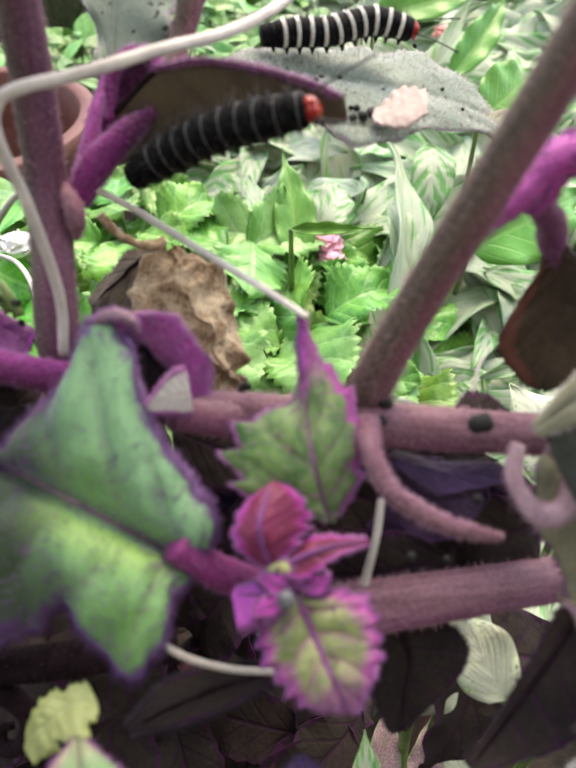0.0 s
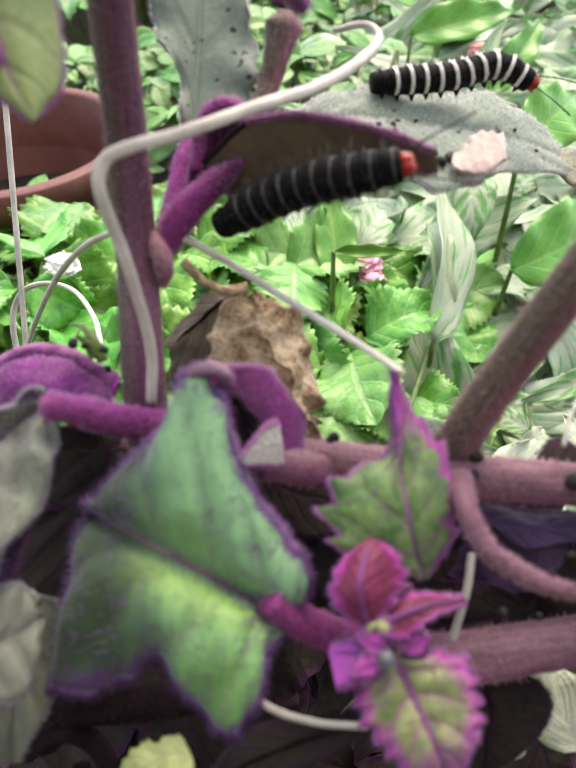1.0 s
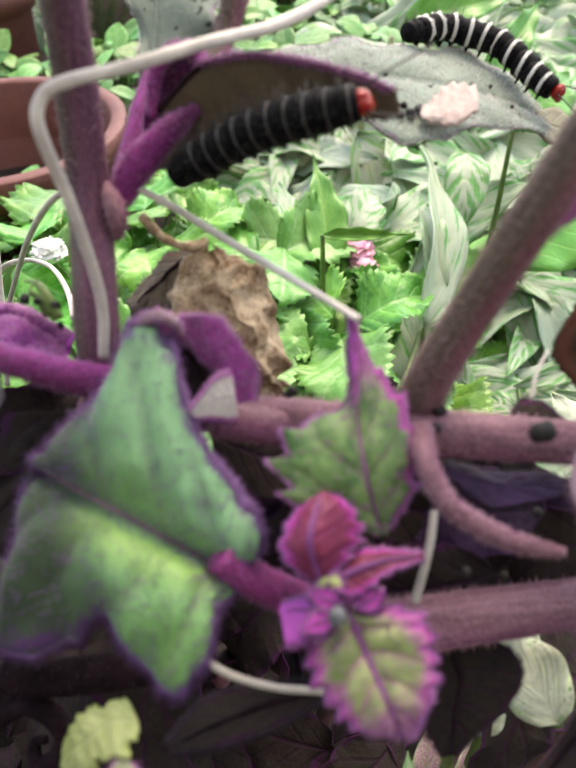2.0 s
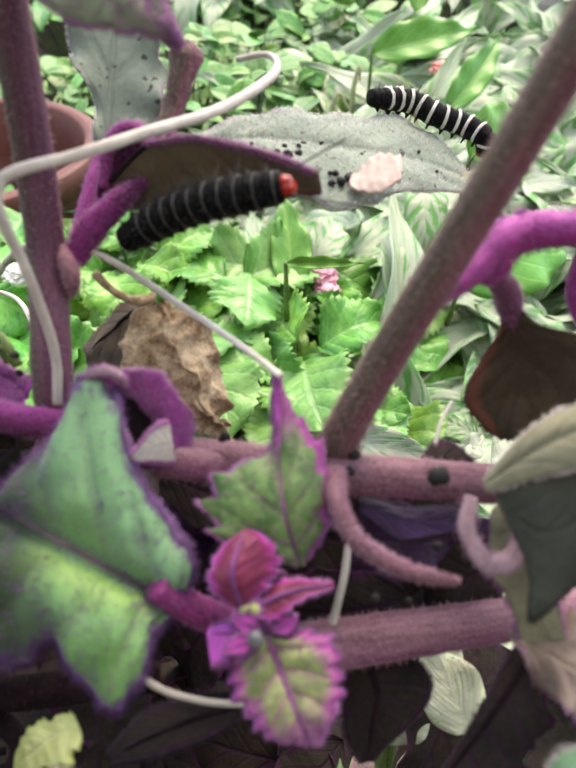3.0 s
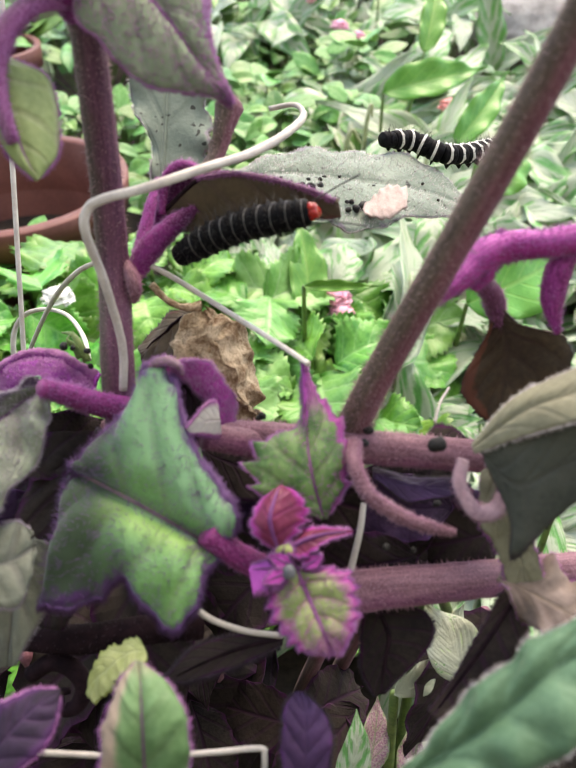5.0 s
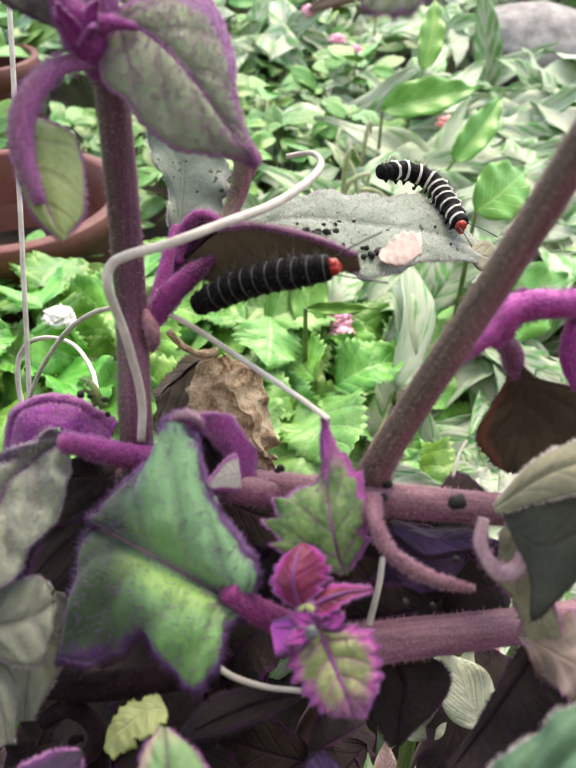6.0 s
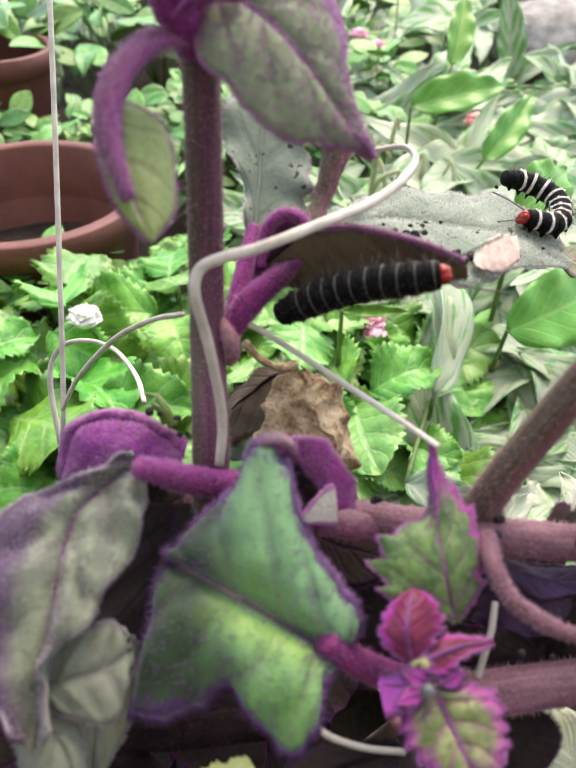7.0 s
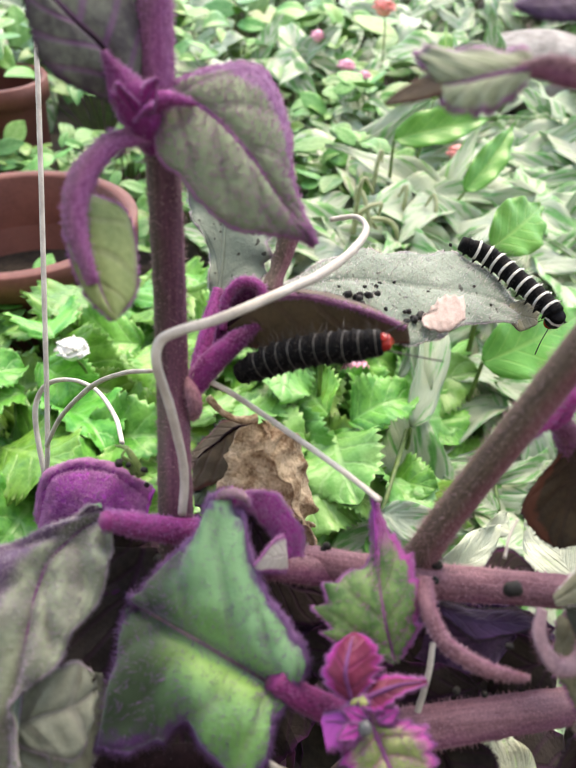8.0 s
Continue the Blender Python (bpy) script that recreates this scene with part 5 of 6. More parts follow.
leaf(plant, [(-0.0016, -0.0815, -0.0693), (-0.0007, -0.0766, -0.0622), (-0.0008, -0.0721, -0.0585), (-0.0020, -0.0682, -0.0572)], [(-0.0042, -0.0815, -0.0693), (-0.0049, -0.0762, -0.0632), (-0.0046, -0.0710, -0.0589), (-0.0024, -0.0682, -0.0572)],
     [(0.0020, -0.0818, -0.0682), (0.0036, -0.0770, -0.0611), (0.0029, -0.0721, -0.0585), (-0.0013, -0.0682, -0.0572)], m_violet_deep, m_velvet_shade_dark, hairs=500, rib_r=0, quilt=0.0006, ragged=0.12)
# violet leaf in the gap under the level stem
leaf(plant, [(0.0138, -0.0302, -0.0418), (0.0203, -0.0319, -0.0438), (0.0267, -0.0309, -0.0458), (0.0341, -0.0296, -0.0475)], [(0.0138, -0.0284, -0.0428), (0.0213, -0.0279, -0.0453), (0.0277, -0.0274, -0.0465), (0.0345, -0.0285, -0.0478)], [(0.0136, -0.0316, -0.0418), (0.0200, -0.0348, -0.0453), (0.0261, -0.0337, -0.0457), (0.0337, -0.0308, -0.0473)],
     m_violet_deep, m_velvet_shade_dark, hairs=700, rib_r=0, crumple=0.0006)
# curled leaf edge by the level stem
stalk("leaf_curl", plant, [(0.0281, -0.0386, -0.0293), (0.0271, -0.0432, -0.0315), (0.0297, -0.0468, -0.0342), (0.0340, -0.0456, -0.0343), (0.0355, -0.0407, -0.0318), (0.0325, -0.0382, -0.0304)], [0.0012, 0.0016, 0.0017, 0.0014, 0.0008], m_pale_skin, "curled pale leaf edge", flat=0.45, rough=0.2, n=40, hairs=400, hair_mat=m_hair_pink, seed=24)
leaf(plant, [(0.0341, -0.0365, -0.0331), (0.0356, -0.0413, -0.0373), (0.0384, -0.0455, -0.0422), (0.0410, -0.0514, -0.0507)], [(0.0330, -0.0364, -0.0346), (0.0319, -0.0428, -0.0412), (0.0355, -0.0472, -0.0457), (0.0378, -0.0514, -0.0507)], [(0.0369, -0.0365, -0.0331), (0.0399, -0.0420, -0.0365), (0.0412, -0.0467, -0.0421), (0.0439, -0.0514, -0.0491)], m_leaf_olive, m_pinkish, "brownish olive withered leaf fold", crumple=0.0007, ragged=0.2, hairs=300, rib_r=0)
leaf(plant, [(0.0242, -0.0217, -0.0456), (0.0303, -0.0182, -0.0460), (0.0376, -0.0219, -0.0458)], [(0.0244, -0.0195, -0.0461), (0.0306, -0.0133, -0.0448), (0.0386, -0.0201, -0.0466)], [(0.0242, -0.0232, -0.0460), (0.0299, -0.0223, -0.0463), (0.0369, -0.0235, -0.0461)], m_velvet_shade_dark, m_velvet_violet, "dark hairy leaf behind the level stem", hairs=500, ragged=0.1, crumple=0.0004, rib_r=0)
stalk("bud_leaf", plant, [(-0.0490, -0.0040, -0.0339), (-0.0507, -0.0017, -0.0312), (-0.0528, 0.0007, -0.0299), (-0.0555, 0.0018, -0.0302)], [0.0010, 0.0009, 0.0006, 0.0002], m_green_stalk, "small dark curled bract", flat=0.5, n=20, seed=40)
stalk("bud_leaf", plant, [(-0.0504, -0.0043, -0.0328), (-0.0515, -0.0034, -0.0301), (-0.0529, -0.0025, -0.0290), (-0.0518, -0.0004, -0.0281)], [0.0010, 0.0008, 0.0005, 0.0002], m_green_stalk, flat=0.5, n=20, seed=41)
stalk("tendril", plant, [(-0.0636, -0.0472, -0.0922), (-0.0583, -0.0461, -0.0884), (-0.0535, -0.0474, -0.0884), (-0.0505, -0.0501, -0.0913), (-0.0523, -0.0528, -0.0955), (-0.0558, -0.0534, -0.0961), (-0.0566, -0.0506, -0.0945), (-0.0543, -0.0500, -0.0940)], [0.002, 0.0022, 0.002, 0.0014, 0.0008], m_dark_shade_stem, "dark curled shoot", n=40, seed=25)
leaf(plant, [(-0.0303, -0.0611, -0.0553), (-0.0347, -0.0611, -0.0583), (-0.0385, -0.0620, -0.0624), (-0.0425, -0.0637, -0.0690)], [(-0.0313, -0.0591, -0.0560), (-0.0361, -0.0583, -0.0582), (-0.0400, -0.0586, -0.0616), (-0.0438, -0.0623, -0.0704)], [(-0.0297, -0.0626, -0.0555), (-0.0319, -0.0643, -0.0575), (-0.0370, -0.0654, -0.0633), (-0.0417, -0.0648, -0.0687)], m_yellow, m_yellow, "yellowing torn leaf", ragged=0.5, crumple=0.0008, rib_r=0)

# small pale-tipped leaflets of the shoot
for q, tip, w in (([(-0.0031, -0.0518, -0.0423)][0], [(-0.0053, -0.0496, -0.0384)][0], 0.0012), ([(-0.0017, -0.0514, -0.0418)][0], [(0.0002, -0.0492, -0.0396)][0], 0.0013), ([(-0.0029, -0.0528, -0.0418)][0], [(-0.0073, -0.0515, -0.0404)][0], 0.0013),
                  ([(-0.0012, -0.0530, -0.0421)][0], [(0.0025, -0.0515, -0.0406)][0], 0.0012), ([(-0.0034, -0.0537, -0.0420)][0], [(-0.0083, -0.0556, -0.0432)][0], 0.0012)):
    d = (V(tip) - V(q)).normalized()
    side = d.cross(FRONT - V(q)).normalized() * w
    mid = V(q).lerp(V(tip), 0.45)
    leaf(plant, [q, mid, tip], [q, mid - side, tip], [q, mid + side, tip], m_velvet_magenta, m_velvet_bud, name="bud_leaf", hairs=240, rib_r=0.0003, nv=32, nu=8, teeth=5, tooth=0.35)

# inner leaves and twigs; the leaves' near-black colour paints the shade in here
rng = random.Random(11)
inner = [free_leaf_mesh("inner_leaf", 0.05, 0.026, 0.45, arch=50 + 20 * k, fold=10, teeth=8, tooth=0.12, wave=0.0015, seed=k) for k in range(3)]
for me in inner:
    me.materials.append(m_velvet_shade_dark)
    me.materials.append(m_velvet_shade_dark)
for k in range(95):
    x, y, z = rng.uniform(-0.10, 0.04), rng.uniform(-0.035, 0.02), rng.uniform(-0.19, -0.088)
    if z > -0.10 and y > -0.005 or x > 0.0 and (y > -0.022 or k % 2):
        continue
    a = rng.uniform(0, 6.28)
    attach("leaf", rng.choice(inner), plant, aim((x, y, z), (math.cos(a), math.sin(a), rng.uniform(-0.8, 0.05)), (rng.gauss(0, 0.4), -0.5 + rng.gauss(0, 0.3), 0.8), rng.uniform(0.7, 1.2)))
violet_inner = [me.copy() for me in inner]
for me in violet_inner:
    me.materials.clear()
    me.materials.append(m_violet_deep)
    me.materials.append(m_velvet_shade_dark)
# near-black and violet leaves set to darken the gaps under the level stem
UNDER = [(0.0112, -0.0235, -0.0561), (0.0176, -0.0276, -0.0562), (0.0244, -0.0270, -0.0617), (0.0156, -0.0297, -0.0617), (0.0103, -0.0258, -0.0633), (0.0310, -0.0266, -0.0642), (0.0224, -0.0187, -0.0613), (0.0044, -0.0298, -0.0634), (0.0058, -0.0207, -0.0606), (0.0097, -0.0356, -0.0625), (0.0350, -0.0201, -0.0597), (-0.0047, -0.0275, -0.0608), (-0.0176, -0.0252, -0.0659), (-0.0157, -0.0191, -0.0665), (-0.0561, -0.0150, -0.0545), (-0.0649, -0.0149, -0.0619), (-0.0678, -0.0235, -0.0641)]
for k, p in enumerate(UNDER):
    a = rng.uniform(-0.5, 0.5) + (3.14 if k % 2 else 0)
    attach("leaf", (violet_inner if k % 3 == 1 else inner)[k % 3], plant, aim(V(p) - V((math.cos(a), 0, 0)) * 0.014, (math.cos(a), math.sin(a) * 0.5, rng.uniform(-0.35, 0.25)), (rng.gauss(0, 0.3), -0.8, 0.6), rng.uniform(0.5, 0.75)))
for k in range(7):
    x = -0.085 + 0.026 * k
    stalk("stem", plant, [(x, 0.0, GROUND), (x + rng.uniform(-0.01, 0.01), -0.005, -0.2), (x * 0.9 + rng.uniform(-0.015, 0.015), rng.uniform(-0.03, 0.0), -0.125)], [0.0035, 0.003, 0.0022], m_stem, n=14, sides=8)

# ---------------------------------------------------------------- fibres
def fibre(points, radii, label, n=60, flat=0.75, parent=None):
    ob = part("dry_fibre", tube_bm(points, radii, n, 8, flat, 0.08), m_fibre)
    return tagged(ob, label, "dry grass", group="dry fibres")


fibre([(-0.0387, -0.0155, -0.0326), (-0.0381, -0.0119, -0.0234), (-0.0398, -0.0097, -0.0097), (-0.0417, -0.0089, 0.0008), (-0.0411, -0.0072, 0.0045), (-0.0381, -0.0059, 0.0061), (-0.0304, -0.0018, 0.0065), (-0.0206, 0.0060, 0.0068), (-0.0117, 0.0155, 0.0059), (-0.0046, 0.0247, 0.0063), (-0.0005, 0.0341, 0.0068), (-0.0024, 0.0388, 0.0077), (-0.0084, 0.0393, 0.0067)], [0.0009, 0.001, 0.001, 0.001, 0.001, 0.0009, 0.0008],
      "thick pale dry fibre curled round the stem", n=110)
fibre([(-0.0377, 0.0074, -0.0139), (-0.0288, 0.0060, -0.0187), (-0.0161, -0.0031, -0.0218), (-0.0063, -0.0126, -0.0222), (0.0001, -0.0216, -0.0206)], [0.0007, 0.0007, 0.0006], "straight pale dry fibre from the stem")
fibre([(-0.0484, 0.0156, -0.0199), (-0.0591, 0.0293, -0.0317), (-0.0750, 0.0503, -0.0537), (-0.0958, 0.0747, -0.0875), (-0.1074, 0.0825, -0.1097)], [0.0006, 0.0008, 0.0009], "thin pale dry fibre")
fibre([(-0.0687, 0.0507, -0.0769), (-0.0735, 0.0635, -0.0770), (-0.0853, 0.0845, -0.0831), (-0.0995, 0.0984, -0.0901), (-0.1120, 0.1043, -0.0988), (-0.1170, 0.1007, -0.1112), (-0.1143, 0.0888, -0.1338)], [0.0009, 0.0011, 0.0011], "arched thin pale dry fibre")
fibre([(-0.1126, 0.0835, -0.1324), (-0.1086, 0.0873, -0.1117), (-0.1083, 0.1162, -0.0634), (-0.1095, 0.1470, -0.0192), (-0.1108, 0.1711, 0.0151), (-0.1127, 0.2022, 0.0598)], [0.0011, 0.0011, 0.0011], "long upright pale dry fibre")
fibre([(-0.0213, -0.0549, -0.0522), (-0.0176, -0.0559, -0.0548), (-0.0117, -0.0561, -0.0581), (-0.0049, -0.0556, -0.0606)], [0.0006, 0.0006], "pale dry fibre below the green leaf")
fibre([(0.0110, -0.0372, -0.0432), (0.0102, -0.0410, -0.0472), (0.0085, -0.0451, -0.0543)], [0.0006, 0.0007], "short pale dry fibre beside the shoot")
fibre([(-0.0608, -0.0744, -0.0671), (-0.0468, -0.0746, -0.0675), (-0.0294, -0.0745, -0.0692), (-0.0170, -0.0739, -0.0686), (-0.0090, -0.0734, -0.0682), (-0.0081, -0.0744, -0.0693), (-0.0084, -0.0779, -0.0765)], [0.0006, 0.0006], "pale bent straw under the leaves", n=50)
fibre([(0.0293, -0.0172, -0.0305), (0.0271, -0.0206, -0.0316), (0.0256, -0.0246, -0.0334)], [0.0003, 0.0003, 0.0004], "thin dark dry fibre on the stem", n=20)

# ---------------------------------------------------------------- frass
def pellet_mesh(seed):
    bm = bmesh.new()
    bmesh.ops.create_icosphere(bm, subdivisions=2, radius=0.001)
    for v in bm.verts:
        v.co = v.co * (1 + 0.22 * noise.noise(v.co * 1500 + V((seed, 0, 0)))) * (1 - 0.1 * (abs(v.co.z) < 0.0003))
        v.co.z *= 1.2
    me = bpy.data.meshes.new("frass_pellet")
    bm.to_mesh(me)
    bm.free()
    me.materials.append(m_frass)
    me.polygons.foreach_set("use_smooth", [True] * len(me.polygons))
    return me


pellets = [pellet_mesh(k) for k in range(3)]
FRASS_LEAF = [(-0.0007, 0.0323, -0.0094), (0.0015, 0.0336, -0.0099), (0.0038, 0.0352, -0.0104), (-0.0019, 0.0316, -0.0091), (0.0049, 0.0406, -0.0107), (0.0009, 0.0372, -0.0097), (-0.0042, 0.0318, -0.0088), (0.0145, 0.0467, -0.013), (0.0181, 0.0438, -0.0144), (0.0112, 0.0321, -0.0133), (0.0124, 0.0298, -0.0137), (0.0104, 0.0281, -0.0133), (0.0172, 0.0524, -0.0131), (0.0318, 0.0515, -0.0176), (0.0251, 0.064, -0.014), (0.0352, 0.0451, -0.0192), (0.0279, 0.0683, -0.0144), (-0.0036, 0.0313, -0.0083), (-0.001, 0.0311, -0.0091), (0.0014, 0.0333, -0.0098), (0.0039, 0.0386, -0.0103), (0.0141, 0.031, -0.0138), (0.0124, 0.0286, -0.0134), (0.0146, 0.047, -0.0128), (0.0176, 0.0424, -0.0141), (0.0054, 0.0298, -0.0112), (0.0102, 0.0309, -0.0126), (0.0089, 0.0427, -0.0115), (0.0249, 0.0542, -0.0149), (0.026, 0.0496, -0.0158), (-0.0057, 0.0336, -0.0076), (-0.0002, 0.0291, -0.0094)]
FRASS_SIZE = [1.1, 1.0, 0.8, 0.7, 0.5, 0.5, 0.6, 0.5, 0.6, 0.8, 0.9, 0.7, 0.4, 0.4, 0.4, 0.4, 0.5, 1.0, 0.9, 0.9, 0.5, 1.2, 0.8, 0.4, 0.6, 0.5, 0.5, 0.4, 0.35, 0.4, 0.35, 0.7]
FRASS_REST = [(0.0242, -0.0341, -0.0300), (0.0122, -0.0262, -0.0340), (0.0113, -0.0292, -0.0345), (-0.0092, -0.0220, -0.0339), (-0.0099, -0.0223, -0.0343), (-0.0532, -0.0047, -0.0291), (-0.0512, -0.0050, -0.0294), (-0.0474, -0.0070, -0.0287), (-0.0429, -0.0237, -0.0365), (-0.0470, -0.0083, -0.0318), (0.0249, -0.0388, -0.0414), (0.0151, -0.0441, -0.0480), (0.0204, -0.0445, -0.0485)]
REST_SIZE = [1.6, 0.9, 0.8, 0.8, 0.6, 0.9, 0.6, 0.7, 0.8, 0.6, 0.7, 0.7, 0.6]
for k, (p, s) in enumerate(zip(FRASS_LEAF + FRASS_REST, FRASS_SIZE + REST_SIZE)):
    ob = new("frass_pellet", pellets[k % 3])
    ob.matrix_basis = Matrix.Translation(p) @ Euler((k, k * 2, k)).to_matrix().to_4x4() @ Matrix.Scale(s, 4)
    tagged(ob, "small black dropping lying on the plant", "frass", group="frass pellets")
bud = new("round_seed", pellets[1].copy())
bud.data.materials.clear()
bud.data.materials.append(m_seed)
bud.matrix_basis = Matrix.Translation([(-0.0036, -0.0547, -0.0411)][0]) @ Matrix.Scale(1.25, 4)
tagged(bud, "small grey round seed caught in the shoot", "seed")

# ---------------------------------------------------------------- caterpillars


def segment_bm(r, length, band, seed):
    """One body ring along +y: black and lumpy, with a white band round it."""
    bm = bmesh.new()
    n, sides = 16, 16
    rings = []
    for k in range(n + 1):
        v = k / n
        rr = r * (0.86 + 0.14 * math.sin(math.pi * v) ** 0.6)
        rings.append([])
        for j in range(sides):
            a = 2 * math.pi * j / sides
            if k == n // 2 - 1 and j % 2 == 1 and math.sin(a) > -0.2:
                rr2 = rr * 1.22
            elif k in (n // 2, n // 2 + 1) and j in (10, 14):
                rr2 = rr * 1.4
            else:
                rr2 = rr
            q = rr2 * (1 + 0.05 * noise.noise(V((math.cos(a) * 3, v * 4, math.sin(a) * 3 + seed))))
            rings[-1].append(bm.verts.new((math.cos(a) * q, (v - 0.5) * length, math.sin(a) * q * 0.95)))
    for k in range(n):
        for j in range(sides):
            f = bm.faces.new((rings[k][j], rings[k + 1][j], rings[k + 1][(j + 1) % sides], rings[k][(j + 1) % sides]))
            a = 2 * math.pi * (j + 0.5) / sides
            upper = math.sin(a) > -0.35
            f.material_index = 1 if (upper and k in band) else 0
    bm.faces.new(rings[0])
    bm.faces.new(rings[-1][::-1])
    return bm


def head_bm(r):
    """A round head with a groove down its middle and small jaws."""
    bm = bmesh.new()
    bmesh.ops.create_uvsphere(bm, u_segments=24, v_segments=16, radius=r)
    for v in bm.verts:
        v.co.z *= 1.05
        v.co.y *= 0.8
        if abs(v.co.x) < r * 0.12 and v.co.z > -r * 0.3:
            v.co *= 0.88
        if v.co.z < -r * 0.6 and v.co.y > r * 0.2:
            v.co += V((0, r * 0.25, -r * 0.2))
    return bm


def seta_mesh(r, length, count, seed):
    rng = random.Random(seed)
    roots = []
    for k in range(count):
        a = rng.uniform(-0.5, math.pi + 0.5)
        roots.append((V((math.cos(a) * r * 0.98, rng.uniform(-0.4, 0.4) * length, math.sin(a) * r * 0.95)), V((math.cos(a), 0, math.sin(a)))))
    return hair_mesh("hairs", roots, r * 1.0, 0.000045, seed, 0.3)


def caterpillar(at, label, r, length, count, band, ring_mat):
    cat = thing("caterpillar", at, label, "caterpillar")
    seg_len = length / count
    pieces = []
    for k in range(count):
        v = (k + 0.5) / count
        rr = r * (0.70 + 0.30 * min(1, v * 6)) * (0.80 + 0.20 * min(1, (1 - v) * 5))
        seg = part("body_segment", segment_bm(rr, seg_len * 1.32, band if k else (), k), [m_black, ring_mat], cat, "black ring with a white band" if band and k else "")
        put("hairs", seta_mesh(rr, seg_len, 40, k), m_seta, seg, kind="stuff")
        pieces.append(seg)
    head = part("head", head_bm(r * 0.58), m_red, cat, "shiny red head")
    for x in (-1, 1):
        part("feeler", tube_bm([(x * r * 0.5, r * 0.1, r * 0.3), (x * r * 1.0, r * 1.6, r * 0.5), (x * r * 1.5, r * 3.2, r * 0.5)], [r * 0.05, r * 0.045, r * 0.06], 8, 5), m_seta, head, "long thin black bristle")
    pieces.append(head)
    return cat, pieces


def lay(points, count, up):
    """Poses of the body rings and the head, spread along a curve from tail to head."""
    line = spline(points, 80)
    far = np.cumsum([0] + [(b - a).length for a, b in zip(line, line[1:])])
    out = []
    for k in range(count + 1):
        s = (k + 0.5) / (count + 0.35) * far[-1]
        i = min(int(np.searchsorted(far, s)), 80)
        i = max(1, i)
        t = (s - far[i - 1]) / max(far[i] - far[i - 1], 1e-9)
        d = line[min(i + 2, 80)] - line[max(i - 3, 0)]
        out.append(aim(line[i - 1].lerp(line[i], min(t, 1.0)), d, up))
    return out


RESTING = [(-0.0275, 0.0075, -0.0137), (-0.0205, 0.0061, -0.0089), (-0.0126, 0.0034, -0.0042), (-0.0047, 0.0007, -0.0010), (0.0009, -0.0000, 0.0005)]
feeder, feeder_parts = caterpillar(RESTING[0], "black caterpillar with thin white rings and red head, feeding", 0.0033, 0.033, 11, (11,), m_ring)
for ob, m in zip(feeder_parts, lay(RESTING, 11, (0.1, -0.75, 0.6))):
    ob.matrix_parent_inverse.identity()
    ob.matrix_basis = Matrix.Translation(-V(RESTING[0])) @ m

CRAWL_START = [(-0.0061, 0.0455, -0.0044)][0]
crawler, crawler_parts = caterpillar(CRAWL_START, "black caterpillar with broad white bands and red head, crawling", 0.0029, 0.034, 11, (5, 6, 7), m_white)
for ob in crawler_parts:
    ob.matrix_parent_inverse.identity()

# ---------------------------------------------------------------- the bed behind
rng = random.Random(5)


def leaf_kinds(name, mats, specs):
    out = []
    for k, spec in enumerate(specs):
        me = free_leaf_mesh(name, 0.1, **spec, seed=k + 1)
        for m in mats:
            me.materials.append(m)
        me.polygons.foreach_set("use_smooth", [True] * len(me.polygons))
        out.append(me)
    return out


toothed = leaf_kinds("toothed_leaf", (m_tooth, m_tooth_under), [
    dict(width=0.092, peak=0.46, arch=40, fold=10, teeth=15, tooth=0.21, quilt=0.0035, wave=0.007, waves=2, nv=60, nu=10, tip=0.6),
    dict(width=0.085, peak=0.44, arch=75, fold=20, teeth=14, tooth=0.21, quilt=0.0035, wave=0.008, waves=2, nv=56, nu=10, tip=0.62),
    dict(width=0.100, peak=0.48, arch=20, fold=-8, teeth=15, tooth=0.21, quilt=0.0035, wave=0.009, waves=2, nv=60, nu=10, tip=0.55),
    dict(width=0.075, peak=0.43, arch=55, fold=28, teeth=14, tooth=0.21, quilt=0.0035, wave=0.006, waves=3, nv=56, nu=10, tip=0.65)])
# copies in the paler colour that paints the sky's reflection
skylit_toothed = [me.copy() for me in toothed]
for me in skylit_toothed:
    me.materials.clear()
    me.materials.append(m_tooth_skylit)
    me.materials.append(m_tooth_under)
striped = leaf_kinds("variegated_leaf", (m_varieg, m_varieg_under), [
    dict(width=0.034, peak=0.38, arch=60, fold=18, wave=0.002, waves=3),
    dict(width=0.026, peak=0.35, arch=35, fold=26, wave=0.002, waves=2),
    dict(width=0.040, peak=0.42, arch=80, fold=8, wave=0.003, waves=3),
    dict(width=0.030, peak=0.40, arch=15, fold=14, wave=0.002, waves=4),
    dict(width=0.022, peak=0.36, arch=95, fold=30, wave=0.002, waves=3)])
white_leaves = leaf_kinds("variegated_leaf", (m_varieg_white, m_varieg_under), [
    dict(width=0.040, peak=0.40, arch=40, fold=12, wave=0.004, waves=2), dict(width=0.024, peak=0.35, arch=30, fold=24, wave=0.003, waves=2), dict(width=0.055, peak=0.45, arch=60, fold=6, wave=0.006, waves=2)])
plain_white = leaf_kinds("variegated_leaf", (m_almost_white, m_varieg_under), [
    dict(width=0.055, peak=0.40, arch=30, fold=8, wave=0.006, waves=2), dict(width=0.045, peak=0.45, arch=50, fold=14, wave=0.005, waves=2)])
speckled = leaf_kinds("speckled_leaf", (m_speckled, m_speckled), [dict(width=0.04, peak=0.45, arch=20, fold=10, wave=0.003, waves=3)])
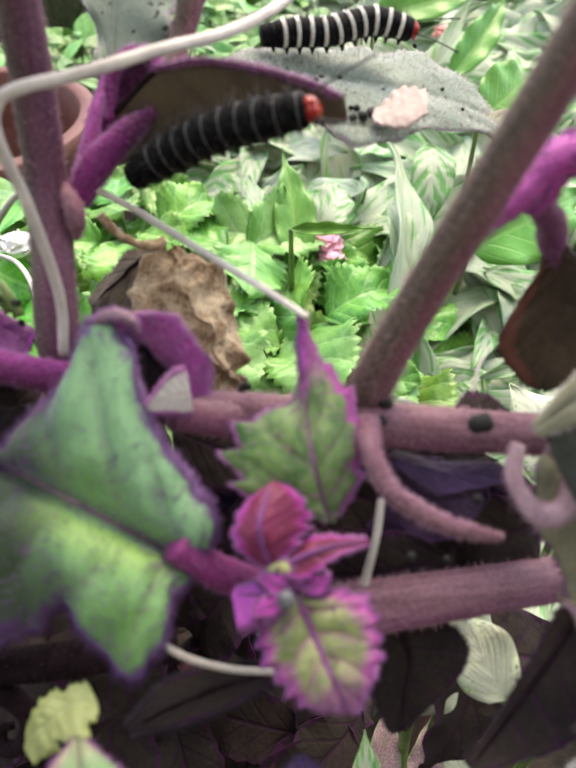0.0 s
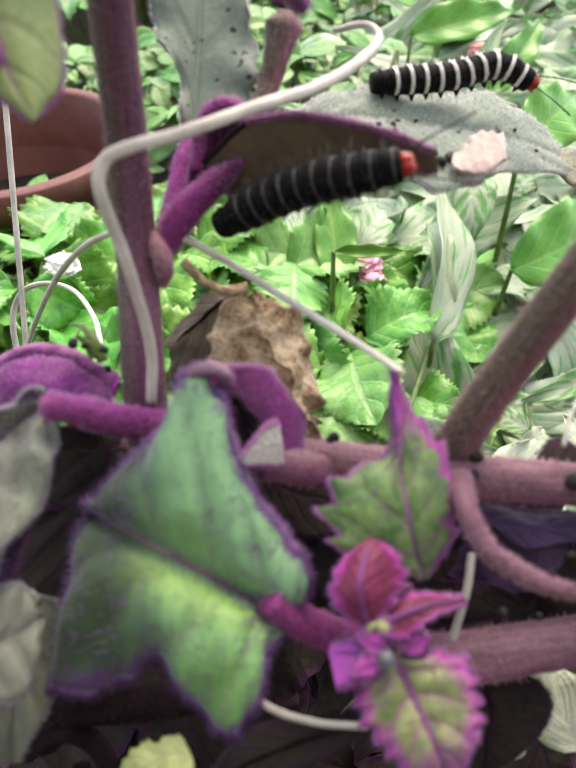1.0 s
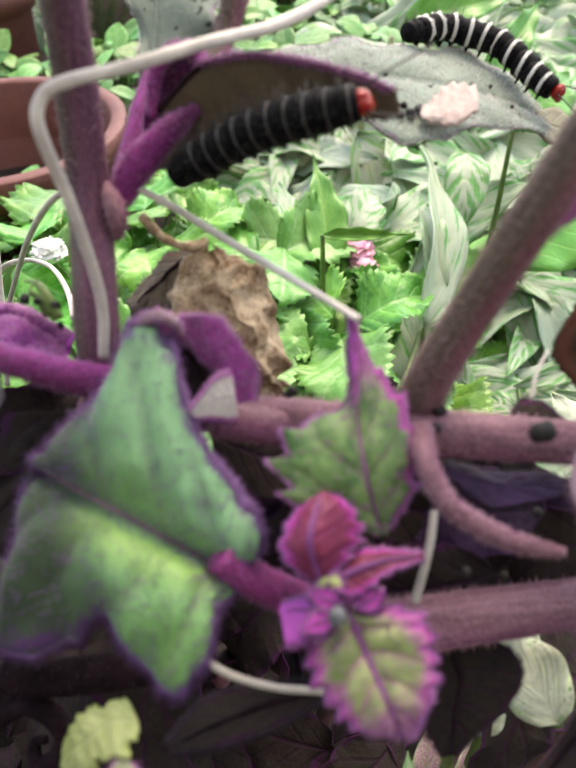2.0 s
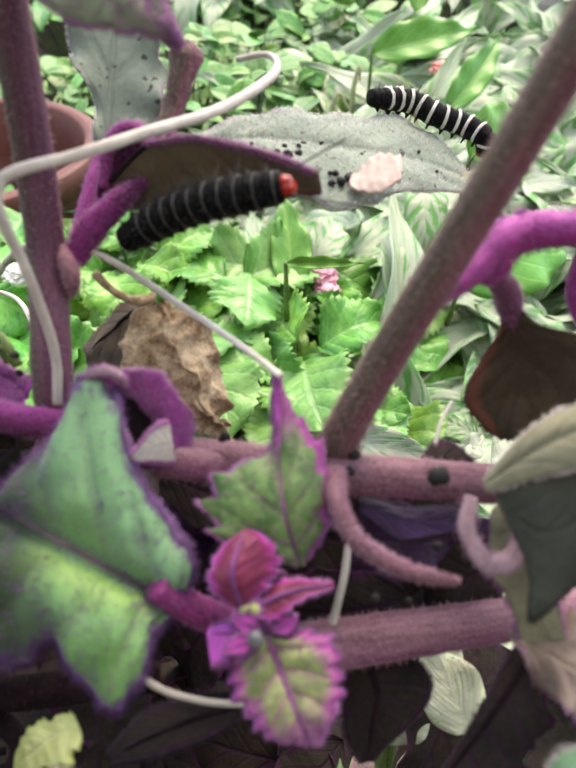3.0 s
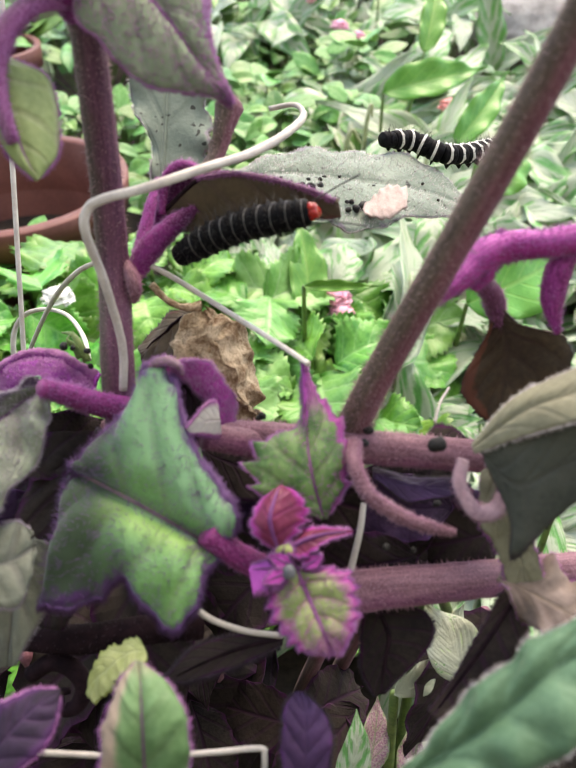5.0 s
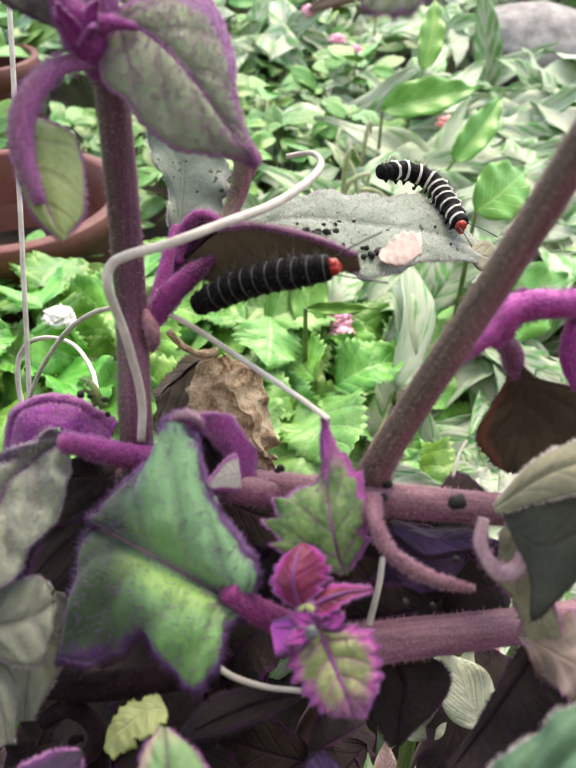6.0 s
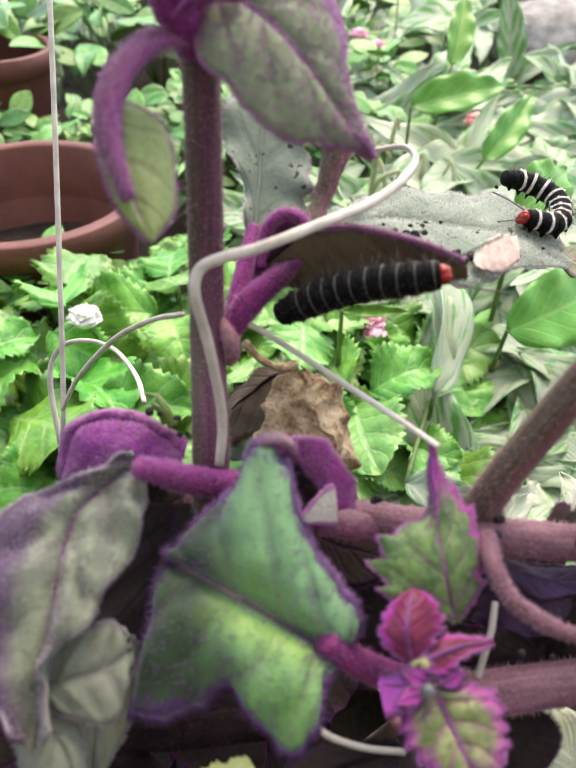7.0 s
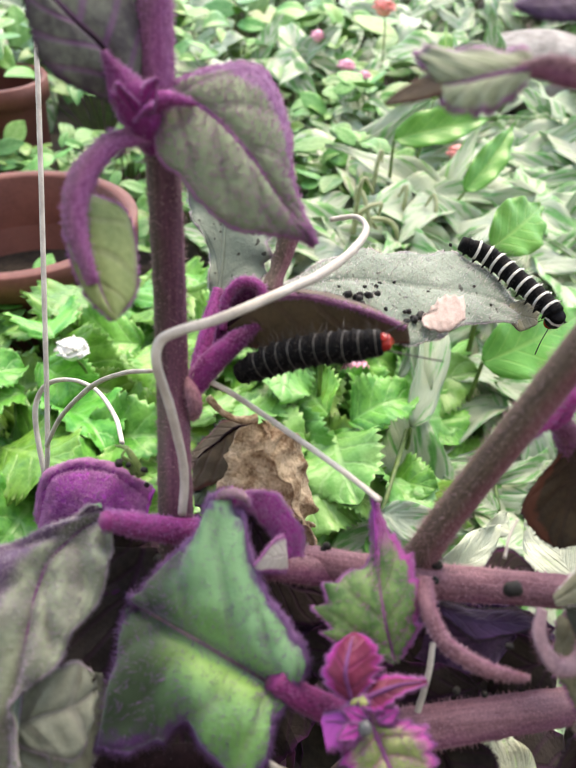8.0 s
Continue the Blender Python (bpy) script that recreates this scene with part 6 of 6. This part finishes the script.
broad = leaf_kinds("broad_leaf", (m_broad, m_tooth_under), [
    dict(width=0.036, peak=0.38, arch=30, fold=18, wave=0.002, tip=1.5, nv=28), dict(width=0.032, peak=0.36, arch=14, fold=24, wave=0.002, tip=1.5, nv=28), dict(width=0.046, peak=0.40, arch=40, fold=12, wave=0.003, tip=1.4, nv=28)])
small = leaf_kinds("small_leaf", (m_small, m_tooth_under), [
    dict(width=0.055, peak=0.5, arch=25, fold=8, nu=8, nv=16, tip=0.7), dict(width=0.045, peak=0.45, arch=50, fold=14, nu=8, nv=16, tip=0.8), dict(width=0.065, peak=0.5, arch=10, fold=0, nu=8, nv=16, tip=0.7)])


def bushy(name, label, category, base, top, count, kinds, size, spread, group, tilt=(-0.5, 0.5), leafname="leaf", face=0.35, name_stalk="stalk", thickness=0.0012):
    """A low plant: stalks from its base, each ending in a leaf."""
    ob = thing(name, base, label, category, group)
    stalks = bmesh.new()
    for k in range(count):
        a = k * 2.399 + rng.uniform(-0.4, 0.4)
        f = math.sqrt((k + 0.5) / count)
        d = V((math.cos(a), math.sin(a), 0))
        tip = V(base) + d * spread * f * rng.uniform(0.7, 1.1)
        tip.z = top - (top - base[2]) * (0.5 * f * f * rng.uniform(0.3, 1.4) + rng.uniform(0, 0.12))
        along = (d + V((rng.gauss(0, 0.35), rng.gauss(0, 0.35), rng.uniform(*tilt)))).normalized()
        up = V((rng.gauss(0, 0.3), -face + rng.gauss(0, 0.3), 1.0))
        s = size * rng.uniform(0.7, 1.2)
        attach(leafname, rng.choice(kinds), ob, aim(tip - along * 0.3 * s * 0.1, along, up, s))
        tube_bm([V(base) + d * 0.004, V(base).lerp(tip, 0.55) + V((0, 0, 0.02)), tip - along * 0.03 * s], [thickness, thickness * 0.8, thickness * 0.6], 6, 5, bm=stalks)
    part(name_stalk, stalks, m_green_stalk, ob)
    return ob


for k, (x, y, top) in enumerate([(-0.155, 0.235, -0.165), (-0.085, 0.255, -0.168), (-0.015, 0.245, -0.172), (-0.12, 0.175, -0.185), (-0.045, 0.185, -0.180), (0.02, 0.195, -0.185),
                                 (-0.27, 0.25, -0.20), (-0.20, 0.20, -0.175), (0.03, 0.265, -0.195), (-0.06, 0.12, -0.215), (-0.13, 0.11, -0.21), (0.03, 0.13, -0.22), (-0.09, 0.31, -0.185)]):
    bushy("toothed_plant", "low plant with bright green toothed glossy leaves", "plant", (x, y, GROUND), top, 19, toothed + skylit_toothed * 2 if x > -0.05 else toothed, 0.50, 0.078, "green plants in the bed")
spots = [(0.06 + 0.075 * i + rng.uniform(-0.02, 0.02), 0.10 + 0.075 * j + rng.uniform(-0.02, 0.02)) for i in range(6) for j in range(9)]
spots += [(-0.02 + 0.075 * i, 0.35 + 0.07 * j) for i in range(1) for j in range(2)]
for x, y in spots:
    if x < 0.05 and y < 0.26 or x > 0.14 + y * 0.55:
        continue
    bushy("variegated_plant", "plant with long white-veined variegated leaves", "plant", (x, y, GROUND), -0.215 + 0.03 * min(1, max(0, y - 0.25) * 3) + rng.uniform(-0.015, 0.015),
          20, striped + white_leaves[:2] if rng.random() < 0.6 else striped, rng.uniform(0.75, 1.05) * (1.35 if y > 0.38 else 1.0), 0.06, "variegated plants", tilt=(-0.9, 0.9), face=0.5)
for k in range(9):
    x, y = (-0.10 + 0.075 * (k % 3) + rng.uniform(-0.02, 0.02), 0.55 + 0.15 * (k // 3) + rng.uniform(-0.03, 0.03))
    bushy("small_leaved_plant", "wispy plant with small oval green leaves", "plant", (x, y, GROUND), -0.165 + rng.uniform(-0.02, 0.02), 60, small, 0.36, 0.085, "small-leaved plants", tilt=(-0.4, 0.6), thickness=0.0009)
for k in range(6):
    x, y = (-0.34 + 0.07 * (k % 3) + rng.uniform(-0.02, 0.02), 0.34 + 0.30 * (k // 3))
    bushy("small_leaved_plant", "wispy plant with small oval green leaves", "plant", (x, y, GROUND), -0.2, 40, small, 0.34, 0.07, "small-leaved plants", tilt=(-0.4, 0.6), thickness=0.0009)

for i in range(9):
    for j in range(6):
        x, y = -0.55 + 0.15 * i + rng.uniform(-0.04, 0.04), 0.86 + 0.15 * j + rng.uniform(-0.04, 0.04)
        if math.hypot((x - 0.37) * 0.9, (y - 1.0) * 0.9) < 0.19 or x > 0.2 + 0.55 * y or x < -0.12 - 0.45 * y:
            continue
        if rng.random() < 0.6:
            bushy("variegated_plant", "plant with long white-veined variegated leaves", "plant", (x, y, GROUND), -0.16, 16, striped, 1.2, 0.10, "variegated plants", tilt=(-0.9, 0.9), face=0.5)
        else:
            bushy("small_leaved_plant", "wispy plant with small oval green leaves", "plant", (x, y, GROUND), -0.13, 30, small, 0.6, 0.11, "small-leaved plants", tilt=(-0.4, 0.6), thickness=0.0009)


def ground_cover():
    """Low leaves that carry the bed on past what can be told apart."""
    verts, faces = [], []
    r2 = random.Random(77)
    while len(faces) < 52000:
        x, y = r2.uniform(-2.6, 2.8), r2.uniform(0.1, 4.5)
        if -0.20 - 0.45 * y < x < 0.14 + 0.55 * y and y < 1.7 or abs(x) < 0.22 and y < 0.4 or math.hypot(x + 0.24, y - 0.42) < 0.14 or math.hypot(x - 0.38, y - 1.02) < 0.27:
            continue
        a, ln = r2.uniform(0, 6.283), r2.uniform(0.05, 0.11)
        d = V((math.cos(a), math.sin(a), r2.uniform(-0.4, 0.5))).normalized()
        side = d.cross(V((r2.gauss(0, 0.3), r2.gauss(0, 0.3), 1))).normalized() * ln * 0.2
        up = side.cross(d).normalized() * ln * 0.05
        p = V((x, y, GROUND + r2.uniform(0.03, 0.13)))
        k = len(verts)
        verts += [tuple(q) for q in (p, p + d * ln * 0.4 - side + up, p + d * ln * 0.42 - up * 0.5, p + d * ln * 0.4 + side + up, p + d * ln - up, p + d * ln * 0.42 - up * 1.1)]
        faces += [(k, k + 2, k + 1), (k, k + 3, k + 2), (k + 1, k + 2, k + 4), (k + 2, k + 3, k + 4), (k, k + 1, k + 5), (k, k + 5, k + 3), (k + 1, k + 4, k + 5), (k + 5, k + 4, k + 3)]
    me = bpy.data.meshes.new("ground_cover")
    me.from_pydata(verts, [], faces)
    ob = put("ground_cover", me, m_cover, kind="stuff")
    return tagged(ob, "dense low green and pale leaves covering the bed", "ground cover")


ground_cover()


def big_leaf(owner, base, tip, kinds, k, up, name="leaf", wide=1.0):
    d = V(tip) - V(base)
    m = aim(base, d, up, d.length / 0.1) @ Matrix.Diagonal((wide, 1, 1, 1))
    return attach(name, kinds[k], owner, m)


def hero(name, label, category, pairs, kinds, stem=True):
    foot = V(pairs[0][0])
    ob = thing(name, (foot.x, foot.y + 0.01, GROUND), label, category)
    for base, tip, k, up, wide in pairs:
        big_leaf(ob, base, tip, kinds, k, up, wide=wide)
        if stem:
            part("stalk", tube_bm([(foot.x, foot.y + 0.01, GROUND), V((foot.x, foot.y, GROUND)).lerp(V(base), 0.6), base], [0.002, 0.0018, 0.0012], 10, 7), m_green_stalk, ob)
    return ob


BACK = (0.1, -0.7, 0.7)
hero("broad_leaved_plant", "plant with long plain green pointed leaves", "plant", [
    (*[(0.0737, 0.4946, -0.1401), (0.1700, 0.5232, -0.1222)], 0, BACK, 0.9), (*[(0.1348, 0.4653, -0.1732), (0.1914, 0.5287, -0.1309)], 1, BACK, 0.85), (*[(0.1140, 0.5491, -0.1233), (0.1338, 0.6215, -0.0709)], 1, BACK, 0.8)], broad)
hero("broad_leaved_plant", "plant with large fresh green leaves", "plant", [
    (*[(0.1046, 0.2684, -0.1207), (0.1502, 0.3037, -0.1089)], 2, BACK, 1.3), (*[(0.0994, 0.2226, -0.1720), (0.1861, 0.2663, -0.1645)], 2, BACK, 1.0)], broad)
hero("narrow_leaved_plant", "plant with narrow dark green leaves", "plant", [
    (*[(0.0063, 0.2304, -0.1885), (0.0031, 0.2975, -0.1485)], 1, BACK, 0.95), (*[(0.0028, 0.2072, -0.1496), (0.0468, 0.2067, -0.1500)], 1, BACK, 0.5)], broad)
hero("variegated_plant", "tall white-veined variegated leaves", "plant", [
    (*[(0.0565, 0.1928, -0.1974), (0.0735, 0.2932, -0.1373)], 1, (0.5, -0.7, 0.5), 0.85), (*[(0.0642, 0.2107, -0.1932), (0.0611, 0.2800, -0.1510)], 4, BACK, 0.8), (*[(0.0518, 0.2267, -0.1914), (0.0764, 0.2659, -0.1651)], 3, BACK, 0.5), (*[(0.0888, 0.2949, -0.1496), (0.0824, 0.2424, -0.1747)], 0, BACK, 1.3)], striped)
hero("variegated_plant", "broad white-veined variegated leaves", "plant", [
    (*[(0.0169, 0.2523, -0.1802), (0.0465, 0.2938, -0.1658)], 2, BACK, 1.1), (*[(-0.0130, 0.2554, -0.1918), (-0.0188, 0.3074, -0.1674)], 1, BACK, 1.0)], striped)
hero("variegated_plant", "large pale variegated leaves", "plant", [
    (*[(0.1799, 0.6039, -0.2424), (0.3247, 0.6599, -0.2385)], 2, BACK, 1.0), (*[(0.2107, 0.7074, -0.2456), (0.3658, 0.8071, -0.2221)], 0, BACK, 1.1), (*[(0.0318, 0.1202, -0.1879), (0.0720, 0.1010, -0.1794)], 0, BACK, 1.2), (*[(0.1015, 0.1474, -0.2173), (0.0788, 0.1636, -0.2141)], 2, BACK, 1.2)], striped)
hero("variegated_plant", "small pale variegated leaf low beside the stems", "plant", [(*[(0.0092, -0.0608, -0.1244), (0.0134, -0.0475, -0.1089)], 0, BACK, 1.2)], striped)
hero("variegated_plant", "small pale variegated leaf low beside the stems", "plant", [(*[(0.0664, -0.0300, -0.1430), (0.0563, -0.0240, -0.1358)], 2, BACK, 1.0)], striped)
hero("variegated_plant", "almost white variegated leaves close to the velvet plant", "plant", [
    (*[(0.0925, 0.0407, -0.1423), (0.0739, 0.0693, -0.1232)], 0, BACK, 1.35), (*[(0.0445, 0.0624, -0.1638), (0.0792, 0.0835, -0.1532)], 1, BACK, 1.0), (*[(0.0389, -0.0459, -0.0967), (0.0290, -0.0313, -0.0877)], 0, BACK, 1.25), (*[(0.0303, -0.0330, -0.0753), (0.0248, -0.0220, -0.0698)], 1, BACK, 1.0), (*[(0.0404, -0.0432, -0.1530), (0.0375, -0.0233, -0.1399)], 0, BACK, 0.9), (*[(0.0743, 0.0950, -0.1710), (0.0907, 0.1070, -0.1724)], 1, BACK, 1.2)], plain_white)
hero("variegated_plant", "torn almost white leaves under the low stem", "plant", [(*[(0.0341, -0.0328, -0.1074), (0.0417, -0.0247, -0.0980)], 0, BACK, 0.9), (*[(0.0226, -0.0423, -0.1107), (0.0362, -0.0366, -0.1042)], 1, BACK, 1.0), (*[(0.0357, -0.0045, -0.0974), (0.0426, -0.0067, -0.1000)], 0, BACK, 1.0)], plain_white)
hero("speckled_plant", "low plant with speckled pink and green leaves", "plant", [
    (*[(0.0301, -0.0458, -0.1630), (0.0359, -0.0280, -0.1518)], 0, BACK, 1.3), (*[(0.0165, -0.0519, -0.1416), (0.0206, -0.0343, -0.1291)], 0, BACK, 1.0)], speckled)


DRY_FEET = [(0.0427, 0.4075, -0.1486), (0.0580, 0.4191, -0.1656), (0.0710, 0.4246, -0.1744), (0.0839, 0.4531, -0.1722), (0.0549, 0.4894, -0.1613), (0.1045, 0.4476, -0.1784), (0.0358, 0.4096, -0.1614), (0.0809, 0.5092, -0.1689)]
for k, foot in enumerate(DRY_FEET):
    tip = V(foot) + V((rng.uniform(-0.025, 0.025), rng.uniform(-0.01, 0.02), rng.uniform(-0.01, 0.012)))
    low = V((foot[0] + rng.uniform(-0.01, 0.01), foot[1] + 0.02, GROUND))
    bend = V(foot) + V((rng.uniform(-0.008, 0.008), 0, -0.02))
    dry = part("dry_stalk", tube_bm([low, bend, tip, tip + V((rng.uniform(-0.012, 0.012), 0, -0.01))], [0.0024, 0.0022, 0.0018, 0.0010], 16, 7, rough=0.2), m_straw)
    tagged(dry, "pale straw-green stalk among small leaves", "dry stalk", group="dry stalks")


def flower(at, mat, size, label):
    ob = thing("flower", at, label, "flower", "flowers in the bed")
    for k in range(9):
        a, e = k * 2.399, 0.15 + 0.13 * k
        d = V((math.cos(a) * math.cos(e), math.sin(a) * math.cos(e), math.sin(e)))
        q = V(at)
        tip = q + d * size
        side = d.cross(V((0, 0, 1))).normalized() * size * 0.74
        mid = q.lerp(tip, 0.6) + V((0, 0, size * 0.2))
        put("petal", sheet_mesh("petal", blade_grid([q, mid, tip], [q, mid - side, tip], [q, mid + side, tip], bulge=size * 0.06, wave=size * 0.05, ragged=0.12, seed=k, nv=14, nu=10), 0.0003), [mat, mat], ob)
    heart = bmesh.new()
    bmesh.ops.create_icosphere(heart, subdivisions=3, radius=size * 0.66, matrix=Matrix.Translation(V(at) + V((0, 0, size * 0.35))))
    part("flower_heart", heart, mat, ob)
    part("stalk", tube_bm([V(at), V(at) + V((0.005, 0.008, -0.03)), (at[0] + 0.01, at[1] + 0.02, GROUND)], [0.0009, 0.001, 0.0012], 10, 6), m_green_stalk, ob)
    return ob


flower([(0.0237, 0.2509, -0.1906)][0], m_pink, 0.0115, "small double pink flower on a stalk")
flower([(0.0272, 0.2402, -0.1952)][0], m_pink, 0.0095, "small double pink flower on a stalk")
flower([(0.1411, 0.5339, -0.1708)][0], m_coral, 0.0125, "small coral red flower on a stalk")
flower([(0.0527, 0.8045, -0.1683)][0], m_pink, 0.012, "small pink flower on a thin stalk")
flower([(0.0747, 0.7969, -0.1770)][0], m_pink, 0.010, "small pink flower on a thin stalk")
flower([(0.0189, 0.8502, -0.1458)][0], m_pink, 0.011, "faded pink flower on a stalk")
flower([(0.0989, 0.8610, -0.1156)][0], m_coral, 0.016, "large coral red flower on a stalk")
flower([(-0.1368, 0.2104, -0.1627)][0], m_white_petal, 0.010, "small white flower among green leaves")


def pot(at, r, h, label, tilt=0.0):
    ob = thing("flower_pot", at, label, "plant pot", "terracotta pots")
    bm = bmesh.new()
    prof = [(0.0, 0), (0.74, 0), (0.76, 0.02), (0.92, h * 0.80 / r), (0.93, h * 0.81 / r), (1.02, h * 0.82 / r), (1.04, h / r - 0.01), (1.02, h / r), (0.93, h / r), (0.91, h / r - 0.02), (0.86, h * 0.35 / r)]
    sides = 56
    rings = [[bm.verts.new((q * r * math.cos(6.28318 * j / sides), q * r * math.sin(6.28318 * j / sides), z * r)) for j in range(sides)] for q, z in prof[1:]]
    for a, b in zip(rings, rings[1:]):
        for j in range(sides):
            bm.faces.new((a[j], a[(j + 1) % sides], b[(j + 1) % sides], b[j]))
    bm.faces.new(rings[0][::-1])
    rot = Matrix.Translation(at) @ Euler((tilt, tilt * 0.6, 0)).to_matrix().to_4x4()
    bm.transform(rot)
    part("pot_body", bm, m_pot, ob)
    so = bmesh.new()
    bmesh.ops.create_circle(so, cap_ends=True, segments=40, radius=r * 0.87, matrix=rot @ Matrix.Translation((0, 0, h * 0.4)))
    part("potting_soil", so, m_soil, ob)
    return ob


pot((-0.236, 0.417, GROUND), 0.094, 0.118, "brownish red terracotta pot half filled with soil")
pot((-0.36, 0.75, GROUND), 0.06, 0.13, "small empty terracotta pot on the soil")


def stone():
    ob = bmesh.new()
    bmesh.ops.create_icosphere(ob, subdivisions=5, radius=0.095)
    for v in ob.verts:
        n = noise.noise(v.co * 9) * 0.03 + noise.noise(v.co * 40) * 0.006 + noise.noise(v.co * 130) * 0.002
        v.co = v.co * (1 + n / 0.15)
        v.co.z *= 0.62
        v.co.x *= 1.35
    bmesh.ops.translate(ob, verts=ob.verts, vec=(0.385, 1.08, GROUND + 0.06))
    return tagged(part("stone", ob, m_stone), "rough pale grey stone on the soil", "stone")


stone()
post = part("post", tube_bm([(-0.43, 0.78, GROUND), (-0.43, 0.78, 0.1), (-0.43, 0.78, 0.6)], [0.03, 0.03, 0.03], 8, 16), m_dark_pole)
tagged(post, "dark grey metal post standing in the bed", "post")

# ---------------------------------------------------------------- what moves


def motions():
    rows = [[] for _ in crawler_parts]
    tail_rows = []

    def key(t, points):
        body = [V(p) for p in points]
        tail_rows.append((t, Matrix.Translation(body[0])))
        for row, m in zip(rows, lay(body, len(crawler_parts) - 1, (0.0, -0.45, 0.9))):
            row.append((t, Matrix.Translation(-body[0]) @ m))

    key(0.0, [(-0.0060, 0.0445, -0.0041), (0.0005, 0.0460, -0.0041), (0.0072, 0.0473, -0.0043), (0.0153, 0.0498, -0.0033), (0.0236, 0.0497, -0.0050)])
    key(0.5, [(-0.0004, 0.0486, -0.0052), (0.0058, 0.0503, -0.0053), (0.0135, 0.0515, -0.0058), (0.0207, 0.0543, -0.0046), (0.0289, 0.0532, -0.0076)])
    key(1.0, [(0.0005, 0.0473, -0.0057), (0.0078, 0.0489, -0.0059), (0.0169, 0.0508, -0.0058), (0.0261, 0.0536, -0.0049), (0.0337, 0.0524, -0.0080)])
    key(1.2, [(0.0004, 0.0472, -0.0057), (0.0086, 0.0488, -0.0060), (0.0189, 0.0512, -0.0056), (0.0287, 0.0521, -0.0066), (0.0367, 0.0514, -0.0094)])
    key(2.3, [(0.0195, 0.0627, -0.0100), (0.0278, 0.0704, -0.0116), (0.0370, 0.0692, -0.0146), (0.0434, 0.0618, -0.0175), (0.0479, 0.0503, -0.0203)])
    key(2.5, [(0.0205, 0.0637, -0.0102), (0.0296, 0.0716, -0.0120), (0.0406, 0.0728, -0.0152), (0.0468, 0.0664, -0.0179), (0.0478, 0.0497, -0.0204)])
    key(3.0, [(0.0218, 0.0648, -0.0104), (0.0314, 0.069, -0.0129), (0.038, 0.0667, -0.0152), (0.0449, 0.066, -0.0174), (0.0498, 0.0628, -0.0193), (0.05, 0.0636, -0.0231)])
    key(3.5, [(0.0216, 0.0655, -0.0103), (0.0303, 0.0704, -0.0124), (0.0394, 0.067, -0.0156), (0.0467, 0.0634, -0.0182), (0.0517, 0.0583, -0.0204), (0.052, 0.0589, -0.0243)])
    key(4.0, [(0.0214, 0.0646, -0.0104), (0.0291, 0.0678, -0.0123), (0.0364, 0.0678, -0.0145), (0.0435, 0.0666, -0.0169), (0.0483, 0.0637, -0.0187), (0.0485, 0.0646, -0.0225)])
    key(4.5, [(0.0225, 0.0644, -0.0107), (0.0317, 0.0684, -0.0130), (0.0405, 0.0681, -0.0158), (0.0464, 0.0641, -0.0181), (0.0374, 0.0516, -0.0169)])
    key(5.0, [(0.0217, 0.0641, -0.0105), (0.0307, 0.0685, -0.0127), (0.0391, 0.0666, -0.0155), (0.0479, 0.0715, -0.0176), (0.0577, 0.0818, -0.0193)])
    key(5.2, [(0.0211, 0.0654, -0.0102), (0.0296, 0.0684, -0.0124), (0.0368, 0.0672, -0.0147), (0.0425, 0.0681, -0.0164), (0.0473, 0.0740, -0.0171)])
    key(6.3, [(0.0173, 0.0669, -0.0088), (0.0257, 0.0721, -0.0107), (0.0333, 0.0703, -0.0133), (0.0355, 0.0595, -0.0153), (0.0332, 0.0430, -0.0168)])
    key(6.5, [(0.0278, 0.0671, -0.0120), (0.0363, 0.0709, -0.0141), (0.0401, 0.0619, -0.0164), (0.0391, 0.0493, -0.0177), (0.0345, 0.0368, -0.0179)])
    key(6.7, [(0.0301, 0.0684, -0.0125), (0.0374, 0.0705, -0.0145), (0.0417, 0.0614, -0.0170), (0.0403, 0.0489, -0.0182), (0.0339, 0.0358, -0.0179)])
    key(6.9, [(0.0291, 0.0687, -0.0122), (0.0363, 0.0683, -0.0145), (0.0421, 0.0639, -0.0168), (0.0411, 0.0538, -0.0178), (0.0337, 0.0502, -0.0160)])
    key(7.1, [(0.0324, 0.0711, -0.0129), (0.0407, 0.0745, -0.0150), (0.0469, 0.0685, -0.0177), (0.0422, 0.0563, -0.0178), (0.0298, 0.0538, -0.0143)])
    key(7.3, [(0.0350, 0.0737, -0.0133), (0.0436, 0.0767, -0.0156), (0.0467, 0.0667, -0.0179), (0.0455, 0.0544, -0.0190), (0.0396, 0.0376, -0.0194)])
    key(7.5, [(0.0292, 0.0661, -0.0126), (0.0366, 0.0676, -0.0146), (0.0409, 0.0589, -0.0171), (0.0403, 0.0487, -0.0182), (0.0325, 0.0337, -0.0177)])
    key(7.7, [(0.0292, 0.0672, -0.0124), (0.0366, 0.0687, -0.0145), (0.0422, 0.0614, -0.0171), (0.0413, 0.0549, -0.0177), (0.0251, 0.0523, -0.0131)])
    key(8.0, [(0.0305, 0.0664, -0.0129), (0.0385, 0.0638, -0.0157), (0.0447, 0.0575, -0.0184), (0.0497, 0.0516, -0.0207), (0.0532, 0.0462, -0.0225), (0.0530, 0.0475, -0.0262)])
    walk(crawler, tail_rows)
    for ob, row in zip(crawler_parts, rows):
        walk(ob, row)


motions()
